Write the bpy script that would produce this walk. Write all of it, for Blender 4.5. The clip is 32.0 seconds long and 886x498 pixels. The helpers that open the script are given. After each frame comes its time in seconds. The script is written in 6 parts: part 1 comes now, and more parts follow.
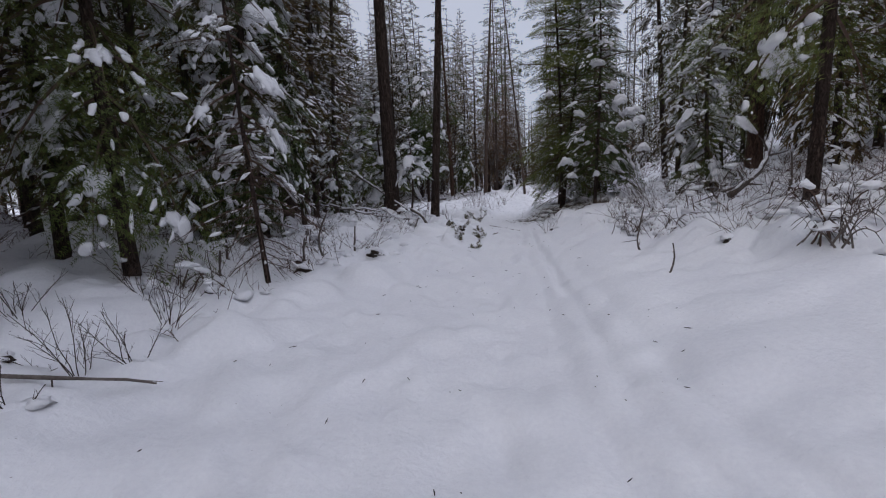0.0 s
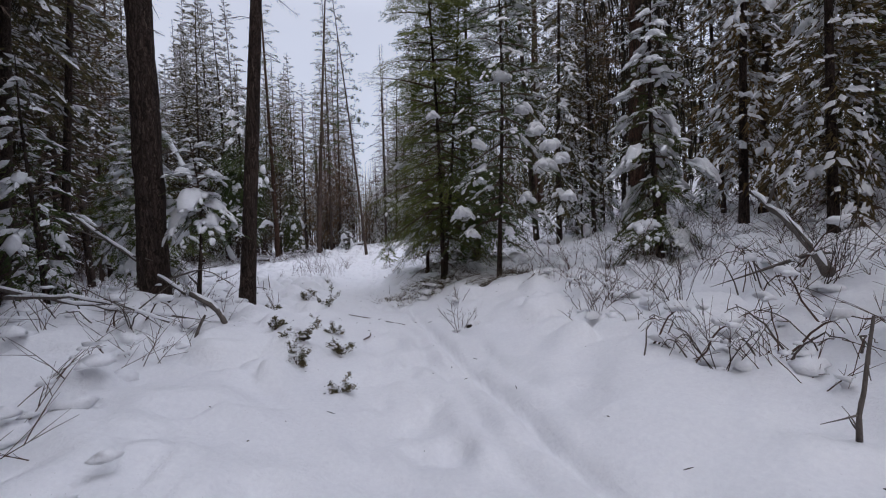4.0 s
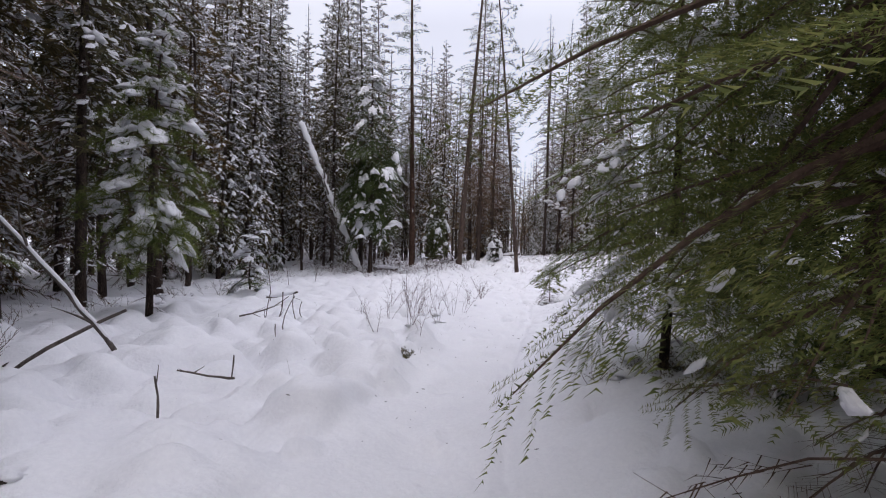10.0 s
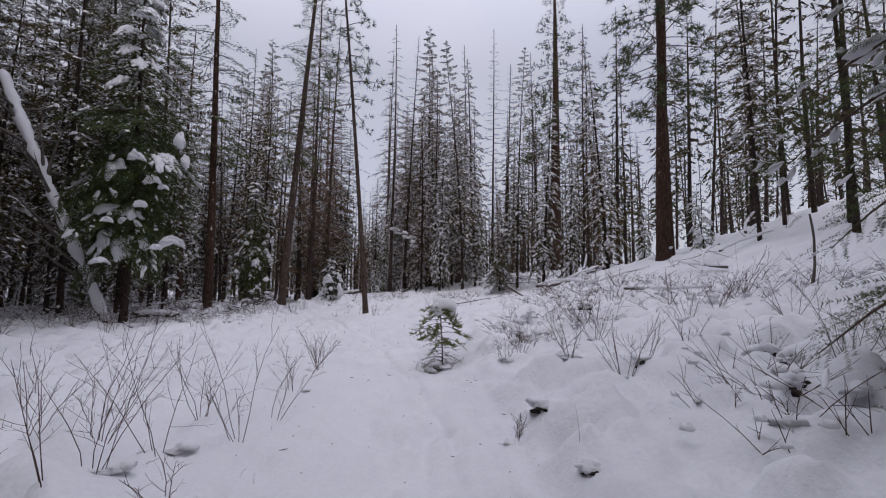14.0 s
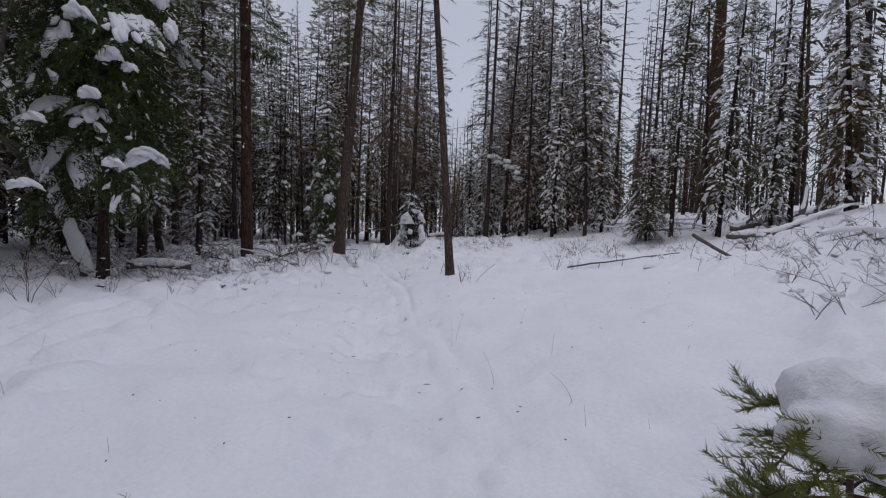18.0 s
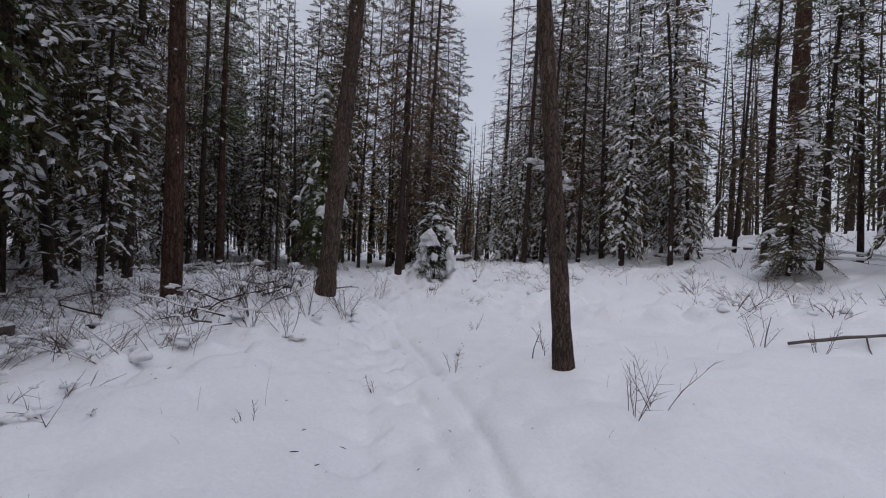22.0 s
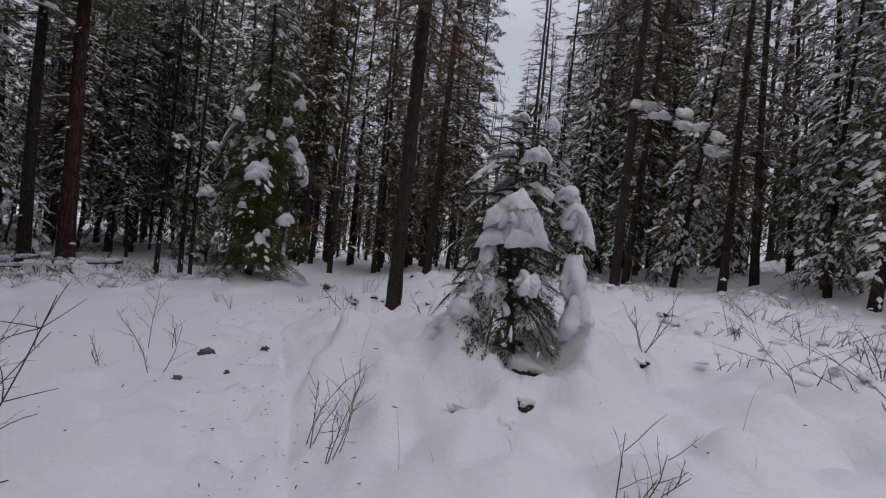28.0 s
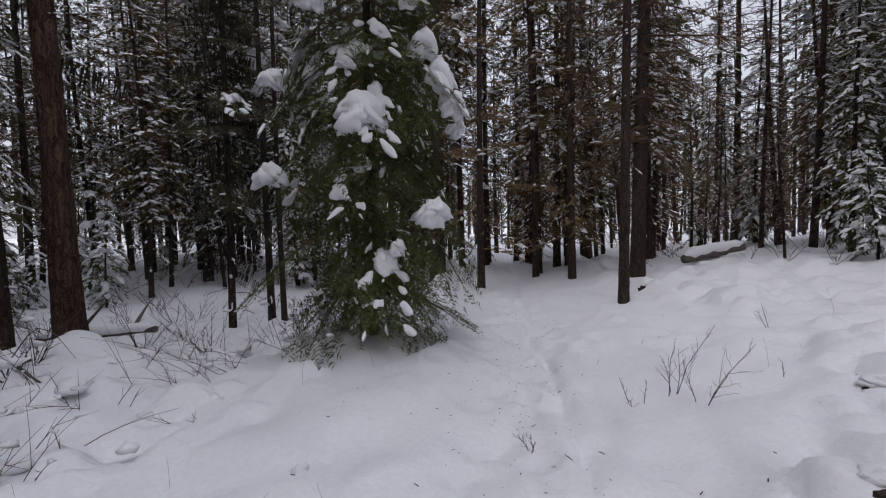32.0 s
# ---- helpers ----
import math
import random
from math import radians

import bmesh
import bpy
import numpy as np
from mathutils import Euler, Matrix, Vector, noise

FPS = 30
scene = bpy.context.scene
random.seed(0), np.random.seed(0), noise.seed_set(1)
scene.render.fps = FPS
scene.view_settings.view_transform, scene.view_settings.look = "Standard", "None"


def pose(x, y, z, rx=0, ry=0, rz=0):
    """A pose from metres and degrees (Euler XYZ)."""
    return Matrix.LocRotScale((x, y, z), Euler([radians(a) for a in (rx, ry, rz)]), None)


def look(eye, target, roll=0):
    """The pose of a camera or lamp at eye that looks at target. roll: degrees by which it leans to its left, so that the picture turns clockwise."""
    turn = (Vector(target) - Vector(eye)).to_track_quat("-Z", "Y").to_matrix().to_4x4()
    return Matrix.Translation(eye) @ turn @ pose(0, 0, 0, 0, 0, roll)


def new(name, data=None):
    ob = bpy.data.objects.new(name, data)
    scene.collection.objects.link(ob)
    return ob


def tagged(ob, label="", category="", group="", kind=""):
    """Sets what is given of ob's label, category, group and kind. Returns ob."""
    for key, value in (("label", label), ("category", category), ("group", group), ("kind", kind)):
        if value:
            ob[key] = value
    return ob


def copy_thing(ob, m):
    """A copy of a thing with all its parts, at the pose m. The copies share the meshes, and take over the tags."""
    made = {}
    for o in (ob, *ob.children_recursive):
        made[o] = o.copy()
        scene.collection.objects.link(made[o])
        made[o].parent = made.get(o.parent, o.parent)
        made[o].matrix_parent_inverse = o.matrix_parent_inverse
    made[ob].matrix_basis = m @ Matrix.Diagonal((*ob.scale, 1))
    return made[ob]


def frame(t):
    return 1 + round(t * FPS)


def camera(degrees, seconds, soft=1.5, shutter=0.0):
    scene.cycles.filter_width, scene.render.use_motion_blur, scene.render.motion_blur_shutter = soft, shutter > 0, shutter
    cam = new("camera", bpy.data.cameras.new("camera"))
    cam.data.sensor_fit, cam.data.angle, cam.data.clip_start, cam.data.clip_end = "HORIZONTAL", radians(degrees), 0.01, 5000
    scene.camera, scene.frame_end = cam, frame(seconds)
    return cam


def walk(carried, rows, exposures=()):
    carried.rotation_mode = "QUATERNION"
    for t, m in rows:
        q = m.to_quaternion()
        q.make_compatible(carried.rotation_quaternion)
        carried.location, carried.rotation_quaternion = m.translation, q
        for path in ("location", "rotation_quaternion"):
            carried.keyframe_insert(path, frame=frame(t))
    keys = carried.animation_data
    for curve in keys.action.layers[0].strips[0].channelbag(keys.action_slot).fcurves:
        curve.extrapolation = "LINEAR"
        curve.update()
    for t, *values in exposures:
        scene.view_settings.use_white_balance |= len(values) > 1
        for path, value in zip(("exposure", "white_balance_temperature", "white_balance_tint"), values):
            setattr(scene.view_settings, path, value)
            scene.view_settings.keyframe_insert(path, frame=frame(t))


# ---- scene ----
cam = camera(91.3, 32.0, soft=1.1)
METRES, EYE, TILT, LEAN, TURN = 50.0, 1.45, -8.5, 3.0, 0.0
ROWS = [
    (0.0, 0.0, 0.0, 0.0, 0.0, 0.0, -0.0),
    (0.5, -0.0017, 0.0129, 0.0013, -5.35, 0.74, -1.11),
    (1.0, -0.0014, 0.0252, 0.0039, -8.41, 1.24, 1.89),
    (1.5, -0.0047, 0.0387, 0.007, -8.01, 1.87, -0.53),
    (2.0, -0.0056, 0.0528, 0.0093, -7.35, 1.51, -0.53),
    (2.5, -0.0061, 0.0656, 0.0105, -9.69, 5.37, 0.85),
    (3.0, -0.0036, 0.0781, 0.0123, -14.57, 3.06, 1.62),
    (3.5, -0.0015, 0.0902, 0.014, -20.89, 7.03, 1.93),
    (5.5, 0.011, 0.1417, 0.0233, -23.02, 7.39, 2.81),
    (6.0, 0.0143, 0.1565, 0.0259, -19.31, 6.34, -0.37),
    (6.5, 0.0168, 0.1693, 0.0285, -11.82, 2.92, -2.41),
    (7.0, 0.0207, 0.181, 0.0323, -11.85, 1.04, -2.14),
    (7.5, 0.0251, 0.1919, 0.0347, -11.91, 1.38, -3.62),
    (8.0, 0.0286, 0.205, 0.0377, -12.19, 2.6, -3.51),
    (8.5, 0.0342, 0.2183, 0.0396, -12.31, 6.91, -0.64),
    (9.0, 0.0381, 0.2336, 0.0417, -12.18, 5.8, -3.69),
    (9.5, 0.0416, 0.2483, 0.0448, -5.85, 5.14, -2.58),
    (10.0, 0.0413, 0.2633, 0.046, -2.39, 8.08, -4.07),
    (10.5, 0.0412, 0.2809, 0.047, 0.07, 9.69, -3.36),
    (11.0, 0.0407, 0.297, 0.0485, -2.51, 10.15, -8.26),
    (11.5, 0.0416, 0.3137, 0.0504, -6.26, 11.18, -5.96),
    (12.0, 0.0406, 0.3281, 0.0523, -12.83, 12.35, -3.38),
    (12.5, 0.0415, 0.3422, 0.0536, -18.97, 12.77, -1.16),
    (13.0, 0.0454, 0.3594, 0.0551, -18.93, 14.03, 1.41),
    (13.5, 0.0495, 0.3764, 0.0562, -23.86, 14.08, 0.26),
    (14.0, 0.0552, 0.3936, 0.0586, -23.87, 14.15, 0.04),
    (14.5, 0.0601, 0.4105, 0.0605, -24.44, 10.02, 0.7),
    (16.5, 0.0811, 0.4733, 0.074, -23.79, 9.15, -4.2),
    (17.0, 0.0863, 0.4905, 0.0775, -22.12, 7.83, -5.27),
    (17.5, 0.0887, 0.5066, 0.0805, -18.35, 9.87, -2.09),
    (18.0, 0.0921, 0.5235, 0.0831, -11.74, 6.03, -3.13),
    (18.5, 0.0929, 0.5404, 0.0858, -5.53, 10.25, -3.07),
    (19.0, 0.0928, 0.5579, 0.0876, -4.8, 10.45, -3.47),
    (19.5, 0.0918, 0.5731, 0.0904, -4.46, 6.8, -3.9),
    (20.0, 0.0924, 0.5866, 0.0924, -7.1, 5.19, -2.94),
    (20.5, 0.0916, 0.6006, 0.094, -7.77, 5.29, -1.35),
    (21.0, 0.0916, 0.6138, 0.0964, -8.03, 4.8, -1.1),
    (21.5, 0.0927, 0.6302, 0.0991, -8.43, 4.79, -4.32),
    (22.0, 0.093, 0.6442, 0.1026, -11.57, 8.67, -3.96),
    (22.5, 0.0945, 0.6596, 0.1057, -13.58, 16.57, -1.68),
    (23.0, 0.0952, 0.6756, 0.1079, -14.05, 19.21, -1.14),
    (23.5, 0.0972, 0.6932, 0.1087, -13.71, 13.13, 0.07),
    (24.0, 0.0968, 0.7108, 0.1107, -13.47, 8.17, -1.5),
    (24.5, 0.0992, 0.7257, 0.113, -14.48, 9.57, -4.84),
    (25.0, 0.1014, 0.7388, 0.1145, -29.42, 12.54, -4.2),
    (25.5, 0.105, 0.7491, 0.116, -47.12, 12.47, -3.51),
    (27.5, 0.108, 0.8094, 0.1275, -36.03, 10.94, -2.71),
    (28.0, 0.1051, 0.829, 0.1295, -13.57, 8.98, -6.76),
    (28.5, 0.1013, 0.8477, 0.1329, -2.05, -0.6, -8.86),
    (29.0, 0.0992, 0.8652, 0.1366, 6.13, -5.42, -9.28),
    (29.5, 0.095, 0.8814, 0.1403, 6.94, -6.51, -7.76),
    (30.0, 0.0919, 0.8979, 0.1435, 6.42, -6.59, -2.67),
    (30.5, 0.0865, 0.915, 0.1463, 6.18, -6.21, -0.13),
    (31.0, 0.0825, 0.9315, 0.149, 5.91, -3.25, -0.27),
    (31.5, 0.0779, 0.9484, 0.1507, 3.26, 3.91, -1.81),
    (32.0, 0.0759, 0.9668, 0.1522, 0.92, 5.64, -1.9),
]
walk(cam, [(t, pose(0, 0, EYE, TILT, LEAN, TURN) @ pose(METRES * x, METRES * y, METRES * z, 90 + pitch, roll, yaw)) for t, x, y, z, yaw, pitch, roll in ROWS],
     exposures=[(0.0, -1.01, 6400, 10), (3.0, -0.82, 6400, 10), (6.0, -0.68, 6500, 10), (8.0, -0.61, 6650, 10), (9.0, -0.37, 6750, 11), (11.0, -0.50, 6750, 13), (13.0, -0.91, 6650, 14), (19.0, -1.13, 6450, 9), (22.0, -1.07, 6550, 9), (25.0, -0.97, 6700, 10), (28.0, -1.13, 6700, 9), (29.0, -0.84, 6700, 9), (30.0, -0.79, 6700, 9), (32.0, -0.65, 6750, 9)])


# ---- light ----
world = bpy.data.worlds.new("overcast_sky")
scene.world = world
world.use_nodes = True
wn, wl = world.node_tree.nodes, world.node_tree.links
wn.clear()
SUN_UP, SUN_ROUND = radians(40), radians(200)
SKY_LOW, SKY_HIGH = 1.1, 2.95
sky = wn.new("ShaderNodeTexSky")
sky.sky_type, sky.sun_disc, sky.sun_elevation, sky.sun_rotation = "NISHITA", False, SUN_UP, SUN_ROUND
sky.dust_density, sky.air_density = 3.0, 1.0
sky_bg = wn.new("ShaderNodeBackground")
sky_bg.inputs["Strength"].default_value = 0.05
cloud_bg = wn.new("ShaderNodeBackground")
cloud_noise = wn.new("ShaderNodeTexNoise")
cloud_noise.inputs["Scale"].default_value = 2.2
cloud_noise.inputs["Detail"].default_value = 5
cloud_ramp = wn.new("ShaderNodeValToRGB")
cloud_ramp.color_ramp.elements[0].position, cloud_ramp.color_ramp.elements[1].position = 0.3, 0.75
cloud_ramp.color_ramp.elements[0].color = (0.785, 0.81, 0.97, 1)
cloud_ramp.color_ramp.elements[1].color = (0.93, 0.955, 1.08, 1)
# an overcast sky is some three times as bright overhead as near the horizon
sky_dir = wn.new("ShaderNodeTexCoord")
sky_xyz = wn.new("ShaderNodeSeparateXYZ")
sky_rise = wn.new("ShaderNodeMapRange")
sky_rise.inputs["From Min"].default_value, sky_rise.inputs["From Max"].default_value = 0.45, 1.0
sky_rise.inputs["To Min"].default_value, sky_rise.inputs["To Max"].default_value = SKY_LOW, SKY_HIGH
wl.new(sky_dir.outputs["Generated"], sky_xyz.inputs["Vector"])
wl.new(sky_xyz.outputs["Z"], sky_rise.inputs["Value"])
wl.new(sky_rise.outputs["Result"], cloud_bg.inputs["Strength"])
sky_add = wn.new("ShaderNodeAddShader")
world_out = wn.new("ShaderNodeOutputWorld")
wl.new(cloud_noise.outputs["Fac"], cloud_ramp.inputs["Fac"])
wl.new(cloud_ramp.outputs["Color"], cloud_bg.inputs["Color"])
wl.new(sky.outputs["Color"], sky_bg.inputs["Color"])
wl.new(sky_bg.outputs["Background"], sky_add.inputs[0])
wl.new(cloud_bg.outputs["Background"], sky_add.inputs[1])
wl.new(sky_add.outputs["Shader"], world_out.inputs["Surface"])
sun = new("sun", bpy.data.lights.new("sun", "SUN"))
sun.data.energy, sun.data.angle, sun.data.color = 0.5, radians(70), (1.0, 0.98, 0.94)
sun.matrix_world = look((0, 0, 0), (-math.sin(SUN_ROUND) * math.cos(SUN_UP), -math.cos(SUN_ROUND) * math.cos(SUN_UP), -math.sin(SUN_UP)))
scene.view_settings.exposure = 0.0


# ---- materials ----
def nodes_of(name, rough=0.8, spec=0.3):
    m = bpy.data.materials.new(name)
    m.use_nodes = True
    n, l = m.node_tree.nodes, m.node_tree.links
    b = n["Principled BSDF"]
    b.inputs["Roughness"].default_value = rough
    b.inputs["Specular IOR Level"].default_value = spec
    return m, n, l, b


def noise_node(n, l, coords, scale, detail=4, rough=0.6, stretch=None):
    tex = n.new("ShaderNodeTexNoise")
    tex.inputs["Scale"].default_value, tex.inputs["Detail"].default_value = scale, detail
    tex.inputs["Roughness"].default_value = rough
    source = coords
    if stretch:
        mp = n.new("ShaderNodeMapping")
        mp.inputs["Scale"].default_value = stretch
        l.new(coords, mp.inputs["Vector"])
        source = mp.outputs["Vector"]
    l.new(source, tex.inputs["Vector"])
    return tex.outputs["Fac"]


def ramp(n, l, fac, stops):
    r = n.new("ShaderNodeValToRGB")
    e = r.color_ramp.elements
    while len(e) < len(stops):
        e.new(0.5)
    for k, (p, c) in enumerate(stops):
        e[k].position, e[k].color = p, (*c, 1)
    l.new(fac, r.inputs["Fac"])
    return r.outputs["Color"]


def mix(n, l, a, b, fac, kind="MIX"):
    x = n.new("ShaderNodeMix")
    x.data_type, x.blend_type = "RGBA", kind
    for socket, value in ((x.inputs["Factor"], fac), (x.inputs["A"], a), (x.inputs["B"], b)):
        if isinstance(value, (int, float)):
            socket.default_value = value
        elif isinstance(value, tuple):
            socket.default_value = (*value, 1)
        else:
            l.new(value, socket)
    return x.outputs["Result"]


def bump(n, l, b, height, strength, dist):
    k = n.new("ShaderNodeBump")
    k.inputs["Strength"].default_value, k.inputs["Distance"].default_value = strength, dist
    l.new(height, k.inputs["Height"])
    if b.inputs["Normal"].links:
        l.new(b.inputs["Normal"].links[0].from_socket, k.inputs["Normal"])
    l.new(k.outputs["Normal"], b.inputs["Normal"])


def coords_of(n, which="Object"):
    return n.new("ShaderNodeTexCoord").outputs[which]


def snow_material(name, litter):
    m, n, l, b = nodes_of(name, 0.62, 0.25)
    c = coords_of(n)
    large = noise_node(n, l, c, 0.6, 4)
    fine = noise_node(n, l, c, 26, 5, 0.7)
    grain = noise_node(n, l, c, 240, 3, 0.7)
    colour = mix(n, l, ramp(n, l, large, [(0.3, (0.74, 0.74, 0.77)), (0.7, (0.80, 0.80, 0.82))]),
                 ramp(n, l, fine, [(0.35, (0.93, 0.93, 0.94)), (0.65, (1, 1, 1))]), 1.0, "MULTIPLY")
    if litter:
        dust = noise_node(n, l, c, 60, 2, 0.5)
        patch = noise_node(n, l, c, 0.9, 3, 0.5)
        dots = n.new("ShaderNodeMath")
        dots.operation = "MULTIPLY"
        l.new(ramp(n, l, dust, [(0.73, (0, 0, 0)), (0.78, (1, 1, 1))]), dots.inputs[0])
        l.new(ramp(n, l, patch, [(0.45, (0, 0, 0)), (0.7, (1, 1, 1))]), dots.inputs[1])
        colour = mix(n, l, colour, (0.16, 0.12, 0.09), dots.outputs["Value"])
    l.new(colour, b.inputs["Base Color"])
    crust = noise_node(n, l, c, 11, 4, 0.65)
    bump(n, l, b, crust, 0.5, 0.03)
    bump(n, l, b, fine, 0.45, 0.014)
    bump(n, l, b, grain, 0.4, 0.002)
    return m


def bark_material(name, dark, mid, light, scale=1.0, plate=0.6):
    """Furrowed bark: long uneven plates of differing tone between dark cracks, flaking along the trunk."""
    m, n, l, b = nodes_of(name, 0.92, 0.12)
    c = coords_of(n)
    warp = n.new("ShaderNodeTexNoise")
    warp.inputs["Scale"].default_value, warp.inputs["Detail"].default_value = 9, 5
    l.new(c, warp.inputs["Vector"])
    add = n.new("ShaderNodeVectorMath")
    add.operation = "MULTIPLY_ADD"
    add.inputs[1].default_value = (0.11, 0.11, 0.30)
    l.new(warp.outputs["Color"], add.inputs[0])
    l.new(c, add.inputs[2])
    mp = n.new("ShaderNodeMapping")
    mp.inputs["Scale"].default_value = (34 * scale, 34 * scale, 3.4 * scale)
    l.new(add.outputs["Vector"], mp.inputs["Vector"])
    cell = n.new("ShaderNodeTexVoronoi")
    edge = n.new("ShaderNodeTexVoronoi")
    edge.feature = "DISTANCE_TO_EDGE"
    for v in (cell, edge):
        v.inputs["Scale"].default_value = 1.0
        l.new(mp.outputs["Vector"], v.inputs["Vector"])
    split = n.new("ShaderNodeSeparateColor")
    l.new(cell.outputs["Color"], split.inputs["Color"])
    flake = noise_node(n, l, add.outputs["Vector"], 52 * scale, 6, 0.72, (1, 1, 0.09))
    fine = noise_node(n, l, c, 110 * scale, 4, 0.7, (1, 1, 0.35))
    big = noise_node(n, l, c, 2.1, 4, 0.65, (1, 1, 0.5))
    base = ramp(n, l, flake, [(0.34, dark), (0.46, mid), (0.55, mid), (0.66, light)])
    base = mix(n, l, base, ramp(n, l, split.outputs["Red"], [(0.0, (0.55, 0.53, 0.52)), (0.6, (1.0, 0.98, 0.97)), (1.0, (1.45, 1.36, 1.30))]), 0.5, "MULTIPLY")
    base = mix(n, l, base, ramp(n, l, edge.outputs["Distance"], [(0.0, (0.30, 0.28, 0.28)), (0.05, (0.5, 0.47, 0.46)), (0.15, (1.05, 1.05, 1.05))]), 0.85, "MULTIPLY")
    col = mix(n, l, base, ramp(n, l, big, [(0.3, (0.6, 0.58, 0.58)), (0.7, (1.2, 1.1, 1.02))]), plate, "MULTIPLY")
    col = mix(n, l, col, ramp(n, l, fine, [(0.3, (0.6, 0.6, 0.61)), (0.7, (1.25, 1.22, 1.2))]), 0.8, "MULTIPLY")
    l.new(col, b.inputs["Base Color"])
    bump(n, l, b, edge.outputs["Distance"], 1.0, 0.03)
    bump(n, l, b, flake, 0.9, 0.03)
    bump(n, l, b, fine, 0.5, 0.006)
    return m


def needle_material(name, a, b_, tip, vary=0.3):
    m, n, l, b = nodes_of(name, 0.7, 0.2)
    geo = n.new("ShaderNodeNewGeometry")
    info = n.new("ShaderNodeObjectInfo")
    c = coords_of(n)
    clump = noise_node(n, l, c, 2.0, 3)
    col = ramp(n, l, geo.outputs["Random Per Island"], [(0.0, a), (0.6, b_), (1.0, tip)])
    col = mix(n, l, col, ramp(n, l, clump, [(0.3, (0.6, 0.62, 0.6)), (0.7, (1.3, 1.25, 1.1))]), 0.9, "MULTIPLY")
    col = mix(n, l, col, ramp(n, l, info.outputs["Random"], [(0.0, (0.72, 0.82, 0.82)), (0.45, (1.0, 1.0, 0.95)), (1.0, (1.35, 1.02, 0.80))]), vary, "MULTIPLY")
    l.new(col, b.inputs["Base Color"])
    # thin needles let light through
    glow = n.new("ShaderNodeBsdfTranslucent")
    l.new(col, glow.inputs["Color"])
    both = n.new("ShaderNodeMixShader")
    both.inputs["Fac"].default_value = 0.48
    l.new(b.outputs["BSDF"], both.inputs[1])
    l.new(glow.outputs["BSDF"], both.inputs[2])
    l.new(both.outputs["Shader"], n["Material Output"].inputs["Surface"])
    return m


def plain_wood(name, a, c_, scale=30):
    m, n, l, b = nodes_of(name, 0.85, 0.15)
    c = coords_of(n)
    f = noise_node(n, l, c, scale, 4, 0.7, (1, 1, 0.25))
    l.new(ramp(n, l, f, [(0.3, a), (0.7, c_)]), b.inputs["Base Color"])
    bump(n, l, b, f, 0.5, 0.004)
    return m


SNOW = snow_material("snow_ground", True)
SNOW_LOAD = snow_material("snow_on_branches", False)
BARK_FIR = bark_material("bark_fir", (0.022, 0.017, 0.015), (0.058, 0.044, 0.038), (0.150, 0.118, 0.100), 0.7)
BARK_POLE = bark_material("bark_lodgepole", (0.026, 0.02, 0.018), (0.075, 0.058, 0.05), (0.14, 0.117, 0.105), 1.1)
BARK_RED = bark_material("bark_ponderosa", (0.022, 0.016, 0.013), (0.086, 0.054, 0.041), (0.156, 0.105, 0.082), 0.55)
BARK_GREY = bark_material("bark_grey_pine", (0.032, 0.026, 0.022), (0.112, 0.086, 0.074), (0.211, 0.179, 0.156), 0.75)
NEEDLE_FIR = needle_material("needles_fir", (0.044, 0.066, 0.030), (0.078, 0.104, 0.042), (0.13, 0.155, 0.058))
NEEDLE_BRIGHT = needle_material("needles_olive", (0.078, 0.108, 0.036), (0.135, 0.168, 0.056), (0.215, 0.235, 0.088))
NEEDLE_DARK = needle_material("needles_dark", (0.066, 0.059, 0.039), (0.098, 0.087, 0.055), (0.138, 0.12, 0.074))
NEEDLE_SAPLING = needle_material("needles_yellow_green", (0.10, 0.125, 0.040), (0.175, 0.195, 0.066), (0.27, 0.275, 0.11))
NEEDLE_DEEP = needle_material("needles_deep_green", (0.030, 0.040, 0.024), (0.052, 0.064, 0.036), (0.088, 0.10, 0.052))
NEEDLE_PINE = needle_material("needles_pine", (0.038, 0.056, 0.034), (0.065, 0.088, 0.048), (0.11, 0.13, 0.065))
NEEDLE_FOREST = needle_material("needles_forest", (0.066, 0.057, 0.035), (0.110, 0.094, 0.054), (0.170, 0.142, 0.080), 0.85)
LARCH_GOLD = needle_material("larch_needles_tan", (0.13, 0.085, 0.052), (0.20, 0.135, 0.085), (0.28, 0.20, 0.13))
LICHEN = needle_material("hair_lichen", (0.020, 0.017, 0.014), (0.034, 0.028, 0.021), (0.055, 0.045, 0.032))
TWIG = plain_wood("twig_brown", (0.060, 0.038, 0.030), (0.130, 0.086, 0.068))
TWIG_DARK = plain_wood("twig_dark_brown", (0.034, 0.024, 0.020), (0.080, 0.058, 0.050))
TWIG_RED = plain_wood("twig_reddish", (0.052, 0.028, 0.026), (0.115, 0.068, 0.060))
LARCH_TWIG = plain_wood("larch_twigs", (0.10, 0.066, 0.045), (0.20, 0.13, 0.085))
LARCH_PALE = plain_wood("larch_twigs_pale", (0.13, 0.098, 0.080), (0.26, 0.195, 0.155))
DEAD_WOOD = plain_wood("dead_wood_grey", (0.06, 0.05, 0.045), (0.17, 0.145, 0.13))
# litter and rotten wood; also the painted shade of hollows in the snow
SOIL_OR_HOLLOW = plain_wood("dark_litter_or_hollow", (0.012, 0.010, 0.009), (0.05, 0.038, 0.03), 18)
DRY_FERN = plain_wood("dry_litter_brown", (0.085, 0.066, 0.052), (0.20, 0.16, 0.125), 40)
LEAF = needle_material("evergreen_leaf", (0.075, 0.072, 0.045), (0.125, 0.112, 0.068), (0.20, 0.165, 0.11))


# ---- ground shape ----
TABLE = np.random.RandomState(7).rand(256, 256)


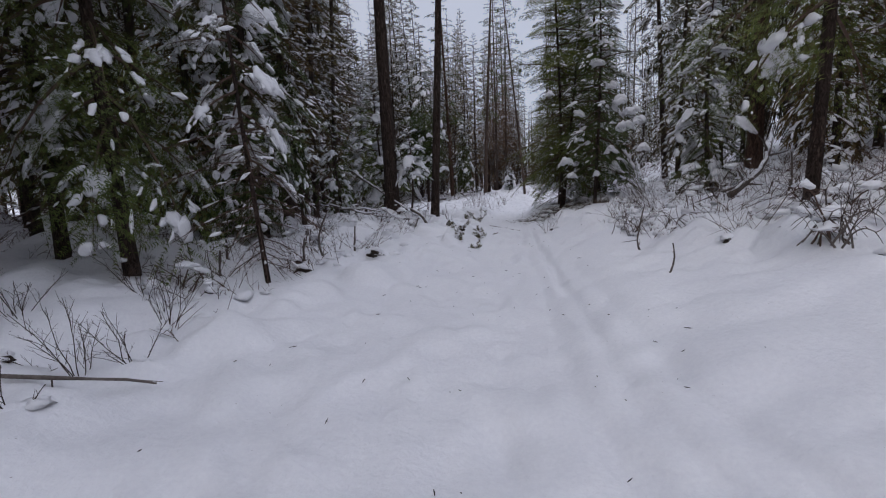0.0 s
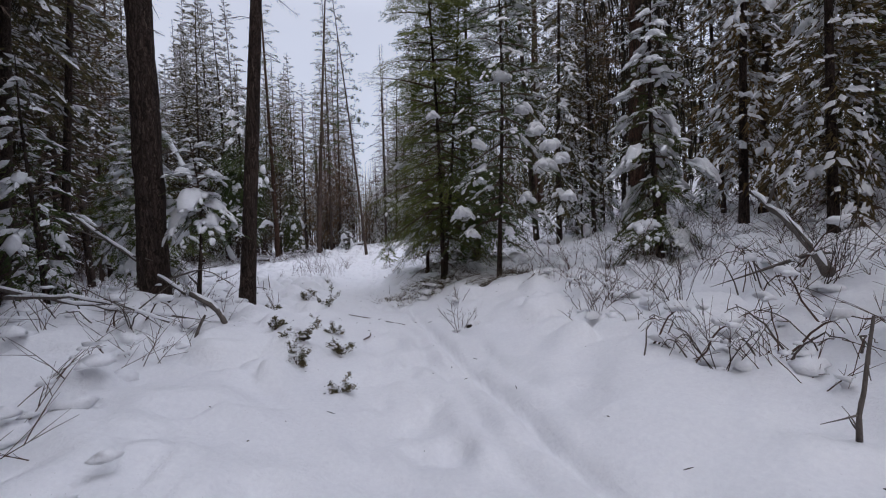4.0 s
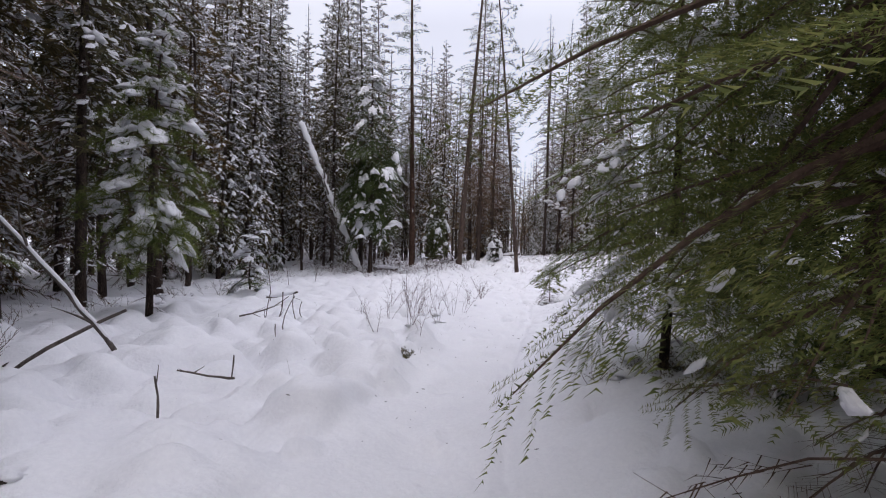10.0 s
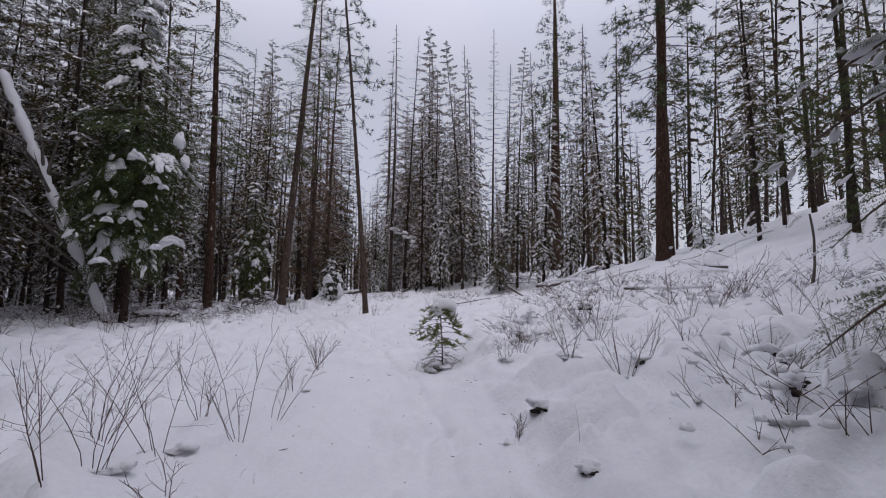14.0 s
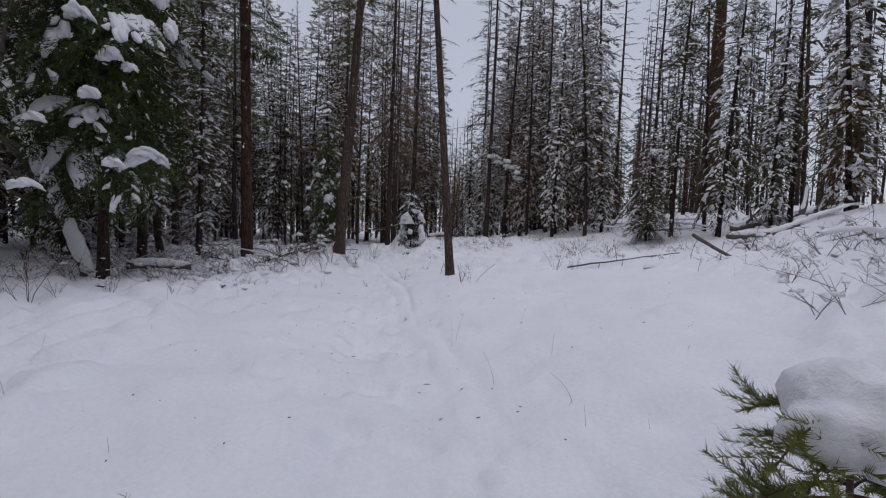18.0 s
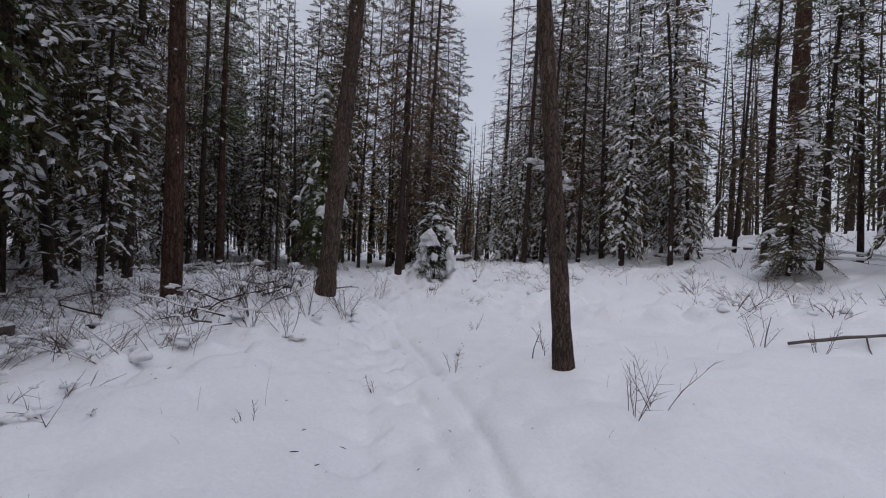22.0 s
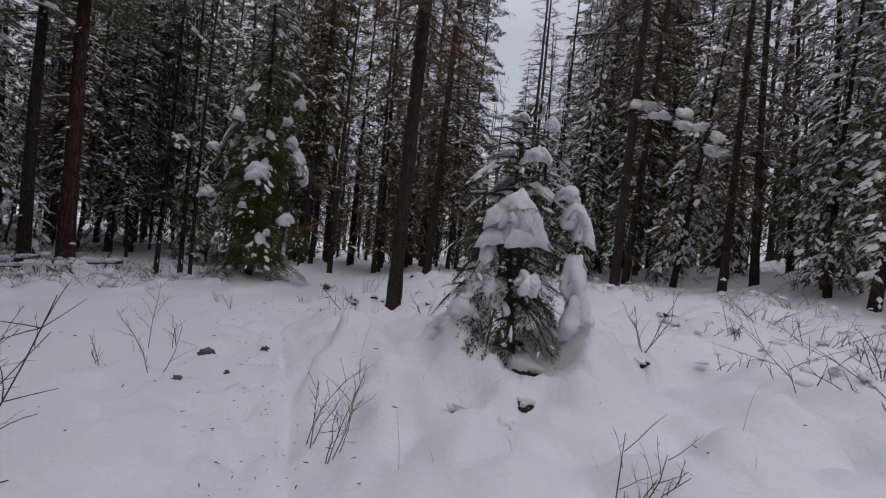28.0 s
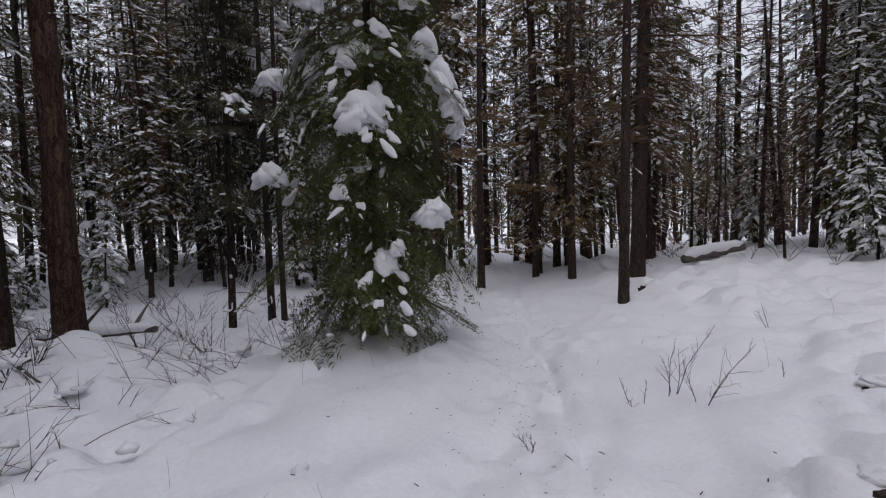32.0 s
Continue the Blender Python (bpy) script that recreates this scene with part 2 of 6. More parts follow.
def vnoise(x, y):
    xi, yi = np.floor(x).astype(int), np.floor(y).astype(int)
    fx, fy = x - xi, y - yi
    fx, fy = fx * fx * (3 - 2 * fx), fy * fy * (3 - 2 * fy)
    a, b = TABLE[xi & 255, yi & 255], TABLE[(xi + 1) & 255, yi & 255]
    c, d = TABLE[xi & 255, (yi + 1) & 255], TABLE[(xi + 1) & 255, (yi + 1) & 255]
    return (a * (1 - fx) + b * fx) * (1 - fy) + (c * (1 - fx) + d * fx) * fy


def pillows(x, y, cell, seed):
    """Rounded mounds of snow over buried brush, 0 to 1."""
    out = np.zeros_like(x)
    xi, yi = np.floor(x / cell).astype(int), np.floor(y / cell).astype(int)
    for i in (-1, 0, 1):
        for j in (-1, 0, 1):
            a, b = (xi + i + seed * 17) & 255, (yi + j + seed * 31) & 255
            px, py = (xi + i + TABLE[a, b]) * cell, (yi + j + TABLE[b, a]) * cell
            r = cell * (0.45 + 0.5 * TABLE[(a * 3 + 5) & 255, b])
            h = TABLE[a, (b * 5 + 9) & 255] ** 1.5
            d2 = ((x - px) ** 2 + (y - py) ** 2) / r ** 2
            out = out + (h * np.sqrt(np.clip(1 - d2, 0, 1)) * np.clip((1 - d2) * 4, 0, 1)) ** 4
    return out ** 0.25


def along(y, *pairs):
    return np.interp(y, [p[0] for p in pairs], [p[1] for p in pairs])


def trail_x(y):
    return along(y, (-40, 2.0), (0, 0.15), (2.7, 0.0), (6, 0.45), (9, 1.1), (12, 1.95), (14, 2.3), (17, 2.3), (20, 2.95), (24, 4.2),
                 (27, 4.8), (33, 4.85), (38, 5.0), (42, 5.0), (46, 4.55), (49, 4.0), (55, 4.6), (65, 6.0), (80, 7.5), (140, 14))


def base_height(x, y):
    x, y = np.asarray(x, float), np.asarray(y, float)
    d = x - trail_x(y)
    z = along(y, (-10, 0.0), (0, 0.0), (6, 0.02), (9, 0.12), (12, 0.20), (15, 0.12), (18, 0.0), (21, -0.12), (25, -0.08), (30, 0.0), (36, 0.0),
              (41, 0.0), (45, 0.10), (50, 0.10), (56, 0.0), (70, -0.1), (120, 0.0))
    right = along(y, (0, 0.25), (6, 0.22), (10, 0.16), (16, 0.16), (22, 0.17), (30, 0.17), (36, 0.12), (41, 0.07), (48, 0.085), (58, 0.085), (80, 0.03))
    left = along(y, (0, 0.10), (8, 0.10), (13, 0.08), (18, 0.0), (26, -0.03), (36, -0.045), (44, -0.02), (50, -0.05), (57, -0.13), (72, -0.07))
    far_left = along(y, (46, 0.0), (54, 0.10), (75, 0.10)) * 16 * np.tanh(np.clip(-d - 7.5, 0, None) / 16)
    z = z + far_left
    far_right = along(y, (8, 0.0), (18, 0.12), (30, 0.24), (38, 0.18), (46, 0.10), (58, 0.12), (75, 0.0))
    z = z + far_right * 20 * np.tanh(np.clip(d - 10.5, 0, None) / 20)
    dr, dl = np.clip(d - 0.9, 0, None), np.clip(-d - 1.3, 0, None)
    z = z + right * 24 * np.tanh(dr / 24) + left * 14 * np.tanh(dl / 14)
    wide = (vnoise(x / 3.7 + 40, y / 3.7 + 11) - 0.5) * 0.13 * np.clip((np.abs(d) - 0.8) / 2.5, 0, 1)
    for mx, my, mz, mr in ((3.65, 42.0, 0.6, 1.25), (6.9, 37.0, 0.16, 1.6), (-1.5, 12.7, 0.22, 1.0), (-2.1, 55.0, 0.42, 1.5), (2.6, 54.8, 0.25, 1.1), (7.0, 46.2, 0.1, 1.0), (6.06, 27.4, -0.2, 0.8)):
        z = z + mz * np.exp(-((x - mx) ** 2 + (y - my) ** 2) / mr ** 2)
    return z + wide


def rough_zone(x, y):
    """How far the snow is disturbed by buried brush: 0 on the trail and in clearings."""
    d = x - trail_x(y)
    lw = along(y, (-5, 2.4), (2, 2.1), (5, 1.5), (8, 0.9), (12, 0.75), (19, 0.7), (21, 0.8), (24, 2.2), (34, 2.4), (38, 1.2), (41, 1.0), (44, 4.0), (48, 4.5), (52, 2.6), (56, 1.4))
    rw = along(y, (-5, 4.2), (2, 3.6), (5, 2.9), (8, 1.9), (12, 0.9), (17, 0.75), (21, 0.8), (25, 1.2), (28, 1.9), (31, 5.2), (36, 6.5), (41, 3.0), (44, 0.9), (48, 0.5), (51, 0.8), (54, 3.4), (60, 2.0))
    k = np.where(d < 0, -d - lw, d - rw)
    return np.clip(k / 0.45, 0, 1)


def ground(x, y):
    x, y = np.asarray(x, float), np.asarray(y, float)
    d = x - trail_x(y)
    rough = rough_zone(x, y)
    z = base_height(x, y)
    bank = np.where(d > 0, along(y, (15, 1.0), (19, 1.2), (28, 1.2), (33, 1.0)), along(y, (8, 0.9), (11, 0.9), (15, 1.0), (17, 1.4), (23, 1.4), (26, 1.0)))
    z = z + rough * bank * (0.13 * pillows(x, y, 1.0, 1) + 0.20 * pillows(x, y, 0.52, 2) + 0.11 * pillows(x, y, 0.29, 3) + 0.05 * vnoise(x * 2.7, y * 2.7) + 0.06 * vnoise(x * 1.3, y * 1.3) - 0.06)
    z = z + (vnoise(x * 1.1 + 9, y * 0.8) - 0.5) * 0.05 + (vnoise(x * 3.1, y * 2.3) - 0.5) * 0.035 + (vnoise(x * 7.3, y * 5.9) - 0.5) * 0.030 - 0.085 * pillows(x, y, 0.33, 4) * np.clip(vnoise(x * 0.5 + 20, y * 0.45) * 2.2 - 0.6, 0, 1)
    still = np.clip((np.abs(d) - 0.5) / 1.2, 0, 1) * (1 - rough)
    z = z + still * (0.05 * pillows(x, y, 0.8, 5) + 0.045 * pillows(x, y, 0.37, 6) - 0.16 * np.clip(pillows(x, y, 0.62, 8) - 0.55, 0, 1))
    near = np.clip(2.6 - np.abs(d), 0, 1)
    # trodden snow down the middle of the trail and ripples in the open
    tread = np.exp(-((d - along(y, (6, 0.35), (12, 0.05))) / 0.55) ** 4) * along(y, (8, 0.55), (14, 1.0))
    z = z - tread * (0.13 * np.clip(pillows(x, y, 0.34, 9) - 0.12, 0, 1) + 0.03 * vnoise(x * 5, y * 3.1)) + (1 - rough) * (0.045 * (vnoise(x * 1.7 + 5, y * 1.4) - 0.5) + 0.03 * (vnoise(x * 4.6, y * 3.3 + 7) - 0.5))
    shift = along(y, (-5, 0.8), (4, 0.78), (8, 0.65), (12, 0.15), (24, 0.1), (30, 0.3), (36, 0.4), (44, -0.1), (50, 0.05), (60, -0.1))
    wob = shift + (vnoise(y * 0.5, y * 0 + 3.3) - 0.5) * 0.25
    for off, width, deep in ((0.34, 0.06, 0.10), (0.05, 0.08, 0.045), (-0.24, 0.08, 0.03), (-0.55, 0.10, 0.025), (0.66, 0.08, 0.03), (-0.95, 0.09, 0.02)):
        fade = np.clip(vnoise(y * 0.35 + off * 40, y * 0 + off * 9) * 1.8 - 0.05, 0.15, 1)
        z = z - near * deep * along(y, (7, 1.15), (14, 0.6), (60, 0.55)) * fade * np.exp(-((d - off - wob - 0.1 * (vnoise(y * 0.9, y * 0 + off * 5) - 0.5)) / width) ** 2)
    z = z - 0.06 * np.exp(-((d - 0.05) / 0.8) ** 2)
    # a broken lip of snow where the bank overhangs the trail
    lip = 5.12 + 0.15 * (y - 47) + 0.16 * (vnoise(y * 3.0, y * 0 + 8.1) - 0.5) + 0.06 * (vnoise(y * 9.0, y * 0 + 2.1) - 0.5)
    fall = np.clip((y - 45.9) / 0.5, 0, 1) * np.clip((49.0 - y) / 0.6, 0, 1)
    z = z + fall * (0.20 * np.clip((x - lip) / 0.07, 0, 1) * np.clip((7.0 - x) / 1.6, 0, 1) - 0.07 * np.exp(-((x - lip + 0.06) / 0.10) ** 2))
    # heaped snow round the buried fir
    for mx, my, mz, mr in ((6.45, 45.8, 0.24, 0.34), (6.75, 45.45, 0.2, 0.3), (7.2, 45.3, 0.16, 0.3), (7.66, 45.75, 0.34, 0.34), (6.4, 46.3, 0.34, 0.36), (7.8, 46.4, 0.34, 0.46), (8.2, 46.0, 0.2, 0.38), (8.5, 46.8, 0.26, 0.45), (6.6, 45.65, 0.1, 0.16), (6.95, 45.35, 0.1, 0.15), (7.45, 45.5, 0.12, 0.16), (6.3, 46.0, 0.1, 0.18)):
        z = z + mz * np.clip(1 - ((x - mx) ** 2 + (y - my) ** 2) / mr ** 2, 0, 1) ** 0.75
    return z


# ---- end of ground shape ----


# ---- mesh helpers ----
def build(name, V, F, mat, smooth=False):
    me = bpy.data.meshes.new(name)
    V, F = np.asarray(V, np.float32), np.asarray(F, np.int32)
    n, k = F.shape
    me.vertices.add(len(V))
    me.vertices.foreach_set("co", V.ravel())
    me.loops.add(n * k)
    me.loops.foreach_set("vertex_index", F.ravel())
    me.polygons.add(n)
    me.polygons.foreach_set("loop_start", np.arange(0, n * k, k, dtype=np.int32))
    me.polygons.foreach_set("use_smooth", np.full(n, smooth))
    me.update(calc_edges=True)
    me.materials.append(mat)
    return me


def part(name, data, parent, label=""):
    ob = new(name, data)
    ob.parent = parent
    if label:
        tagged(ob, label)
    return ob


def thing(name, x, y, z, label, category, group="", kind="", turn=0.0):
    ob = new(name)
    ob.empty_display_size = 0.3
    ob.matrix_basis = pose(x, y, z, 0, 0, turn)
    return tagged(ob, label, category, group, kind)


def gz(x, y):
    return float(ground(np.array([x]), np.array([y]))[0])


class Pile:
    """Gathers vertices and faces of one mesh."""

    def __init__(self):
        self.v, self.f, self.n = [], [], 0

    def add(self, v, f):
        self.v.append(v)
        self.f.append(f + self.n)
        self.n += len(v)

    def mesh(self, name, mat, smooth=False):
        return build(name, np.concatenate(self.v), np.concatenate(self.f), mat, smooth)


def tube(points, radii, sides=6):
    """Quads round a line of points."""
    P, R = np.asarray(points, float), np.asarray(radii, float)
    m = len(P)
    d = np.gradient(P, axis=0)
    d /= np.linalg.norm(d, axis=1)[:, None] + 1e-9
    ref = np.array([0, 0, 1.0]) if abs(d[m // 2, 2]) < 0.8 else np.array([1.0, 0, 0])
    u = np.cross(d, ref)
    u /= np.linalg.norm(u, axis=1)[:, None] + 1e-9
    w = np.cross(d, u)
    a = np.linspace(0, 2 * np.pi, sides, endpoint=False)
    V = P[:, None] + R[:, None, None] * (np.cos(a)[None, :, None] * u[:, None] + np.sin(a)[None, :, None] * w[:, None])
    i, j = np.arange(m - 1)[:, None] * sides, np.arange(sides)[None]
    k = (np.arange(sides)[None] + 1) % sides
    F = np.stack([i + j, i + k, i + sides + k, i + sides + j], -1).reshape(-1, 4)
    V = V.reshape(-1, 3)
    return V, F


def blob(rng, centre, size, rings=7, sides=10, lump=0.25, under=0.35):
    """A lump of settled snow: rounded above, flatter below."""
    th = np.linspace(0, np.pi, rings)[:, None]
    ph = np.linspace(0, 2 * np.pi, sides, endpoint=False)[None]
    x, y, z = np.sin(th) * np.cos(ph), np.sin(th) * np.sin(ph), np.cos(th) * np.ones_like(ph)
    o = rng.rand(3) * 50
    k = 1 + lump * 2 * (vnoise(x * 1.4 + o[0] + z, y * 1.4 + o[1] + z) - 0.5) + lump * (vnoise(x * 3 + o[1], y * 3 + z * 2 + o[2]) - 0.5)
    if rings > 8:
        k = k + lump * 0.5 * (vnoise(x * 6 + o[2], y * 6 + z * 5 + o[0]) - 0.5)
    z = np.where(z < 0, z * under, z)
    V = np.stack([x * k * size[0], y * k * size[1], z * k * size[2]], -1).reshape(-1, 3) + np.asarray(centre)
    i, j = np.arange(rings - 1)[:, None] * sides, np.arange(sides)[None]
    q = (np.arange(sides)[None] + 1) % sides
    return V, np.stack([i + j, i + sides + j, i + sides + q, i + q], -1).reshape(-1, 4)


# ---- branch sprays, one long, along x ----
def fir_spray(rng, pairs, step, size, width):
    """Flat fir bough: side twigs in pairs, needles as slim triangles."""
    out, axes = [], []
    lines = [(np.array([0.05, 0, 0]), np.array([1.0, 0, 0]), 0.95)]
    for k in range(pairs):
        x = 0.14 + 0.82 * (k + rng.rand() * 0.5) / pairs
        length = (0.10 + 0.50 * (1 - x) ** 0.8 * min(1, x * 3.5)) * (0.75 + 0.5 * rng.rand())
        for s in (-1, 1):
            a = radians(48 + 16 * rng.rand())
            d = np.array([math.cos(a), s * math.sin(a), -0.12 + 0.16 * rng.rand()])
            lines.append((np.array([x, 0, 0]), d, length))
            if length > 0.26:
                for q in (0.35, 0.62):
                    b = a + s * s * radians(34) * (1 if rng.rand() > 0.5 else -1)
                    e = np.array([math.cos(b), s * math.sin(b), -0.1 + 0.14 * rng.rand()])
                    lines.append((np.array([x, 0, 0]) + d * length * q, e, length * 0.45))
    for o, d, length in lines:
        axes.append((o, d, length))
        n = max(3, int(length / step))
        t = (np.arange(n) + rng.rand(n)) / n * length
        base = o + t[:, None] * d
        side = np.cross(d, [0, 0, 1.0])
        side /= np.linalg.norm(side) + 1e-9
        for s in (-1, 1):
            ang = np.radians(38 + 28 * rng.rand(n))[:, None]
            dirn = np.cos(ang) * d + s * np.sin(ang) * side + np.array([0, 0, 1.0]) * (rng.rand(n, 1) * 0.75 - 0.2)
            ln = size * (0.7 + 0.6 * rng.rand(n, 1))
            wv = d * width
            out.append(np.stack([base - wv, base + wv, base + dirn * ln], 1))
    return np.concatenate(out).reshape(-1, 3), axes


def pine_spray(rng, tufts, needles, size, width):
    """Pine bough: tufts of long needles on the outer twigs."""
    out, axes = [], [(np.zeros(3), np.array([1.0, 0, 0]), 1.0)]
    for k in range(tufts):
        x = 0.35 + 0.65 * rng.rand()
        s = (rng.rand() - 0.5) * 1.1 * (1.15 - x)
        o = np.array([x, s, (rng.rand() - 0.3) * 0.22])
        axes.append((np.array([x - 0.25, s * 0.2, 0]), o - np.array([x - 0.25, s * 0.2, 0]), 1.0))
        v = rng.randn(needles, 3) * np.array([0.8, 0.8, 0.7]) + np.array([0.6, s, 0.35])
        v /= np.linalg.norm(v, axis=1)[:, None]
        w = np.cross(v, rng.randn(needles, 3))
        w /= np.linalg.norm(w, axis=1)[:, None]
        out.append(np.stack([o + w * width, o - w * width, o + v * size * (0.7 + 0.6 * rng.rand(needles, 1))], 1))
    return np.concatenate(out).reshape(-1, 3), axes


def bare_spray(rng, twigs, width, hang=0.0):
    """Leafless bough, or hanging hair lichen when hang is set."""
    out, axes = [], [(np.zeros(3), np.array([1.0, 0, 0]), 1.0)]
    for k in range(twigs):
        x = 0.1 + 0.88 * rng.rand()
        s = 1 if rng.rand() > 0.5 else -1
        o = np.array([x, 0, 0])
        if hang:
            o = o + np.array([0, (rng.rand() - 0.5) * 0.25, 0])
            d = np.array([(rng.rand() - 0.5) * 0.25, (rng.rand() - 0.5) * 0.25, -1]) * hang * (0.3 + rng.rand())
        else:
            d = np.array([0.55, s * (0.5 + 0.3 * rng.rand()), (rng.rand() - 0.55) * 0.7]) * (0.10 + 0.36 * (1 - x) + 0.1 * rng.rand())
        w = np.array([width, 0, 0]) if hang else np.array([width * 0.7, 0, width * 0.7])
        out.append(np.stack([o - w, o + w, o + d], 0)[None])
        if not hang:
            for q in (0.4, 0.7):
                o2, d2 = o + d * q, np.array([d[0] * 0.8, -d[1] * 0.6, (rng.rand() - 0.6) * 0.25]) * 0.55
                out.append(np.stack([o2 - w * 0.7, o2 + w * 0.7, o2 + d2], 0)[None])
    return np.concatenate(out).reshape(-1, 3), axes


def clump_spray(rng, n, size, width, spread=0.42, up=0.3):
    """Bough seen from farther off: slim clumps of needles scattered over its fan shape."""
    x = 0.12 + 0.88 * rng.rand(n) ** 0.8
    half = spread * np.clip(1.05 - x, 0, 1) ** 0.7 * np.minimum(1, x * 4)
    y = half * (2 * rng.rand(n) - 1)
    o = np.stack([x, y, (rng.rand(n) - 0.5) * 0.09], -1)
    d = np.stack([0.5 + 0.6 * rng.rand(n), np.sign(y) * (0.15 + 0.8 * rng.rand(n)), up * (2 * rng.rand(n) - 0.7)], -1)
    d /= np.linalg.norm(d, axis=1)[:, None]
    w = np.cross(d, rng.randn(n, 3))
    w /= np.linalg.norm(w, axis=1)[:, None]
    ln = size * (0.55 + 0.9 * rng.rand(n, 1))
    out = np.stack([o - d * ln * 0.4 + w * width, o - d * ln * 0.4 - w * width, o + d * ln * 0.6], 1)
    axes = [(np.zeros(3), np.array([1.0, 0, 0]), 1.0)]
    for k in range(10):
        q = 0.2 + 0.7 * rng.rand()
        axes.append((np.array([q, 0, 0]), np.array([0.62, 0.78 * (-1) ** k, 0.0]), spread * (1.05 - q) ** 0.7 + 0.05))
    return out.reshape(-1, 3), axes


R0 = np.random.RandomState(11)
FIR_FINE = [fir_spray(R0, 16, 0.0105, 0.0185, 0.0025) for _ in range(5)]
FIR_ULTRA = [fir_spray(np.random.RandomState(8 + q), 18, 0.0066, 0.0145, 0.0024) for q in range(4)]
FIR_SMALL = [fir_spray(np.random.RandomState(3 + q), 14, 0.019, 0.034, 0.0042) for q in range(4)]
FIR_MID = [fir_spray(R0, 11, 0.028, 0.050, 0.0075) for _ in range(4)]
FIR_FAR = [clump_spray(R0, 62, 0.13, 0.016) for _ in range(4)]
FIR_TOP = [clump_spray(R0, 120, 0.09, 0.010) for _ in range(4)]
PINE_FAR = [clump_spray(R0, 46, 0.18, 0.020, 0.36, 0.8) for _ in range(4)]
DEEP = [clump_spray(R0, 14, 0.34, 0.050, 0.45, 0.5) for _ in range(4)]
PINE_FINE = [pine_spray(R0, 16, 26, 0.17, 0.0042) for _ in range(3)]
PINE_MID = [pine_spray(R0, 16, 13, 0.13, 0.0065) for _ in range(4)]
BARE_MID = [bare_spray(R0, 16, 0.0045) for _ in range(4)]
BARE_DENSE = [bare_spray(R0, 30, 0.0055) for _ in range(4)]
BARE_FAR = [bare_spray(R0, 11, 0.010) for _ in range(3)]
HAIR = [bare_spray(R0, 34, 0.014, 0.42) for _ in range(3)]


class Stem:
    """The line of a trunk: lean as rise per metre, with a bend."""

    def __init__(self, rng, height, lean=(0, 0), bend=0.1):
        self.h, self.lean, self.b, self.o = height, np.array(lean), bend, rng.rand(2) * 6.28

    def at(self, h):
        h = np.asarray(h, float)
        u = h / self.h
        w = self.b * np.stack([np.sin(u * 4 + self.o[0]) - math.sin(self.o[0]), np.sin(u * 3.3 + self.o[1]) - math.sin(self.o[1])], -1)
        return np.concatenate([h[..., None] * self.lean + w, h[..., None]], -1)


def trunk_mesh(rng, stem, r, mat, top=1.0, sides=10, step=0.5, relief=0.06, flare=0.35):
    n = max(4, int(stem.h * top / step))
    h = np.linspace(-0.35, stem.h * top, n + 1)
    P = stem.at(h)
    rad = r * (1 - 0.86 * np.clip(h / stem.h, 0, 1) ** 0.9) * (1 + flare * np.exp(-np.clip(h, -0.1, None) / 0.28))
    V, F = tube(P, rad, sides)
    ring = np.repeat(np.arange(n + 1), sides)
    spoke = np.tile(np.arange(sides), n + 1)
    o = rng.rand() * 90
    k = 1 + relief * 2 * (vnoise(spoke * 0.9 * 12 / sides + o, h[ring] * 2.1 + o) - 0.5) + relief * 1.6 * (vnoise(spoke * 1.0 + o, h[ring] * 9 + o) - 0.5)
    V = P[ring] + (V - P[ring]) * k[:, None]
    return build("trunk", V, F, mat, True)


def lay(V, h, yaw, length, pitch, droop, stem):
    """Bough coordinates to tree coordinates."""
    x, y, z = V[:, 0] * length, V[:, 1] * length, V[:, 2] * length
    z = z - droop * length * (V[:, 0] ** 2 + 0.5 * V[:, 1] ** 2)
    cp, sp = math.cos(pitch), math.sin(pitch)
    x, z = x * cp - z * sp, x * sp + z * cp
    cy, sy = math.cos(yaw), math.sin(yaw)
    o = stem.at(h)
    return np.stack([o[0] + x * cy - y * sy, o[1] + x * sy + y * cy, o[2] + z], -1)


def boughs(rng, n, low, high, reach, shape=0.75, pitch=(-14, 38), jitter=0.3):
    u = (np.arange(n) + rng.rand(n)) / n
    h = low + (high - low) * u
    L = reach * ((1 - u) ** shape) * (1 - jitter + 2 * jitter * rng.rand(n)) + 0.10
    L = np.where(u < 0.08, L * 0.8, L)
    yaw = np.arange(n) * 2.39996 + rng.rand(n) * 0.9
    p = np.radians(pitch[0] + (pitch[1] - pitch[0]) * u + rng.randn(n) * 10)
    return list(zip(h, yaw, L, p))


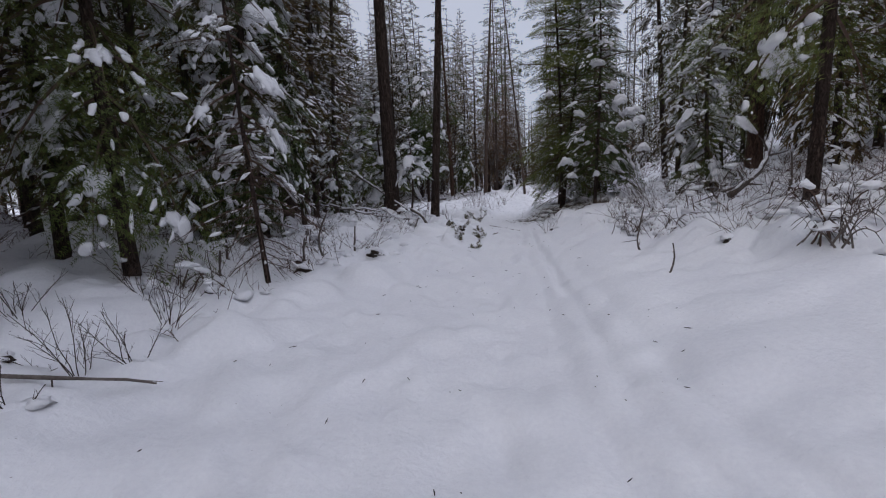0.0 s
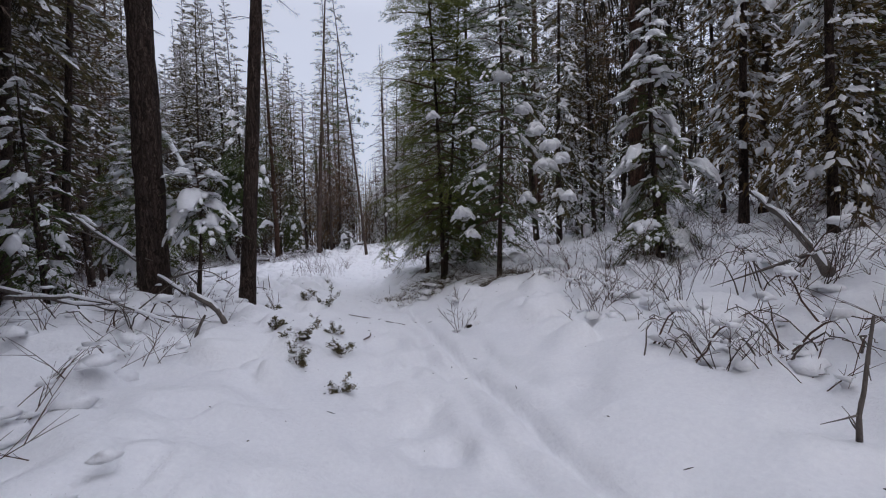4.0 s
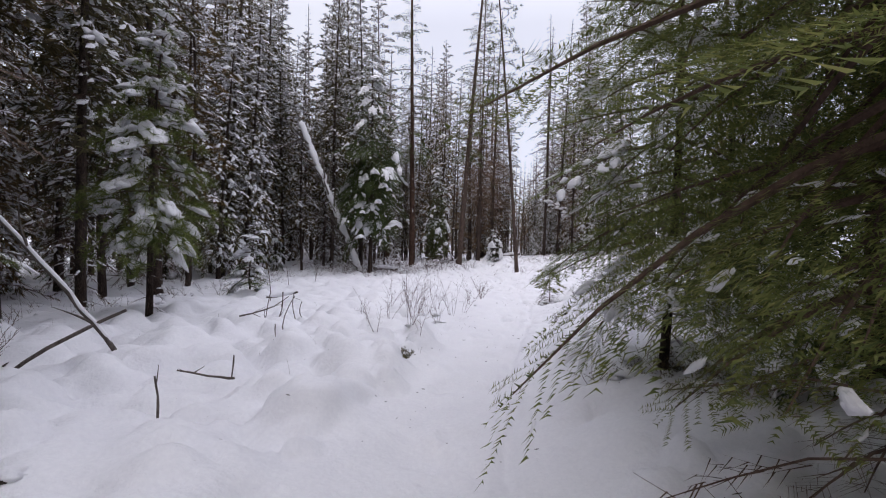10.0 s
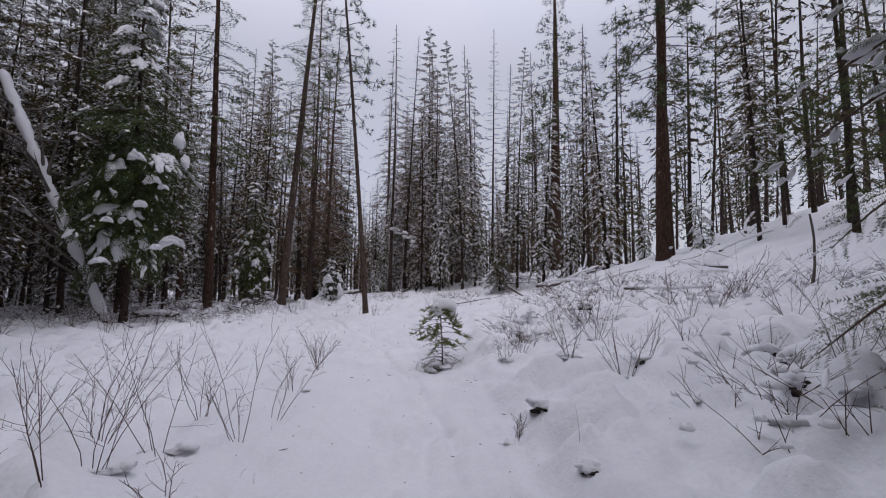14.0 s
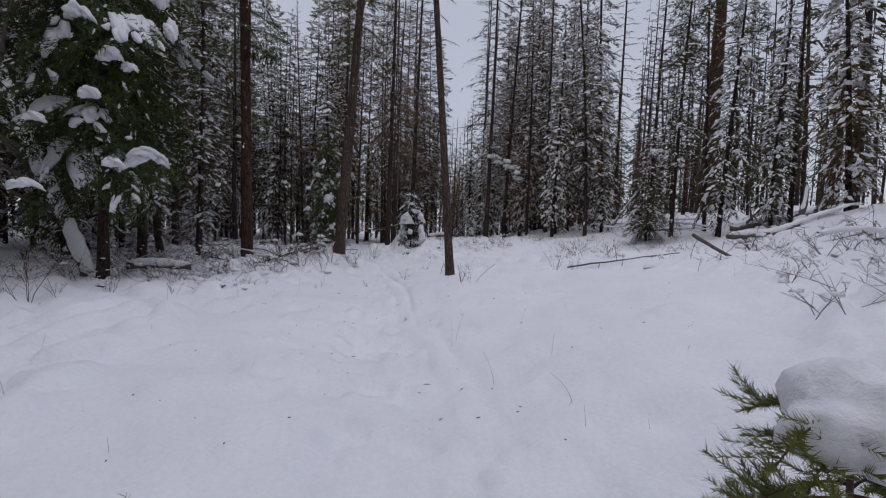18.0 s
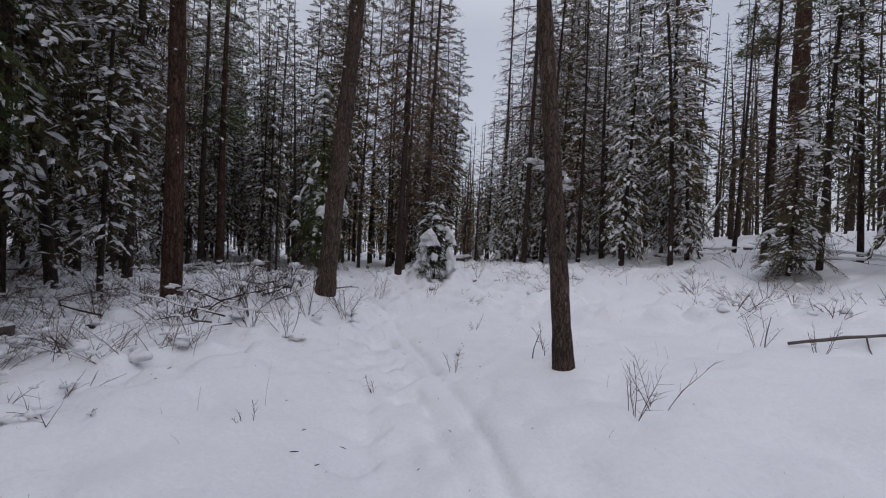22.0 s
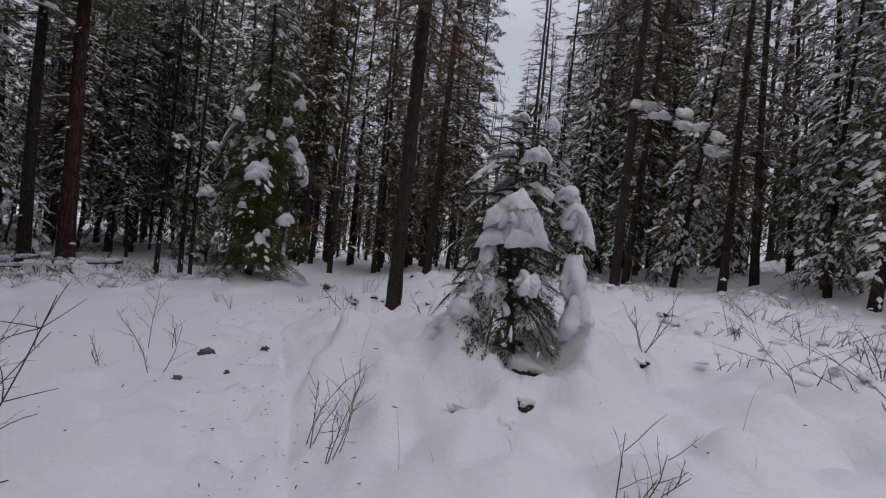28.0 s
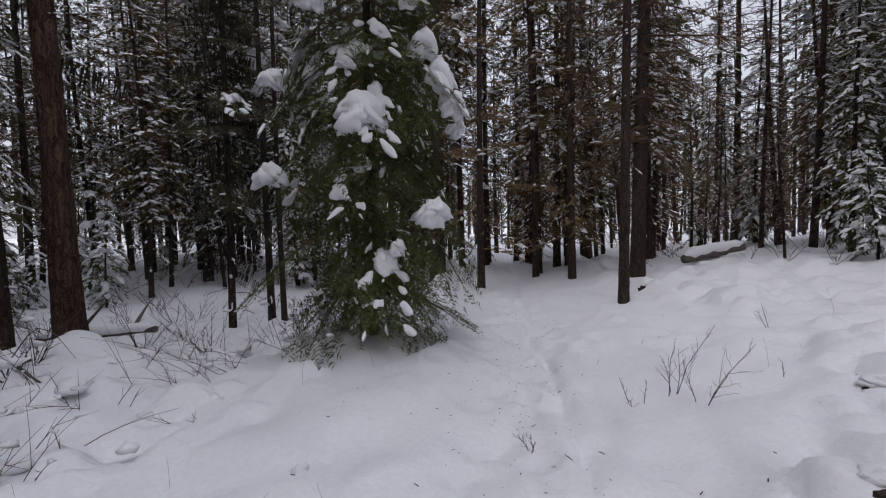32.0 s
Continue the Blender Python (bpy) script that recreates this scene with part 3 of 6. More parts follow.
def ribbon(rng, o, d, length, r, rings, sides):
    """Snow lying along a twig: rounded above, flat below, uneven in width."""
    t = np.linspace(0, 1, rings)[:, None]
    a = np.linspace(0, 2 * np.pi, sides, endpoint=False)[None]
    q = rng.rand(2) * 70
    env = r * np.sin(np.pi * np.clip(t * 0.96 + 0.02, 0, 1)) ** 0.45 * (0.55 + 0.9 * vnoise(t * length / r * 0.45 + q[0], t * 0 + q[1]))
    lump = 1 + 0.5 * (vnoise(t * length / r * 0.9 + q[1], a * 1.1 + q[0]) - 0.5)
    side = np.array([-d[1], d[0], 0.0])
    wave = (vnoise(t * 3 + q[1], t * 0) - 0.5) * r
    y = env * lump * np.cos(a) + wave
    z = env * lump * np.where(np.sin(a) > 0, 0.8 * np.sin(a), 0.4 * np.sin(a)) + 0.25 * r - 0.3 * (env * np.cos(a)) ** 2 / r
    V = np.asarray(o) + (t * length)[..., None] * d + y[..., None] * side + z[..., None] * np.array([0, 0, 1.0])
    i, j = np.arange(rings - 1)[:, None] * sides, np.arange(sides)[None]
    k = (np.arange(sides)[None] + 1) % sides
    return V.reshape(-1, 3), np.stack([i + j, i + k, i + sides + k, i + sides + j], -1).reshape(-1, 4)


def snow_clump(rng, axes, L, size, count, fine=True):
    """Settled snow on the outer bough, in bough coordinates (one long): a main pillow, smaller ones run together with it, and short strips on the side twigs."""
    strips = Pile()
    rings, sides = (6, 8) if fine else (4, 5)
    r = min(size * (0.7 + 0.75 * rng.rand()) / L, 0.19)
    start = 0.4 + 0.4 * rng.rand()
    detail = (10, 14) if fine else (4, 6)
    main = blob(rng, (start, 0, 0.25 * r), (r * 1.35, r * 1.15, r * 0.78), *detail, 0.75, 0.45)
    for k in range(1 + rng.randint(3) if fine else 1):
        q = r * (0.45 + 0.45 * rng.rand())
        o = (start + r * (1.5 * rng.rand() - 1.0) * 1.5, r * 1.3 * (rng.rand() - 0.5) * 2, 0.2 * q)
        strips.add(*blob(rng, o, (q * 1.3, q * 1.1, q * 0.8), *((8, 11) if fine else detail), 0.8, 0.45))
    arms = [q for q in axes[1:] if start - 0.25 < q[0][0] < 0.95 and abs(q[0][1]) < 1e-6]
    for k in rng.permutation(len(arms))[:count]:
        o, d, length = arms[k]
        u = length * (0.1 + 0.3 * rng.rand())
        w = r * (0.28 + 0.3 * rng.rand())
        strips.add(*ribbon(rng, o + d * u, d, min(length - u, w * (2.2 + 3.2 * rng.rand())), w, rings, sides))
    return main, strips


DAB_F = np.array([[0, 3, 4], [3, 1, 4], [1, 2, 4], [2, 0, 4]])


def crumbs(rng, axes, count, size):
    """Small rounded lumps of snow caught on twigs, in bough coordinates."""
    pile = Pile()
    for k in rng.choice(len(axes), count):
        o, d, length = axes[k]
        s = size * (0.35 + 0.75 * rng.rand() ** 2)
        pile.add(*ribbon(rng, o + d * length * (0.15 + 0.7 * rng.rand()), d, s * (1.6 + 2.4 * rng.rand()), s * 0.6, 4, 6))
    return np.concatenate(pile.v), np.concatenate(pile.f)


def dabs(rng, axes, count, size, thick):
    """Small slips of snow lying along twigs, in bough coordinates."""
    out, n = [], 0
    for k in rng.choice(len(axes), count):
        o, d, length = axes[k]
        c = o + d * length * (0.25 + 0.6 * rng.rand())
        ln = size * (0.5 + rng.rand())
        s = np.cross(d, [0, 0, 1.0])
        s = s / (np.linalg.norm(s) + 1e-9)
        w = ln * (0.25 + 0.35 * rng.rand())
        out.append(np.stack([c - d * ln, c + d * ln, c - s * w, c + s * w, c + [0, 0, thick * (0.6 + 0.8 * rng.rand())]]))
    V = np.concatenate(out)
    F = np.concatenate([DAB_F + 5 * k for k in range(count)])
    return V, F


def conifer(name, x, y, height, radius, reach, low, label, seed, n=60, sprays=FIR_MID, needles=NEEDLE_FIR, bark=BARK_FIR, droop=0.25,
            pitch=(-14, 38), shape=0.75, lean=(0, 0), bend=0.08, pads=0.1, pad_size=(0.10, 0.12), flecks=5, fleck=(0.07, 0.03), dead=0, dead_low=0.4,
            lichen=0, top=1.0, sides=10, step=0.5, category="conifer tree", group="", crown_top=1.0, z=None, dead_reach=0.5, dead_top=0, wood=True, relief=0.06, single=True, flare=0.14):
    rng = np.random.RandomState(seed)
    base = gz(x, y) if z is None else z
    ob = thing(name, x, y, base - 0.03, label, category, group)
    stem = Stem(rng, height, lean, bend)
    part("trunk", trunk_mesh(rng, stem, radius, bark, top, sides, step, relief, flare), ob)
    crown, sticks, small, lumps, load, clumps = Pile(), Pile(), Pile(), Pile(), Pile(), []
    for k, (h, yaw, L, p) in enumerate(boughs(rng, n, low, height * crown_top, reach, shape, pitch)):
        fine = FIR_FINE if sprays is FIR_ULTRA and h > 3.2 else sprays
        fine = FIR_MID if fine is FIR_FINE and h > 5.0 else fine
        V, axes = (FIR_TOP if single and h > 8.5 and (fine is FIR_MID) else fine)[rng.randint(4 if len(sprays) > 3 else len(sprays))]
        dr = droop * (0.7 + 0.6 * rng.rand())
        heavy = rng.rand() < pads
        if heavy:
            dr += 0.12
        crown.add(lay(V, h, yaw, L, p, dr, stem), np.arange(len(V)).reshape(-1, 3))
        if wood:
            t = np.linspace(0, 0.92, 5)
            line = lay(np.stack([t, 0 * t, 0 * t], -1), h, yaw, L, p, dr, stem)
            sticks.add(*tube(line, np.linspace(0.012 + 0.008 * L, 0.003, 5), 4))
        if heavy:
            main, strips = snow_clump(rng, axes, max(L, 0.3), pad_size[0], (4 if single else 1) + rng.randint(5), single)
            if single and h < 7:
                clumps.append((lay(main[0], h, yaw, L, p, dr, stem), main[1]))
            else:
                load.add(lay(main[0], h, yaw, L, p, dr, stem), main[1])
            for V2, F2 in ((np.concatenate(strips.v), np.concatenate(strips.f)),) if strips.n else ():
                load.add(lay(V2, h, yaw, L, p, dr, stem), F2)
        if flecks and single and sprays is not BARE_DENSE and sprays is not BARE_MID and h < 7.0:
            V3, F3 = crumbs(rng, axes, flecks, 0.054 / max(L, 0.4))
            lumps.add(lay(V3, h, yaw, L, p, dr, stem), F3)
        elif flecks:
            V3, F3 = dabs(rng, axes, flecks, fleck[0] / max(L, 0.4), fleck[1] / max(L, 0.4))
            V3 = V3 + np.array([0, 0, 0.012 / max(L, 0.4)])
            small.add(lay(V3, h, yaw, L, p, dr, stem), F3)
    part("crown", crown.mesh("crown", needles), ob)
    if dead:
        for h, yaw, L, p in boughs(rng, dead, dead_low, dead_top or max(low, dead_low + 0.5) + 0.6, dead_reach, 0.15, (-22, 5), 0.5):
            V, axes = (BARE_MID if single else BARE_FAR)[rng.randint(3)]
            t = np.linspace(0, 1, 4)
            line = lay(np.stack([t, 0 * t, 0.03 * np.sin(t * 5)], -1), h, yaw, L, p, 0.15, stem)
            sticks.add(*tube(line, np.linspace(0.009, 0.003, 4), 3))
            W = lay(V, h, yaw, L, p, 0.15, stem).reshape(-1, 3, 3)
            sticks.add(W.reshape(-1, 3), np.arange(len(W) * 3).reshape(-1, 3)[:, [0, 1, 2, 2]])
            if rng.rand() < 0.75:
                V3, F3 = crumbs(rng, axes[:1], 3, 0.045 / max(L, 0.3)) if single else dabs(rng, axes, 3, 0.09 / L, 0.025 / L)
                (lumps if single else small).add(lay(V3, h, yaw, L, p, 0.15, stem), F3)
    if sticks.n:
        v, f = np.concatenate(sticks.v), np.concatenate(sticks.f)
        tri = f[:, 2] == f[:, 3]
        f2 = np.concatenate([f[~tri][:, [0, 1, 2]], f[~tri][:, [0, 2, 3]], f[tri][:, :3]])
        tagged(part("deadwood", build("deadwood", v, f2, TWIG), ob, "bare brown branches"), kind="stuff")
    if lichen:
        hair = Pile()
        for h, yaw, L, p in boughs(rng, lichen, max(1.2, low * 0.5), height * 0.75, reach * 0.6, 0.3, (-8, 5), 0.4):
            V, axes = HAIR[rng.randint(len(HAIR))]
            hair.add(lay(V, h, yaw, L, p, 0.1, stem), np.arange(len(V)).reshape(-1, 3))
        tagged(part("lichen", hair.mesh("lichen", LICHEN), ob, "black hanging hair lichen"), kind="stuff")
    for V, F in clumps:
        part("snow_clump", build("snow_clump", V, F, SNOW_LOAD, True), ob)
    if load.n:
        tagged(part("snow_load", load.mesh("snow_load", SNOW_LOAD, True), ob, "thick white snow along the boughs"), kind="stuff")
    if lumps.n:
        tagged(part("snow_speckle", lumps.mesh("snow_speckle", SNOW_LOAD, True), ob, "small lumps of snow on the twigs"), kind="stuff")
    if small.n:
        tagged(part("snow_dusting", small.mesh("snow_dusting", SNOW_LOAD), ob, "thin white snow on the twigs"), kind="stuff")
    return ob


def pads_on(tree, right, rows, seed):
    """Large snow pads draped on a tree: rows of (aside, outward, height, width, depth) in metres; right is the heading of 'aside'."""
    r = np.random.RandomState(seed)
    a = radians(right)
    side, out = np.array([math.cos(a), math.sin(a), 0]), np.array([math.sin(a), -math.cos(a), 0])
    for u, v, z, w, h in rows:
        pile = Pile()
        pile.add(*blob(r, (0, 0, 0), (w * 0.45, w * 0.36, h * 0.46), 14, 20, 0.6, 0.8))
        for _ in range(4):
            q, turn = w * (0.16 + 0.14 * r.rand()), r.rand() * 6.28
            pile.add(*blob(r, (math.cos(turn) * w * 0.36, math.sin(turn) * w * 0.3, h * (0.15 - 0.45 * r.rand())), (q, q * 0.85, min(q * 0.8, h * 0.4)), 10, 14, 0.7, 0.85))
        V, F = np.concatenate(pile.v), np.concatenate(pile.f)
        V[:, 2] -= 0.7 * (V[:, 0] * side[0] + V[:, 1] * side[1]) ** 2 / w
        part("snow_clump", build("snow_clump", V + side * u + out * v + np.array([0, 0, z]), F, SNOW_LOAD, True), tree)


# ---- the snow ground, one sheet to the horizon ----
def graded(fine, spans):
    out = [0.0]
    for limit, step in spans:
        while out[-1] < limit:
            out.append(out[-1] + step)
    v = out[-1]
    while v < 260:
        v = v * 1.25 + 0.5
        out.append(v)
    return np.array(out)


us = graded(0.04, ((1.5, 0.045), (5.5, 0.075), (9, 0.16), (22, 0.6)))
us = np.concatenate([-us[:0:-1], us])
vs = np.concatenate([-np.array([250, 160, 100, 60, 38, 24, 16, 11, 8, 6, 4.5, 3.4, 2.6]), np.arange(-2.0, 60, 0.08), 60 + np.cumsum(0.1 * 1.13 ** np.arange(48))])
GU, GV = np.meshgrid(us, vs)
GX = trail_x(GV) + GU
GZ = ground(GX, GV)
cols, rows_n = len(us), len(vs)
gi = (np.arange(rows_n - 1)[:, None] * cols + np.arange(cols - 1)[None]).ravel()
snow_ground = new("ground", build("ground", np.stack([GX, GV, GZ], -1).reshape(-1, 3), np.stack([gi, gi + 1, gi + cols + 1, gi + cols], -1), SNOW, True))
tagged(snow_ground, "deep white snow with faint ski tracks and buried brush", "snow ground", kind="structure")


# ---- trees close to the trail, from the start onwards ----
conifer("fir_tree", -2.5, 5.9, 7.5, 0.036, 0.8, 1.7, "slim young fir with a bare dark lower stem and snow clumps", 1, n=48, sprays=FIR_FINE, pads=0.9, pad_size=(0.072, 0.07), pitch=(-28, 8), dead=44, dead_reach=0.85, flecks=8, dead_low=0.3, bend=0.05, lean=(-0.03, 0), needles=NEEDLE_DARK)
conifer("fir_tree", -4.3, 5.8, 11.0, 0.10, 2.1, 1.7, "large dark green fir with drooping snow-laden boughs", 2, n=60, sprays=FIR_FINE, pads=0.95, pad_size=(0.10, 0.12), droop=0.4, pitch=(-32, 8), flecks=14, needles=NEEDLE_BRIGHT)
conifer("fir_tree", -3.6, 8.6, 10.0, 0.10, 1.6, 0.9, "dense fir thickly loaded with white snow clumps", 3, n=74, pads=0.95, pad_size=(0.085, 0.11), droop=0.4, pitch=(-32, 8), flecks=18)
conifer("pine_tree", -1.5, 12.7, 19.0, 0.21, 1.8, 8.0, "tall straight conifer trunk with dark furrowed bark", 4, n=40, bark=BARK_FIR, dead=14, dead_low=3.0, sides=22, step=0.12, relief=0.07, lean=(0.0, -0.04), bend=0.03, category="conifer tree")
conifer("pine_tree", -0.3, 13.35, 19.0, 0.13, 1.8, 8.0, "tall conifer trunk with deeply furrowed dark bark, leaning slightly", 5, n=40, dead=12, dead_low=3.0, sides=24, step=0.10, relief=0.08, lean=(0.072, 0), bend=0.03)
pad_fir = conifer("fir_tree", 4.54, 13.12, 7.6, 0.055, 1.45, 1.15, "green fir with big white snow pads on its boughs", 6, n=78, sprays=FIR_FINE, pads=0.6, pad_size=(0.052, 0.12), droop=0.3, pitch=(-16, 22), flecks=6, needles=NEEDLE_FIR, dead=10)
pads_on(pad_fir, -35, ((0.6, 0.5, 3.3, 0.32, 0.17), (0.85, 0.5, 2.9, 0.36, 0.21), (1.12, 0.45, 2.6, 0.34, 0.21), (1.3, 0.4, 2.35, 0.32, 0.19), (-0.6, 0.8, 1.35, 0.34, 0.21), (-0.4, 0.85, 0.95, 0.26, 0.17), (-0.25, 0.6, 1.95, 0.22, 0.15), (0.65, 0.7, 1.6, 0.27, 0.17), (1.4, 0.4, 1.6, 0.27, 0.17), (0.2, 0.4, 4.0, 0.37, 0.15), (-0.3, 0.6, 2.7, 0.29, 0.14), (1.0, 0.6, 2.2, 0.4, 0.19), (0.3, 0.9, 0.95, 0.19, 0.14), (-1.2, 0.4, 3.4, 0.19, 0.12)), 61)
conifer("fir_tree", 4.05, 15.05, 10.5, 0.058, 1.75, 1.1, "broad green fir with a forked trunk and little snow", 7, n=112, sprays=FIR_FINE, pads=0.09, pad_size=(0.055, 0.07), droop=0.3, flecks=3, needles=NEEDLE_BRIGHT, dead=22, dead_reach=0.65, pitch=(-16, 34), lean=(-0.005, 0), shape=0.58)
conifer("fir_tree", 4.13, 15.12, 9.5, 0.055, 1.6, 1.2, "green fir growing close beside a forked one", 8, n=80, sprays=FIR_FINE, pads=0.09, pad_size=(0.055, 0.07), droop=0.3, flecks=3, needles=NEEDLE_BRIGHT, dead=16, dead_reach=0.65, pitch=(-16, 34), lean=(0.09, 0.03), shape=0.58)
conifer("fir_tree", 4.85, 18.35, 8.0, 0.055, 1.9, 1.05, "olive green fir with long low snowy boughs", 9, n=78, sprays=FIR_ULTRA, pads=0.55, pad_size=(0.075, 0.09), droop=0.3, pitch=(-12, 26), flecks=8, needles=NEEDLE_BRIGHT, dead=12)
conifer("fir_tree", 7.2, 20.7, 7.5, 0.09, 1.9, 0.5, "wide fir with snow pads reaching out over the snow", 10, n=58, sprays=FIR_FINE, pads=0.3, pad_size=(0.06, 0.10), droop=0.35, pitch=(-24, 20), flecks=9, needles=NEEDLE_FIR)
conifer("fir_tree", 6.0, 17.0, 10.0, 0.11, 1.9, 0.8, "dark green fir standing back from the trail", 11, n=56, pitch=(-28, 12), pads=0.5, pad_size=(0.11, 0.1), flecks=10)
conifer("fir_tree", 5.0, 5.95, 13.0, 0.085, 2.6, 2.4, "fir with a bare dark trunk and high drooping boughs", 12, n=44, sprays=FIR_FINE, pitch=(-28, 12), pads=0.3, pad_size=(0.10, 0.1), droop=0.35, flecks=6, needles=NEEDLE_BRIGHT, dead=16, sides=16, step=0.25, lean=(0.03, 0))
conifer("larch_tree", 11.0, 15.6, 20.0, 0.27, 2.6, 3.2, "old larch with reddish bark and black hanging lichen", 13, n=44, sprays=BARE_MID, needles=LARCH_TWIG, bark=BARK_RED, pads=0, flecks=2, lichen=90, sides=18, step=0.2, pitch=(-10, 15), category="larch tree")
conifer("fir_tree", 6.6, 10.9, 5.0, 0.07, 1.05, 0.4, "snow-dusted fir on the bank", 14, n=50, pitch=(-26, 16), pads=0.6, pad_size=(0.12, 0.11), droop=0.3, flecks=12, needles=NEEDLE_FIR)
conifer("fir_tree", -0.95, 12.75, 2.5, 0.035, 0.62, 1.2, "spindly sapling bent under lumps of snow", 15, n=22, pads=0.75, pad_size=(0.10, 0.11), droop=0.4, flecks=4, dead=8, lean=(-0.03, 0))
conifer("fir_tree", -2.2, 16.4, 5.4, 0.06, 1.15, 0.7, "young fir with round lumps of snow on its boughs", 16, n=46, pads=0.5, pad_size=(0.12, 0.13), droop=0.35, flecks=11, dead=10)
conifer("pine_tree", -4.2, 23.3, 7.2, 0.08, 1.4, 1.9, "young pine with a bare stem and round snow lumps", 17, n=84, sprays=PINE_FINE, needles=NEEDLE_BRIGHT, pads=0.75, pad_size=(0.15, 0.17), droop=0.3, pitch=(-20, 25), flecks=14, dead=16, bark=BARK_FIR, lean=(0.05, 0))
conifer("fir_tree", -3.85, 27.9, 2.3, 0.03, 0.75, 0.15, "small snow-covered fir in the clearing", 18, n=34, pads=0.6, pad_size=(0.09, 0.08), droop=0.35, flecks=6)
lump_fir = conifer("fir_tree", -1.3, 38.1, 13.5, 0.13, 2.7, 3.2, "dense dark fir with bright lumps of snow", 19, n=125, pads=0.4, pad_size=(0.13, 0.14), droop=0.4, pitch=(-28, 15), flecks=10, needles=NEEDLE_FIR, dead=16)
pads_on(lump_fir, 10, ((0.1, 1.5, 5.6, 0.43, 0.3), (0.6, 1.4, 4.9, 0.43, 0.3), (0.9, 1.3, 4.7, 0.31, 0.21), (1.3, 1.5, 2.9, 0.62, 0.3), (0.3, 1.6, 4.0, 0.31, 0.18), (-0.5, 1.8, 3.4, 0.31, 0.21), (1.3, 0.6, 6.6, 0.31, 0.54), (1.5, 0.6, 5.8, 0.28, 0.48), (-0.6, 2.0, 2.1, 0.43, 0.15), (0.8, 2.0, 2.6, 0.37, 0.21)), 62)


def sapling(x, y, height, label, seed):
    """A small fir with each bough and its twigs set with needles all round."""
    r = np.random.RandomState(seed)
    ob = thing("fir_sapling", x, y, gz(x, y) - 0.02, label, "conifer sapling")
    t = np.linspace(0, 1, 9)[:, None]
    line = np.array([-0.04, 0.02, height]) * t + np.array([0.015, 0.01, 0]) * np.sin(t * 5)
    part("trunk", build("trunk", *tube(line, np.linspace(0.016, 0.007, 9), 8), TWIG, True), ob)
    for k in range(44):
        u = 0.12 + 0.85 * (k + r.rand()) / 44
        o = np.array([-0.04, 0.02, height]) * u
        a = k * 2.4 + r.rand() * 2.0
        reach = (0.32 + 0.28 * r.rand()) * (1.0 if u < 0.8 else 0.72) * (0.75 if u < 0.42 else 1.0)
        d = np.array([math.cos(a), math.sin(a) * 0.85, 0.12 + 0.22 * r.rand()])
        sag = np.array([0, 0, 0.5 * reach])
        q = np.linspace(0, 1, 6)[:, None]
        P = o + d * reach * q - sag * q ** 2
        bough = part("bough", build("bough", *tube(P, np.linspace(0.006, 0.0018, 6), 4), TWIG, True), ob)
        lines = [(P[n], P[n + 1] - P[n], np.linalg.norm(P[n + 1] - P[n])) for n in range(3, 5)]
        for n in range(10):
            w = 0.4 + 0.6 * r.rand()
            p = o + d * reach * w - sag * w ** 2
            across = np.array([-d[1], d[0], 0]) * (-1) ** n
            e = d * 0.7 + across * (0.2 + 0.9 * r.rand()) + r.randn(3) * 0.35 - np.array([0, 0, 0.25])
            lines.append((p, e, (0.05 + 0.15 * r.rand()) * (1.3 - 0.5 * w)))
        if u < 0.4:
            lines = lines[3:]
            bare = Pile()
            for p, e, ln in lines:
                bare.add(*tube(p + e / np.linalg.norm(e) * ln * np.linspace(0, 1, 3)[:, None], np.array([0.0025, 0.002, 0.001]), 3))
            tagged(part("twigwork", bare.mesh("twigwork", TWIG), bough), kind="stuff")
            continue
        out = []
        for p, e, ln in lines:
            e = e / np.linalg.norm(e)
            m = max(6, int(ln / 0.0019))
            base = p + e * (np.arange(m)[:, None] / m * ln)
            v = r.randn(m, 3)
            v -= (v @ e)[:, None] * e
            v /= np.linalg.norm(v, axis=1)[:, None]
            v[:, 2] += 0.3
            tip = base + (v * 0.9 + e * 0.6) * 0.031 * (0.7 + 0.6 * r.rand(m, 1))
            wd = np.cross(v, e) * 0.0022
            out.append(np.stack([base - wd, base + wd, tip], 1))
        V = np.concatenate(out).reshape(-1, 3)
        tagged(part("needles", build("needles", V, np.arange(len(V)).reshape(-1, 3), NEEDLE_SAPLING), bough), kind="stuff")


sapling(6.06, 27.45, 1.22, "small green fir sapling under a round cap of snow", 20)
conifer("pine_tree", 6.88, 36.95, 22.0, 0.105, 1.6, 8.5, "slim leaning pine trunk with grey-brown bark", 21, n=54, sprays=PINE_MID, needles=NEEDLE_PINE, bark=BARK_GREY, dead=30, dead_top=12.0, dead_low=4.5, sides=22, step=0.10, relief=0.07, lean=(-0.07, 0.10), bend=0.05)
conifer("pine_tree", 0.9, 42.4, 25.0, 0.195, 2.0, 7.0, "tall conifer with reddish brown furrowed bark", 22, n=66, bark=BARK_RED, dead=70, dead_top=13.0, dead_reach=1.0, dead_low=3.0, sides=22, step=0.15, lichen=12, lean=(-0.013, 0))
conifer("pine_tree", 4.0, 41.7, 25.0, 0.19, 1.8, 7.0, "tall conifer trunk with peeling grey-brown bark", 23, n=66, bark=BARK_GREY, dead=70, dead_top=13.0, dead_reach=1.0, dead_low=4.0, sides=22, step=0.12, lean=(0.068, 0.024), relief=0.09, bend=0.03)
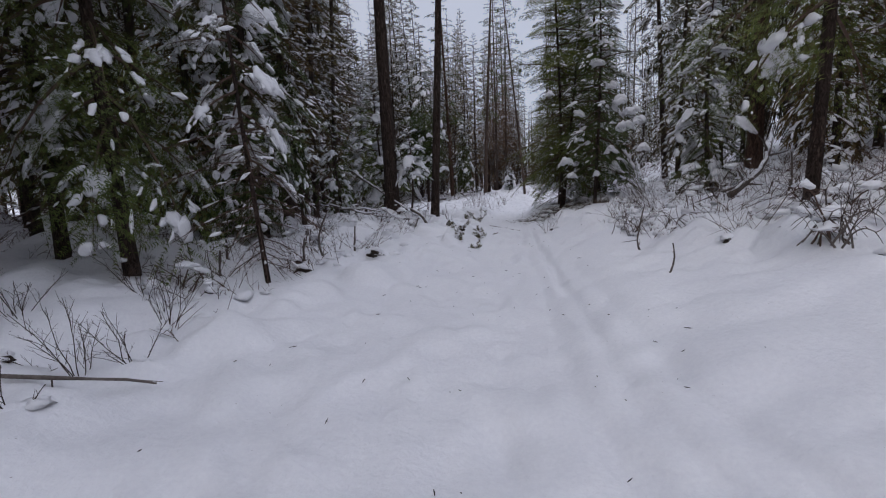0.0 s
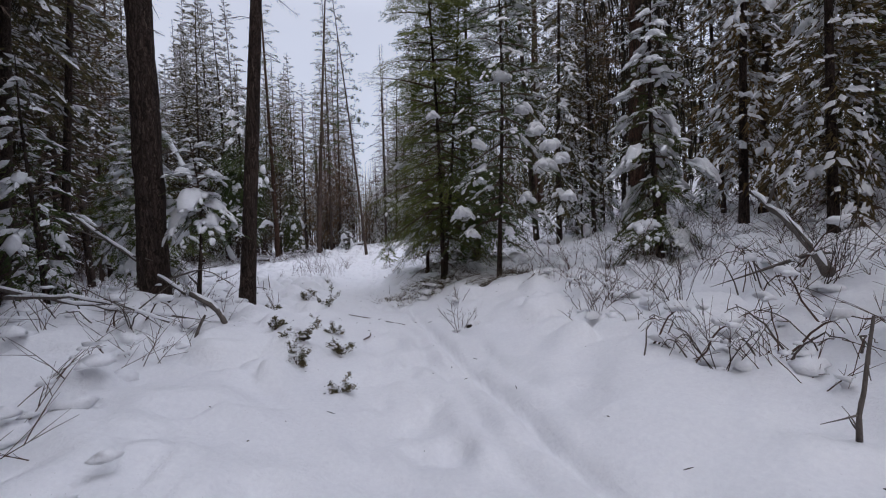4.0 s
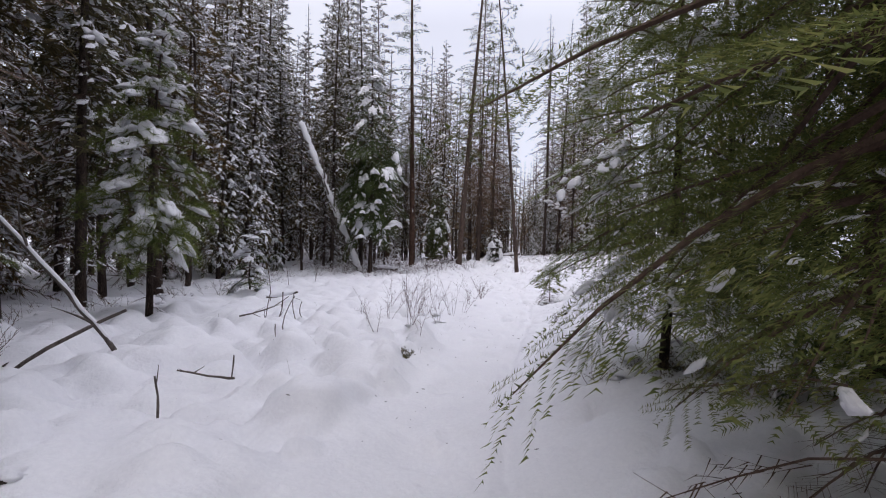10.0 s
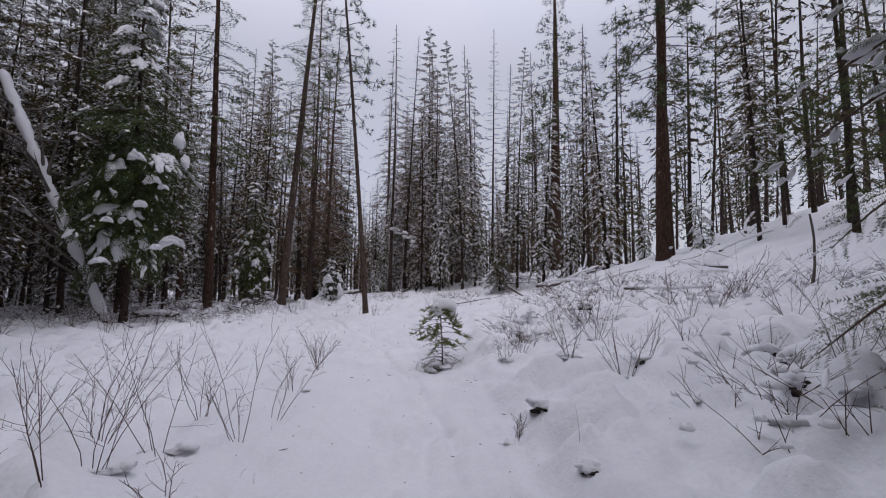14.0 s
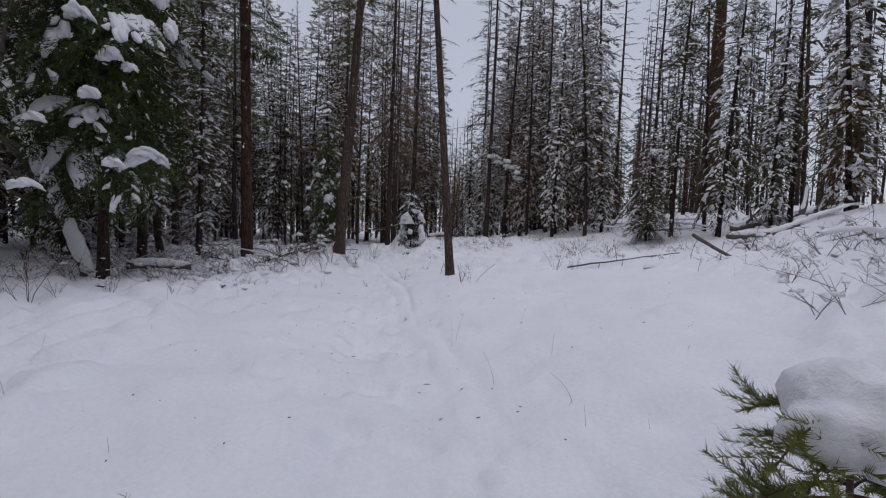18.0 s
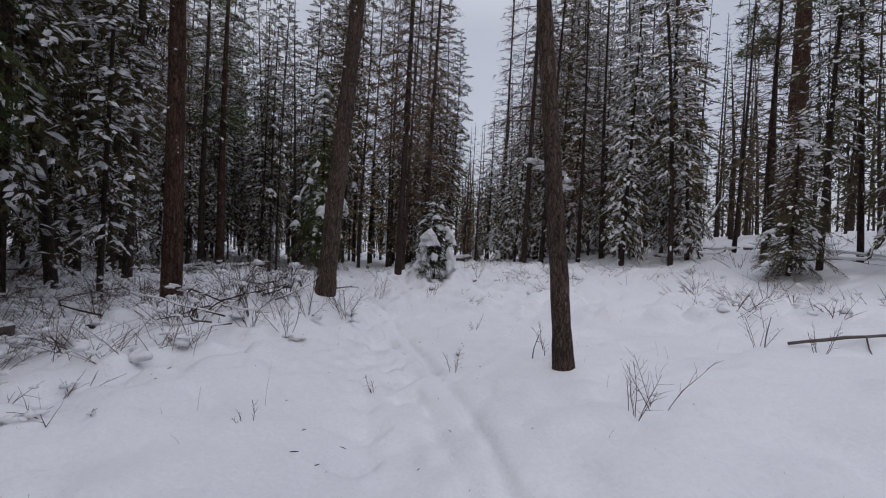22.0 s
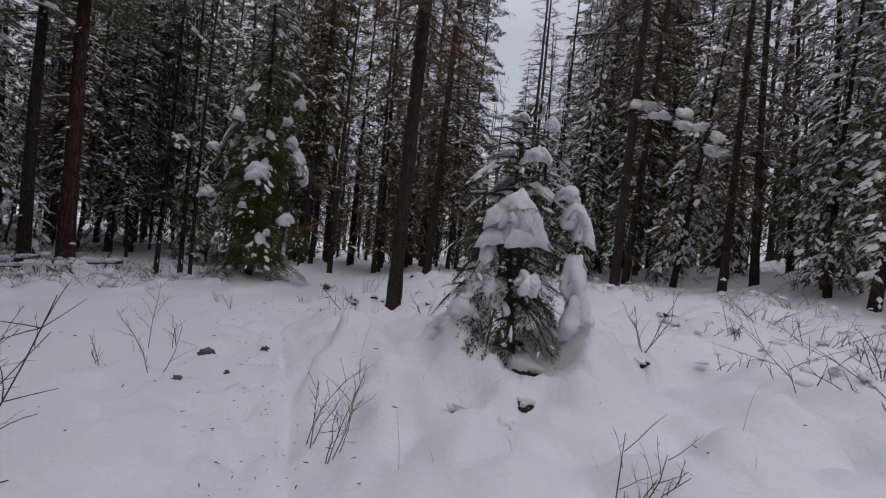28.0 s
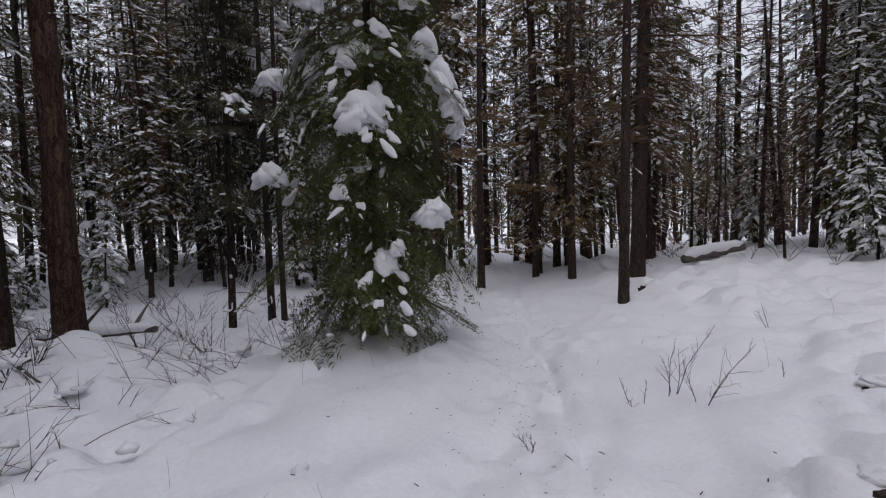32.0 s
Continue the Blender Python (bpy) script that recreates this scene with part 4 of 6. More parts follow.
conifer("larch_tree", 6.22, 50.25, 26.0, 0.135, 2.2, 5.0, "tall straight larch trunk with dark scaly bark and bare boughs", 25, n=190, sprays=BARE_DENSE, needles=LARCH_TWIG, bark=BARK_POLE, dead=60, dead_top=12.0, dead_reach=0.9, dead_low=3.5, sides=26, step=0.08, lean=(0.007, 0.034), bend=0.04, pads=0, flecks=1, pitch=(-24, 8), droop=0.05, relief=0.10, category="larch tree")
conifer("larch_tree", 8.7, 60.5, 27.0, 0.19, 2.6, 3.5, "bare larch with long thin tan boughs", 26, n=200, sprays=BARE_DENSE, needles=LARCH_TWIG, bark=BARK_POLE, pads=0, flecks=1, pitch=(-25, 6), droop=0.05, category="larch tree", lean=(0.03, 0))
buried_fir = conifer("fir_tree", 7.02, 46.15, 2.6, 0.04, 0.68, 0.55, "young fir buried in heavy snow with dark gaps beneath", 27, n=76, sprays=FIR_SMALL, pads=0.1, pad_size=(0.07, 0.1), droop=0.6, flecks=4, needles=NEEDLE_DEEP, dead=26, dead_low=0.1, shape=0.55)
pads_on(buried_fir, -20, ((-0.12, 0.5, 1.42, 0.42, 0.38), (-0.02, 0.52, 1.25, 0.36, 0.3), (-0.26, 0.46, 1.22, 0.28, 0.22), (-0.34, 0.35, 0.8, 0.30, 0.55), (-0.46, 0.3, 0.5, 0.38, 0.5), (0.5, 0.25, 0.85, 0.24, 0.6), (0.56, 0.25, 0.5, 0.28, 0.5), (0.48, 0.2, 1.5, 0.26, 0.3), (0.56, 0.2, 1.3, 0.2, 0.3),
                         (0.06, 0.5, 0.8, 0.2, 0.26), (0.02, 0.3, 2.02, 0.22, 0.12), (0.16, 0.15, 2.36, 0.12, 0.12), (0.36, 0.3, 1.68, 0.22, 0.14), (-0.62, 0.2, 0.25, 0.4, 0.4)), 64)
conifer("fir_tree", 16.5, 42.75, 4.8, 0.06, 1.15, 0.5, "young fir dusted with snow beside fallen branches", 28, n=96, sprays=FIR_SMALL, pads=0.12, pad_size=(0.06, 0.08), flecks=9, needles=NEEDLE_FOREST, pitch=(-30, 12), droop=0.3, dead=10)
conifer("pine_tree", 29.1, 53.5, 31.0, 0.62, 4.2, 10.0, "massive old pine with reddish plated bark", 29, n=80, sprays=PINE_MID, needles=NEEDLE_PINE, bark=BARK_RED, sides=20, step=0.3, dead=30, dead_low=5.0, lean=(0.02, 0.02), dead_reach=1.2)
conifer("pine_tree", 19.2, 33.4, 24.0, 0.31, 3.0, 6.5, "old pine with thick reddish bark and dark needles", 30, n=56, sprays=PINE_MID, needles=NEEDLE_PINE, bark=BARK_RED, sides=20, step=0.3, dead=20, dead_low=3.0, lean=(0.02, 0), dead_reach=1.2)
conifer("pine_tree", 20.1, 33.9, 23.0, 0.28, 2.8, 7.0, "old pine with reddish bark close beside another one", 31, n=46, sprays=PINE_MID, needles=NEEDLE_PINE, bark=BARK_RED, sides=16, step=0.3, dead=14, dead_low=3.0, lean=(0.02, 0))
edge_larch = conifer("larch_tree", 12.5, 52.6, 22.0, 0.14, 2.4, 5.0, "tall bare larch with long thin drooping branches", 32, n=80, sprays=BARE_DENSE, needles=TWIG, bark=BARK_POLE, pads=0, flecks=2, pitch=(-30, 0), droop=0.15, dead=24, category="larch tree")
bough_rng = np.random.RandomState(44)
bough_t = np.linspace(0, 1, 9)[:, None]
bough_line = np.array([0.1, -0.1, 4.9]) + np.array([1.3, -1.6, 0.25]) * bough_t - np.array([0, 0, 1.5]) * bough_t ** 2
part("bough", build("bough", *tube(bough_line, np.linspace(0.03, 0.008, 9), 6), TWIG, True), edge_larch, "dead bough bent down by snow")
for q in range(8):
    V, F = blob(bough_rng, bough_line[1 + q] + bough_rng.randn(3) * 0.1, (0.2 + 0.1 * bough_rng.rand(), 0.16, 0.13), 9, 13, 0.8, 0.5)
    part("snow_clump", build("snow_clump", V, F, SNOW_LOAD, True), edge_larch)
conifer("pine_tree", 22.6, 57.5, 18.0, 0.14, 1.5, 5.0, "straight lodgepole pine at the clearing edge", 33, n=56, sprays=PINE_MID, needles=NEEDLE_DARK, dead=20)
trail_fir = conifer("fir_tree", 2.66, 54.85, 10.0, 0.09, 1.75, 0.7, "dense green fir with big snow pads beside the trail", 34, n=150, sprays=FIR_SMALL, pads=0.25, pad_size=(0.08, 0.12), droop=0.4, pitch=(-32, 16), flecks=5, needles=NEEDLE_FIR, shape=0.75, dead=16)
pads_on(trail_fir, 10, ((0.0, 0.95, 2.8, 0.52, 0.4), (-1.15, 0.4, 2.15, 0.4, 0.28), (0.75, 0.55, 3.75, 0.32, 0.36), (0.95, 0.5, 3.4, 0.34, 0.4), (1.12, 0.5, 3.05, 0.32, 0.4), (1.2, 0.4, 2.75, 0.24, 0.28), (-0.6, 0.6, 4.2, 0.29, 0.32), (0.8, 0.9, 1.65, 0.4, 0.32), (-1.15, 0.2, 3.4, 0.27, 0.2), (0.62, 0.6, 4.3, 0.27, 0.28), (0.9, 0.3, 4.9, 0.29, 0.32), (-0.3, 0.95, 1.9, 0.18, 0.16), (0.35, 1.1, 1.25, 0.16, 0.2), (-0.2, 0.8, 3.4, 0.24, 0.1)), 63)
conifer("pine_tree", -2.0, 55.3, 20.0, 0.2, 1.8, 7.0, "tall trunk with split reddish bark", 35, n=40, bark=BARK_RED, dead=20, dead_low=1.5, sides=18, step=0.15, lichen=8)
conifer("pine_tree", -2.75, 55.0, 18.0, 0.15, 1.6, 6.0, "dark trunk standing beside a thicker one", 36, n=40, bark=BARK_POLE, dead=24, dead_low=1.0, sides=16, step=0.2, lean=(-0.02, 0))
conifer("spruce_tree", -0.7, 57.6, 15.0, 0.075, 1.1, 2.4, "dark thin spruce hung with black lichen", 37, n=60, needles=NEEDLE_DARK, dead=26, lichen=150)
conifer("pine_tree", -0.4, 58.8, 16.0, 0.085, 1.2, 5.0, "thin dark lodgepole pine", 38, n=44, sprays=PINE_MID, needles=NEEDLE_DARK, dead=24, bark=BARK_POLE)
conifer("pine_tree", 0.05, 58.4, 16.0, 0.065, 1.2, 5.0, "thin dark lodgepole pine", 39, n=44, sprays=PINE_MID, needles=NEEDLE_DARK, dead=24, bark=BARK_POLE)
conifer("pine_tree", 7.13, 57.4, 22.0, 0.10, 1.5, 6.0, "dark trunk with a tuft of snow caught on its bark", 40, n=44, sprays=PINE_MID, needles=NEEDLE_DARK, dead=18, dead_low=2.0, bark=BARK_POLE, sides=18, step=0.15, lean=(0.03, 0))
conifer("pine_tree", 9.9, 68.8, 26.0, 0.25, 1.8, 7.0, "straight grey-brown pine trunk", 41, n=44, sprays=PINE_MID, needles=NEEDLE_DARK, dead=18, bark=BARK_GREY)
conifer("pine_tree", 9.3, 69.8, 25.0, 0.15, 1.8, 7.0, "straight dark pine trunk", 42, n=44, sprays=PINE_MID, needles=NEEDLE_DARK, dead=18, bark=BARK_POLE)

# ---- the forest behind: kinds built once, then repeated ----
KINDS = []
for k in range(5):
    KINDS.append(("spruce", conifer("spruce_tree", -8 - 3 * k, 2 + 2.5 * k, 8.5 + 1.7 * k, 0.08 + 0.01 * k, 1.15 + 0.12 * k, 0.7 + 0.3 * k, "dark spruce speckled with snow in the forest",
                 200 + k, n=120, sprays=FIR_FAR, needles=NEEDLE_FOREST, pads=0.22, pad_size=(0.08, 0.09), flecks=12, fleck=(0.095, 0.04), sides=7, step=1.0, dead=12, dead_reach=0.9, wood=False, single=False, droop=0.35, pitch=(-34, 12), group="forest trees")))
for k in range(7):
    KINDS.append(("lodgepole", conifer("pine_tree", -9 - 3 * k, 20 + 2.5 * k, 13.5 + 1.3 * k, 0.065 + 0.011 * k, 1.15 + 0.09 * k, 2.0 + 0.6 * k, "tall thin lodgepole pine with snowy twigs",
                 220 + k, n=125, sprays=PINE_FAR if k % 2 else FIR_FAR, needles=NEEDLE_FOREST, bark=BARK_POLE, pads=0.03, flecks=11, fleck=(0.10, 0.045), sides=8, step=0.8, dead=70,
                 dead_low=0.5, dead_reach=0.85, dead_top=9.0, wood=False, single=False, shape=0.55, droop=0.22, pitch=(-30, 30), lichen=16 if k % 2 == 0 else 6, group="forest trees", bend=0.16)))
for k in range(4):
    KINDS.append(("larch", conifer("larch_tree", 26 + 3 * k, 52 + 5 * k, 15 + 1.6 * k, 0.11, 1.45, 2.0, "bare tan larch with fine drooping twigs", 240 + k, n=120, sprays=BARE_FAR,
                 needles=LARCH_TWIG if k % 2 else LARCH_PALE, pads=0, flecks=1, fleck=(0.07, 0.03), sides=7, step=1.0, wood=True, pitch=(-22, 22), droop=0.12, category="larch tree", group="forest trees", single=False)))
for k in range(3):
    KINDS.append(("sapling", conifer("fir_tree", -6.5 - 2 * k, 12 + 3 * k, 2.2 + 0.9 * k, 0.03 + 0.01 * k, 0.65 + 0.15 * k, 0.2, "young fir half buried in snow", 250 + k, n=44, sprays=FIR_FAR,
                 needles=NEEDLE_FIR, pads=0.45, pad_size=(0.10, 0.09), flecks=5, fleck=(0.08, 0.04), sides=5, step=0.6, wood=False, single=False, droop=0.4, pitch=(-30, 15), group="forest trees")))


def open_ground(x, y):
    """True where no forest tree grows: the trail, the clearings beside it and the gap ahead of it."""
    d = x - float(trail_x(y))
    left = float(along(y, (-10, 4.6), (4, 4.6), (9, 4.4), (12, 5.0), (14, 5.2), (18, 6.5), (22, 10.5), (33, 12.5), (38, 11.5), (41, 9.0), (43, 5.0), (46, 6.0), (51, 7.5), (55, 10.0), (63, 11.0), (67, 6.0), (71, 1.3), (72, 0), (140, 0)))
    right = float(along(y, (-10, 7.5), (4, 8.5), (8, 10.5), (12, 10.0), (15, 8.0), (19, 6.0), (22, 9.0), (26, 14.0), (38, 15.0), (42, 13.0), (46, 11.0), (50, 10.0), (56, 8.5), (60, 6.0), (65, 2.5), (69, 1.3), (70, 0), (140, 0)))
    return -left < d < right


def tallest(x, y):
    """The highest a tree may stand: two lanes of sky stay open over lower growth, one along the trail and one to its right."""
    top = 99.0
    lane = 8.8 + (y - 50) * 0.31
    if y > 45 and abs(x - lane) < 0.8 + 0.036 * (y - 45):
        top = 0.25 * math.hypot(x - 5, y - 38)
    if y > 62 and abs(x - 2 - 0.044 * (y - 11.7)) < 1.2:
        top = min(top, 0.38 * math.hypot(x - 2, y - 11.7))
    return top


rng = np.random.RandomState(5)
placed = [(o.location.x, o.location.y) for o in scene.objects if o.type == "EMPTY" and o.parent is None]
near_spots, far_spots = [], []
for _ in range(9000):
    y = -14 + 124 * rng.rand()
    x = float(trail_x(min(y, 100))) + (rng.rand() - 0.5) * 92
    if open_ground(x, y):
        continue
    d = abs(x - float(trail_x(y)))
    gap = (1.5 if x < -1 and y > 44 else 1.15 if x < 1 else 1.35) if d < 18 and y < 72 else 1.55
    if any((x - a) ** 2 + (y - b) ** 2 < gap * gap for a, b in placed):
        continue
    placed.append((x, y))
    (near_spots if d < (25 if x < 0 and y > 16 else 16) and -6 < y < 70 else far_spots).append((x, y))
print("spots", len(near_spots), len(far_spots))
by_kind = {k: [o for n, o in KINDS if n == k] for k in ("spruce", "lodgepole", "larch", "sapling")}


def pick_kind(x, y, r):
    larch = 0.14 if (y > 55 or x > 14) else 0.05
    if r < larch:
        return "larch"
    spruce = 0.40 if x > 8 and y > 18 else 0.27
    if r < larch + spruce:
        return "spruce"
    if r < larch + spruce + 0.13:
        return "sapling"
    return "lodgepole"


for x, y in near_spots[:800]:
    options = by_kind[pick_kind(x, y, rng.rand())]
    src = options[rng.randint(len(options))]
    s = (0.9 if x < 3 and y > 24 else 0.78) + 0.42 * rng.rand()
    tall = {"spruce": 12.5, "lodgepole": 18.5, "larch": 18.0, "sapling": 3.2}
    kind_of = next(n for n, o in KINDS if o is src)
    if tall[kind_of] * s > tallest(x, y):
        src = by_kind["larch"][0] if tallest(x, y) > 4 else by_kind["sapling"][1]
        s = min(s, tallest(x, y) / (17.0 if tallest(x, y) > 4 else 3.1))
    copy_thing(src, pose(x, y, gz(x, y) - 0.05, rng.randn() * 1.7, rng.randn() * 1.7, rng.rand() * 360) @ Matrix.Scale(s, 4))


# tall pines that close the woods beyond the slopes on both sides
tall_rng = np.random.RandomState(88)
for count, x0, x1, y0, y1 in ((46, -16, 3, 66, 80), (17, 16.0, 27, 58, 72)):
    for _ in range(count):
        x, y = x0 + (x1 - x0) * tall_rng.rand(), y0 + (y1 - y0) * tall_rng.rand()
        if any((x - a) ** 2 + (y - b) ** 2 < 1.2 for a, b in placed[-40:]) or abs(x - trail_x(y)) < 1.2:
            continue
        placed.append((x, y))
        src = by_kind["lodgepole" if tall_rng.rand() < 0.75 else "larch"][tall_rng.randint(4)]
        copy_thing(src, pose(x, y, gz(x, y) - 0.05, tall_rng.randn() * 1.5, tall_rng.randn() * 1.5, tall_rng.rand() * 360) @ Matrix.Scale(1.3 + 0.35 * tall_rng.rand(), 4))


def far_woods(name, label, spots, trunk_mat):
    """Woods too deep to count: trunks, foliage and snow, each joined into one mesh under one thing."""
    ob = thing(name, 0, 0, 0, label, "forest", kind="stuff")
    wood, leaf, white = Pile(), Pile(), Pile()
    for x, y in spots:
        h = min((15 if x < 3 else 11) + 9 * rng.rand(), tallest(x, y))
        r = 0.07 + 0.08 * rng.rand()
        z = float(base_height(x, y))
        stem = Stem(rng, h, (rng.randn() * 0.02, rng.randn() * 0.02), 0.15)
        o = np.array([x, y, z - 0.1])
        hh = np.array([-0.2, h * 0.4, h])
        V, F = tube(stem.at(hh) + o, r * np.array([1.1, 0.75, 0.1]), 5)
        wood.add(V, F)
        for hb, yaw, L, p in boughs(rng, 34, 1.2 + 4 * rng.rand(), h, 1.15, 0.55, (-34, 18)):
            V, axes = DEEP[rng.randint(4)]
            V = lay(V, hb, yaw, L, p, 0.25, stem) + o
            leaf.add(V, np.arange(len(V)).reshape(-1, 3))
            V3, F3 = dabs(rng, axes, 2, 0.10 / L, 0.045 / L)
            white.add(lay(V3, hb, yaw, L, p, 0.25, stem) + o, F3)
    part("trunks", wood.mesh("trunks", trunk_mat, True), ob)
    part("foliage", leaf.mesh("foliage", NEEDLE_FOREST), ob)
    part("snow_dusting", white.mesh("snow_dusting", SNOW_LOAD), ob)


far_woods("forest", "distant snowy conifer forest of thin dark trunks", far_spots[:700], BARK_POLE)
deep_spots = []
for _ in range(900):
    ang, dist = rng.rand() * 6.283, 47 + 38 * rng.rand()
    x, y = 4 + math.cos(ang) * dist * 0.9, 40 + math.sin(ang) * dist * 1.6
    if abs(x - 4) > 44 or y > 100 or y < -12:
        deep_spots.append((x, y))
far_woods("forest", "hazy wall of conifers deep in the forest", deep_spots[:460], BARK_POLE)

conifer("larch_tree", 12.0, 84.0, 17.0, 0.14, 1.7, 1.0, "golden-tan larch at the end of the gap", 260, n=70, sprays=BARE_FAR, needles=LARCH_TWIG, pads=0, flecks=1, sides=6, step=1.5, wood=False, category="larch tree")
conifer("larch_tree", 15.5, 92.0, 20.0, 0.14, 1.8, 1.0, "golden-tan larch at the end of the gap", 261, n=70, sprays=BARE_FAR, needles=LARCH_TWIG, pads=0, flecks=1, sides=6, step=1.5, wood=False, category="larch tree")
conifer("larch_tree", 4.5, 80.0, 21.0, 0.14, 1.8, 2.0, "bare tan larch with fine drooping twigs", 262, n=70, sprays=BARE_FAR, needles=LARCH_TWIG, pads=0, flecks=1, sides=6, step=1.5, wood=False, category="larch tree")

gold_kinds = [conifer("larch_tree", gx, gy, gh, 0.10, gr, 0.8, "golden-tan larch standing in the gap", 270 + k, n=48, sprays=FIR_FAR, needles=LARCH_GOLD, bark=BARK_POLE, pads=0.04, flecks=2, fleck=(0.13, 0.05), sides=6, step=1.5, wood=False, single=False,
              shape=0.8, droop=0.15, pitch=(-12, 25), category="larch tree", group="tan larches") for k, (gx, gy, gh, gr) in enumerate(((8.4, 71.7, 17.0, 1.7), (14.7, 72.4, 13.0, 1.6)))]
for lx, ly, ls, lk in ((4.6, 61.0, 1.1, 0), (6.6, 63.5, 1.2, 0), (7.4, 62.0, 1.2, 0), (3.4, 66.0, 1.2, 0), (5.4, 69.0, 1.3, 0), (8.2, 65.5, 1.15, 0), (1.8, 63.0, 1.1, 1), (9.7, 74.0, 0.95, 0), (7.4, 68.8, 0.9, 0), (13.5, 69.0, 0.9, 1), (16.4, 75.5, 1.05, 1), (17.6, 79.0, 1.2, 1), (12.3, 64.5, 0.62, 1), (11.5, 77.0, 1.05, 0), (19.5, 70.0, 1.1, 0), (24.5, 62.0, 1.1, 0)):
    copy_thing(gold_kinds[lk], pose(lx, ly, gz(lx, ly) - 0.05, 0, 0, 47 * ly) @ Matrix.Scale(ls, 4))
for sx, sy, ss, sk in ((8.0, 9.0, 0.9, 1), (9.5, 11.3, 1.0, 2), (8.9, 7.3, 0.95, 3), (10.9, 10.0, 1.1, 0), (9.2, 17.2, 1.0, 2), (12.6, 12.8, 1.1, 3)):
    copy_thing(by_kind["spruce"][sk], pose(sx, sy, gz(sx, sy) - 0.05, 0, 0, 53 * sx) @ Matrix.Scale(ss, 4))
copy_thing(by_kind["spruce"][2], pose(15.4, 68.3, gz(15.4, 68.3) - 0.05, 0, 0, 40) @ Matrix.Scale(1.12, 4))
for lx, ly, ls, kind_name, lk in ((6.9, 64.5, 1.25, "lodgepole", 3), (4.2, 66.5, 1.3, "larch", 1), (7.9, 66.0, 1.35, "larch", 2), (5.6, 70.5, 1.3, "lodgepole", 4), (7.2, 72.0, 1.35, "larch", 0), (3.2, 63.0, 1.25, "lodgepole", 5), (10.4, 64.0, 1.2, "lodgepole", 2)):
    copy_thing(by_kind[kind_name][lk], pose(lx, ly, gz(lx, ly) - 0.05, 0, 0, 31 * ly) @ Matrix.Scale(ls, 4))


# ---- brush, fallen wood and small plants ----
def stem_mesh(rng, height, spread, r, forks, mat):
    """One slender woody stem with short side twigs set alternately along its upper part."""
    pile = Pile()

    def grow(o, d, length, rad, level):
        t = np.linspace(0, 1, 5)[:, None]
        bendv = rng.randn(3) * np.array([0.14, 0.14, 0.05]) * length
        P = o + d * length * t + bendv * t ** 2 + rng.randn(5, 3) * 0.012 * length * (t > 0.1)
        pile.add(*tube(P, np.linspace(rad, rad * 0.4, 5), 3 if level else 5))
        if level >= forks:
            return
        aside = np.cross(d, rng.randn(3))
        aside /= np.linalg.norm(aside)
        count = (4 + rng.randint(4)) if level == 0 else 1 + rng.randint(3)
        for k in range(count):
            q = 0.28 + 0.68 * (k + rng.rand()) / count
            a = radians(24 + 26 * rng.rand())
            e = d * math.cos(a) + (aside * (-1) ** k + rng.randn(3) * 0.45) * math.sin(a)
            e[2] += 0.12
            e /= np.linalg.norm(e)
            grow(o + d * length * q + bendv * q * q, e, length * (0.16 + 0.26 * rng.rand()) * (1.25 - 0.5 * q), rad * 0.55, level + 1)

    a = rng.rand() * 6.28
    s = spread * (0.2 + 0.9 * rng.rand())
    d = np.array([math.cos(a) * s, math.sin(a) * s, 1.0])
    d /= np.linalg.norm(d)
    grow(np.array([math.cos(a) * 0.07 * rng.rand(), math.sin(a) * 0.07 * rng.rand(), -0.06]), d, height * (0.5 + 0.7 * rng.rand()), r, 0)
    return pile.mesh("stem", mat, True)


def shrub(x, y, height, spread, stems, label, seed, mat=TWIG, r=0.007, forks=2, snow=0, group="bare shrubs", turn=0.0):
    rng_s = np.random.RandomState(seed)
    ob = thing("shrub", x, y, gz(x, y), label, "shrub", group, turn=turn)
    for _ in range(stems):
        part("stem", stem_mesh(rng_s, height, spread, r, forks, mat), ob)
    for _ in range(snow):
        a, d = rng_s.rand() * 6.28, 0.3 * height * rng_s.rand()
        s = 0.03 + 0.06 * rng_s.rand()
        V, F = blob(rng_s, (math.cos(a) * d, math.sin(a) * d, -0.02 + 0.02 * rng_s.rand()), (s * 1.1, s * 0.9, s * 0.5), 8, 12, 0.9, 0.8)
        part("snow_clump", build("snow_clump", V, F, SNOW_LOAD, True), ob)
    return ob


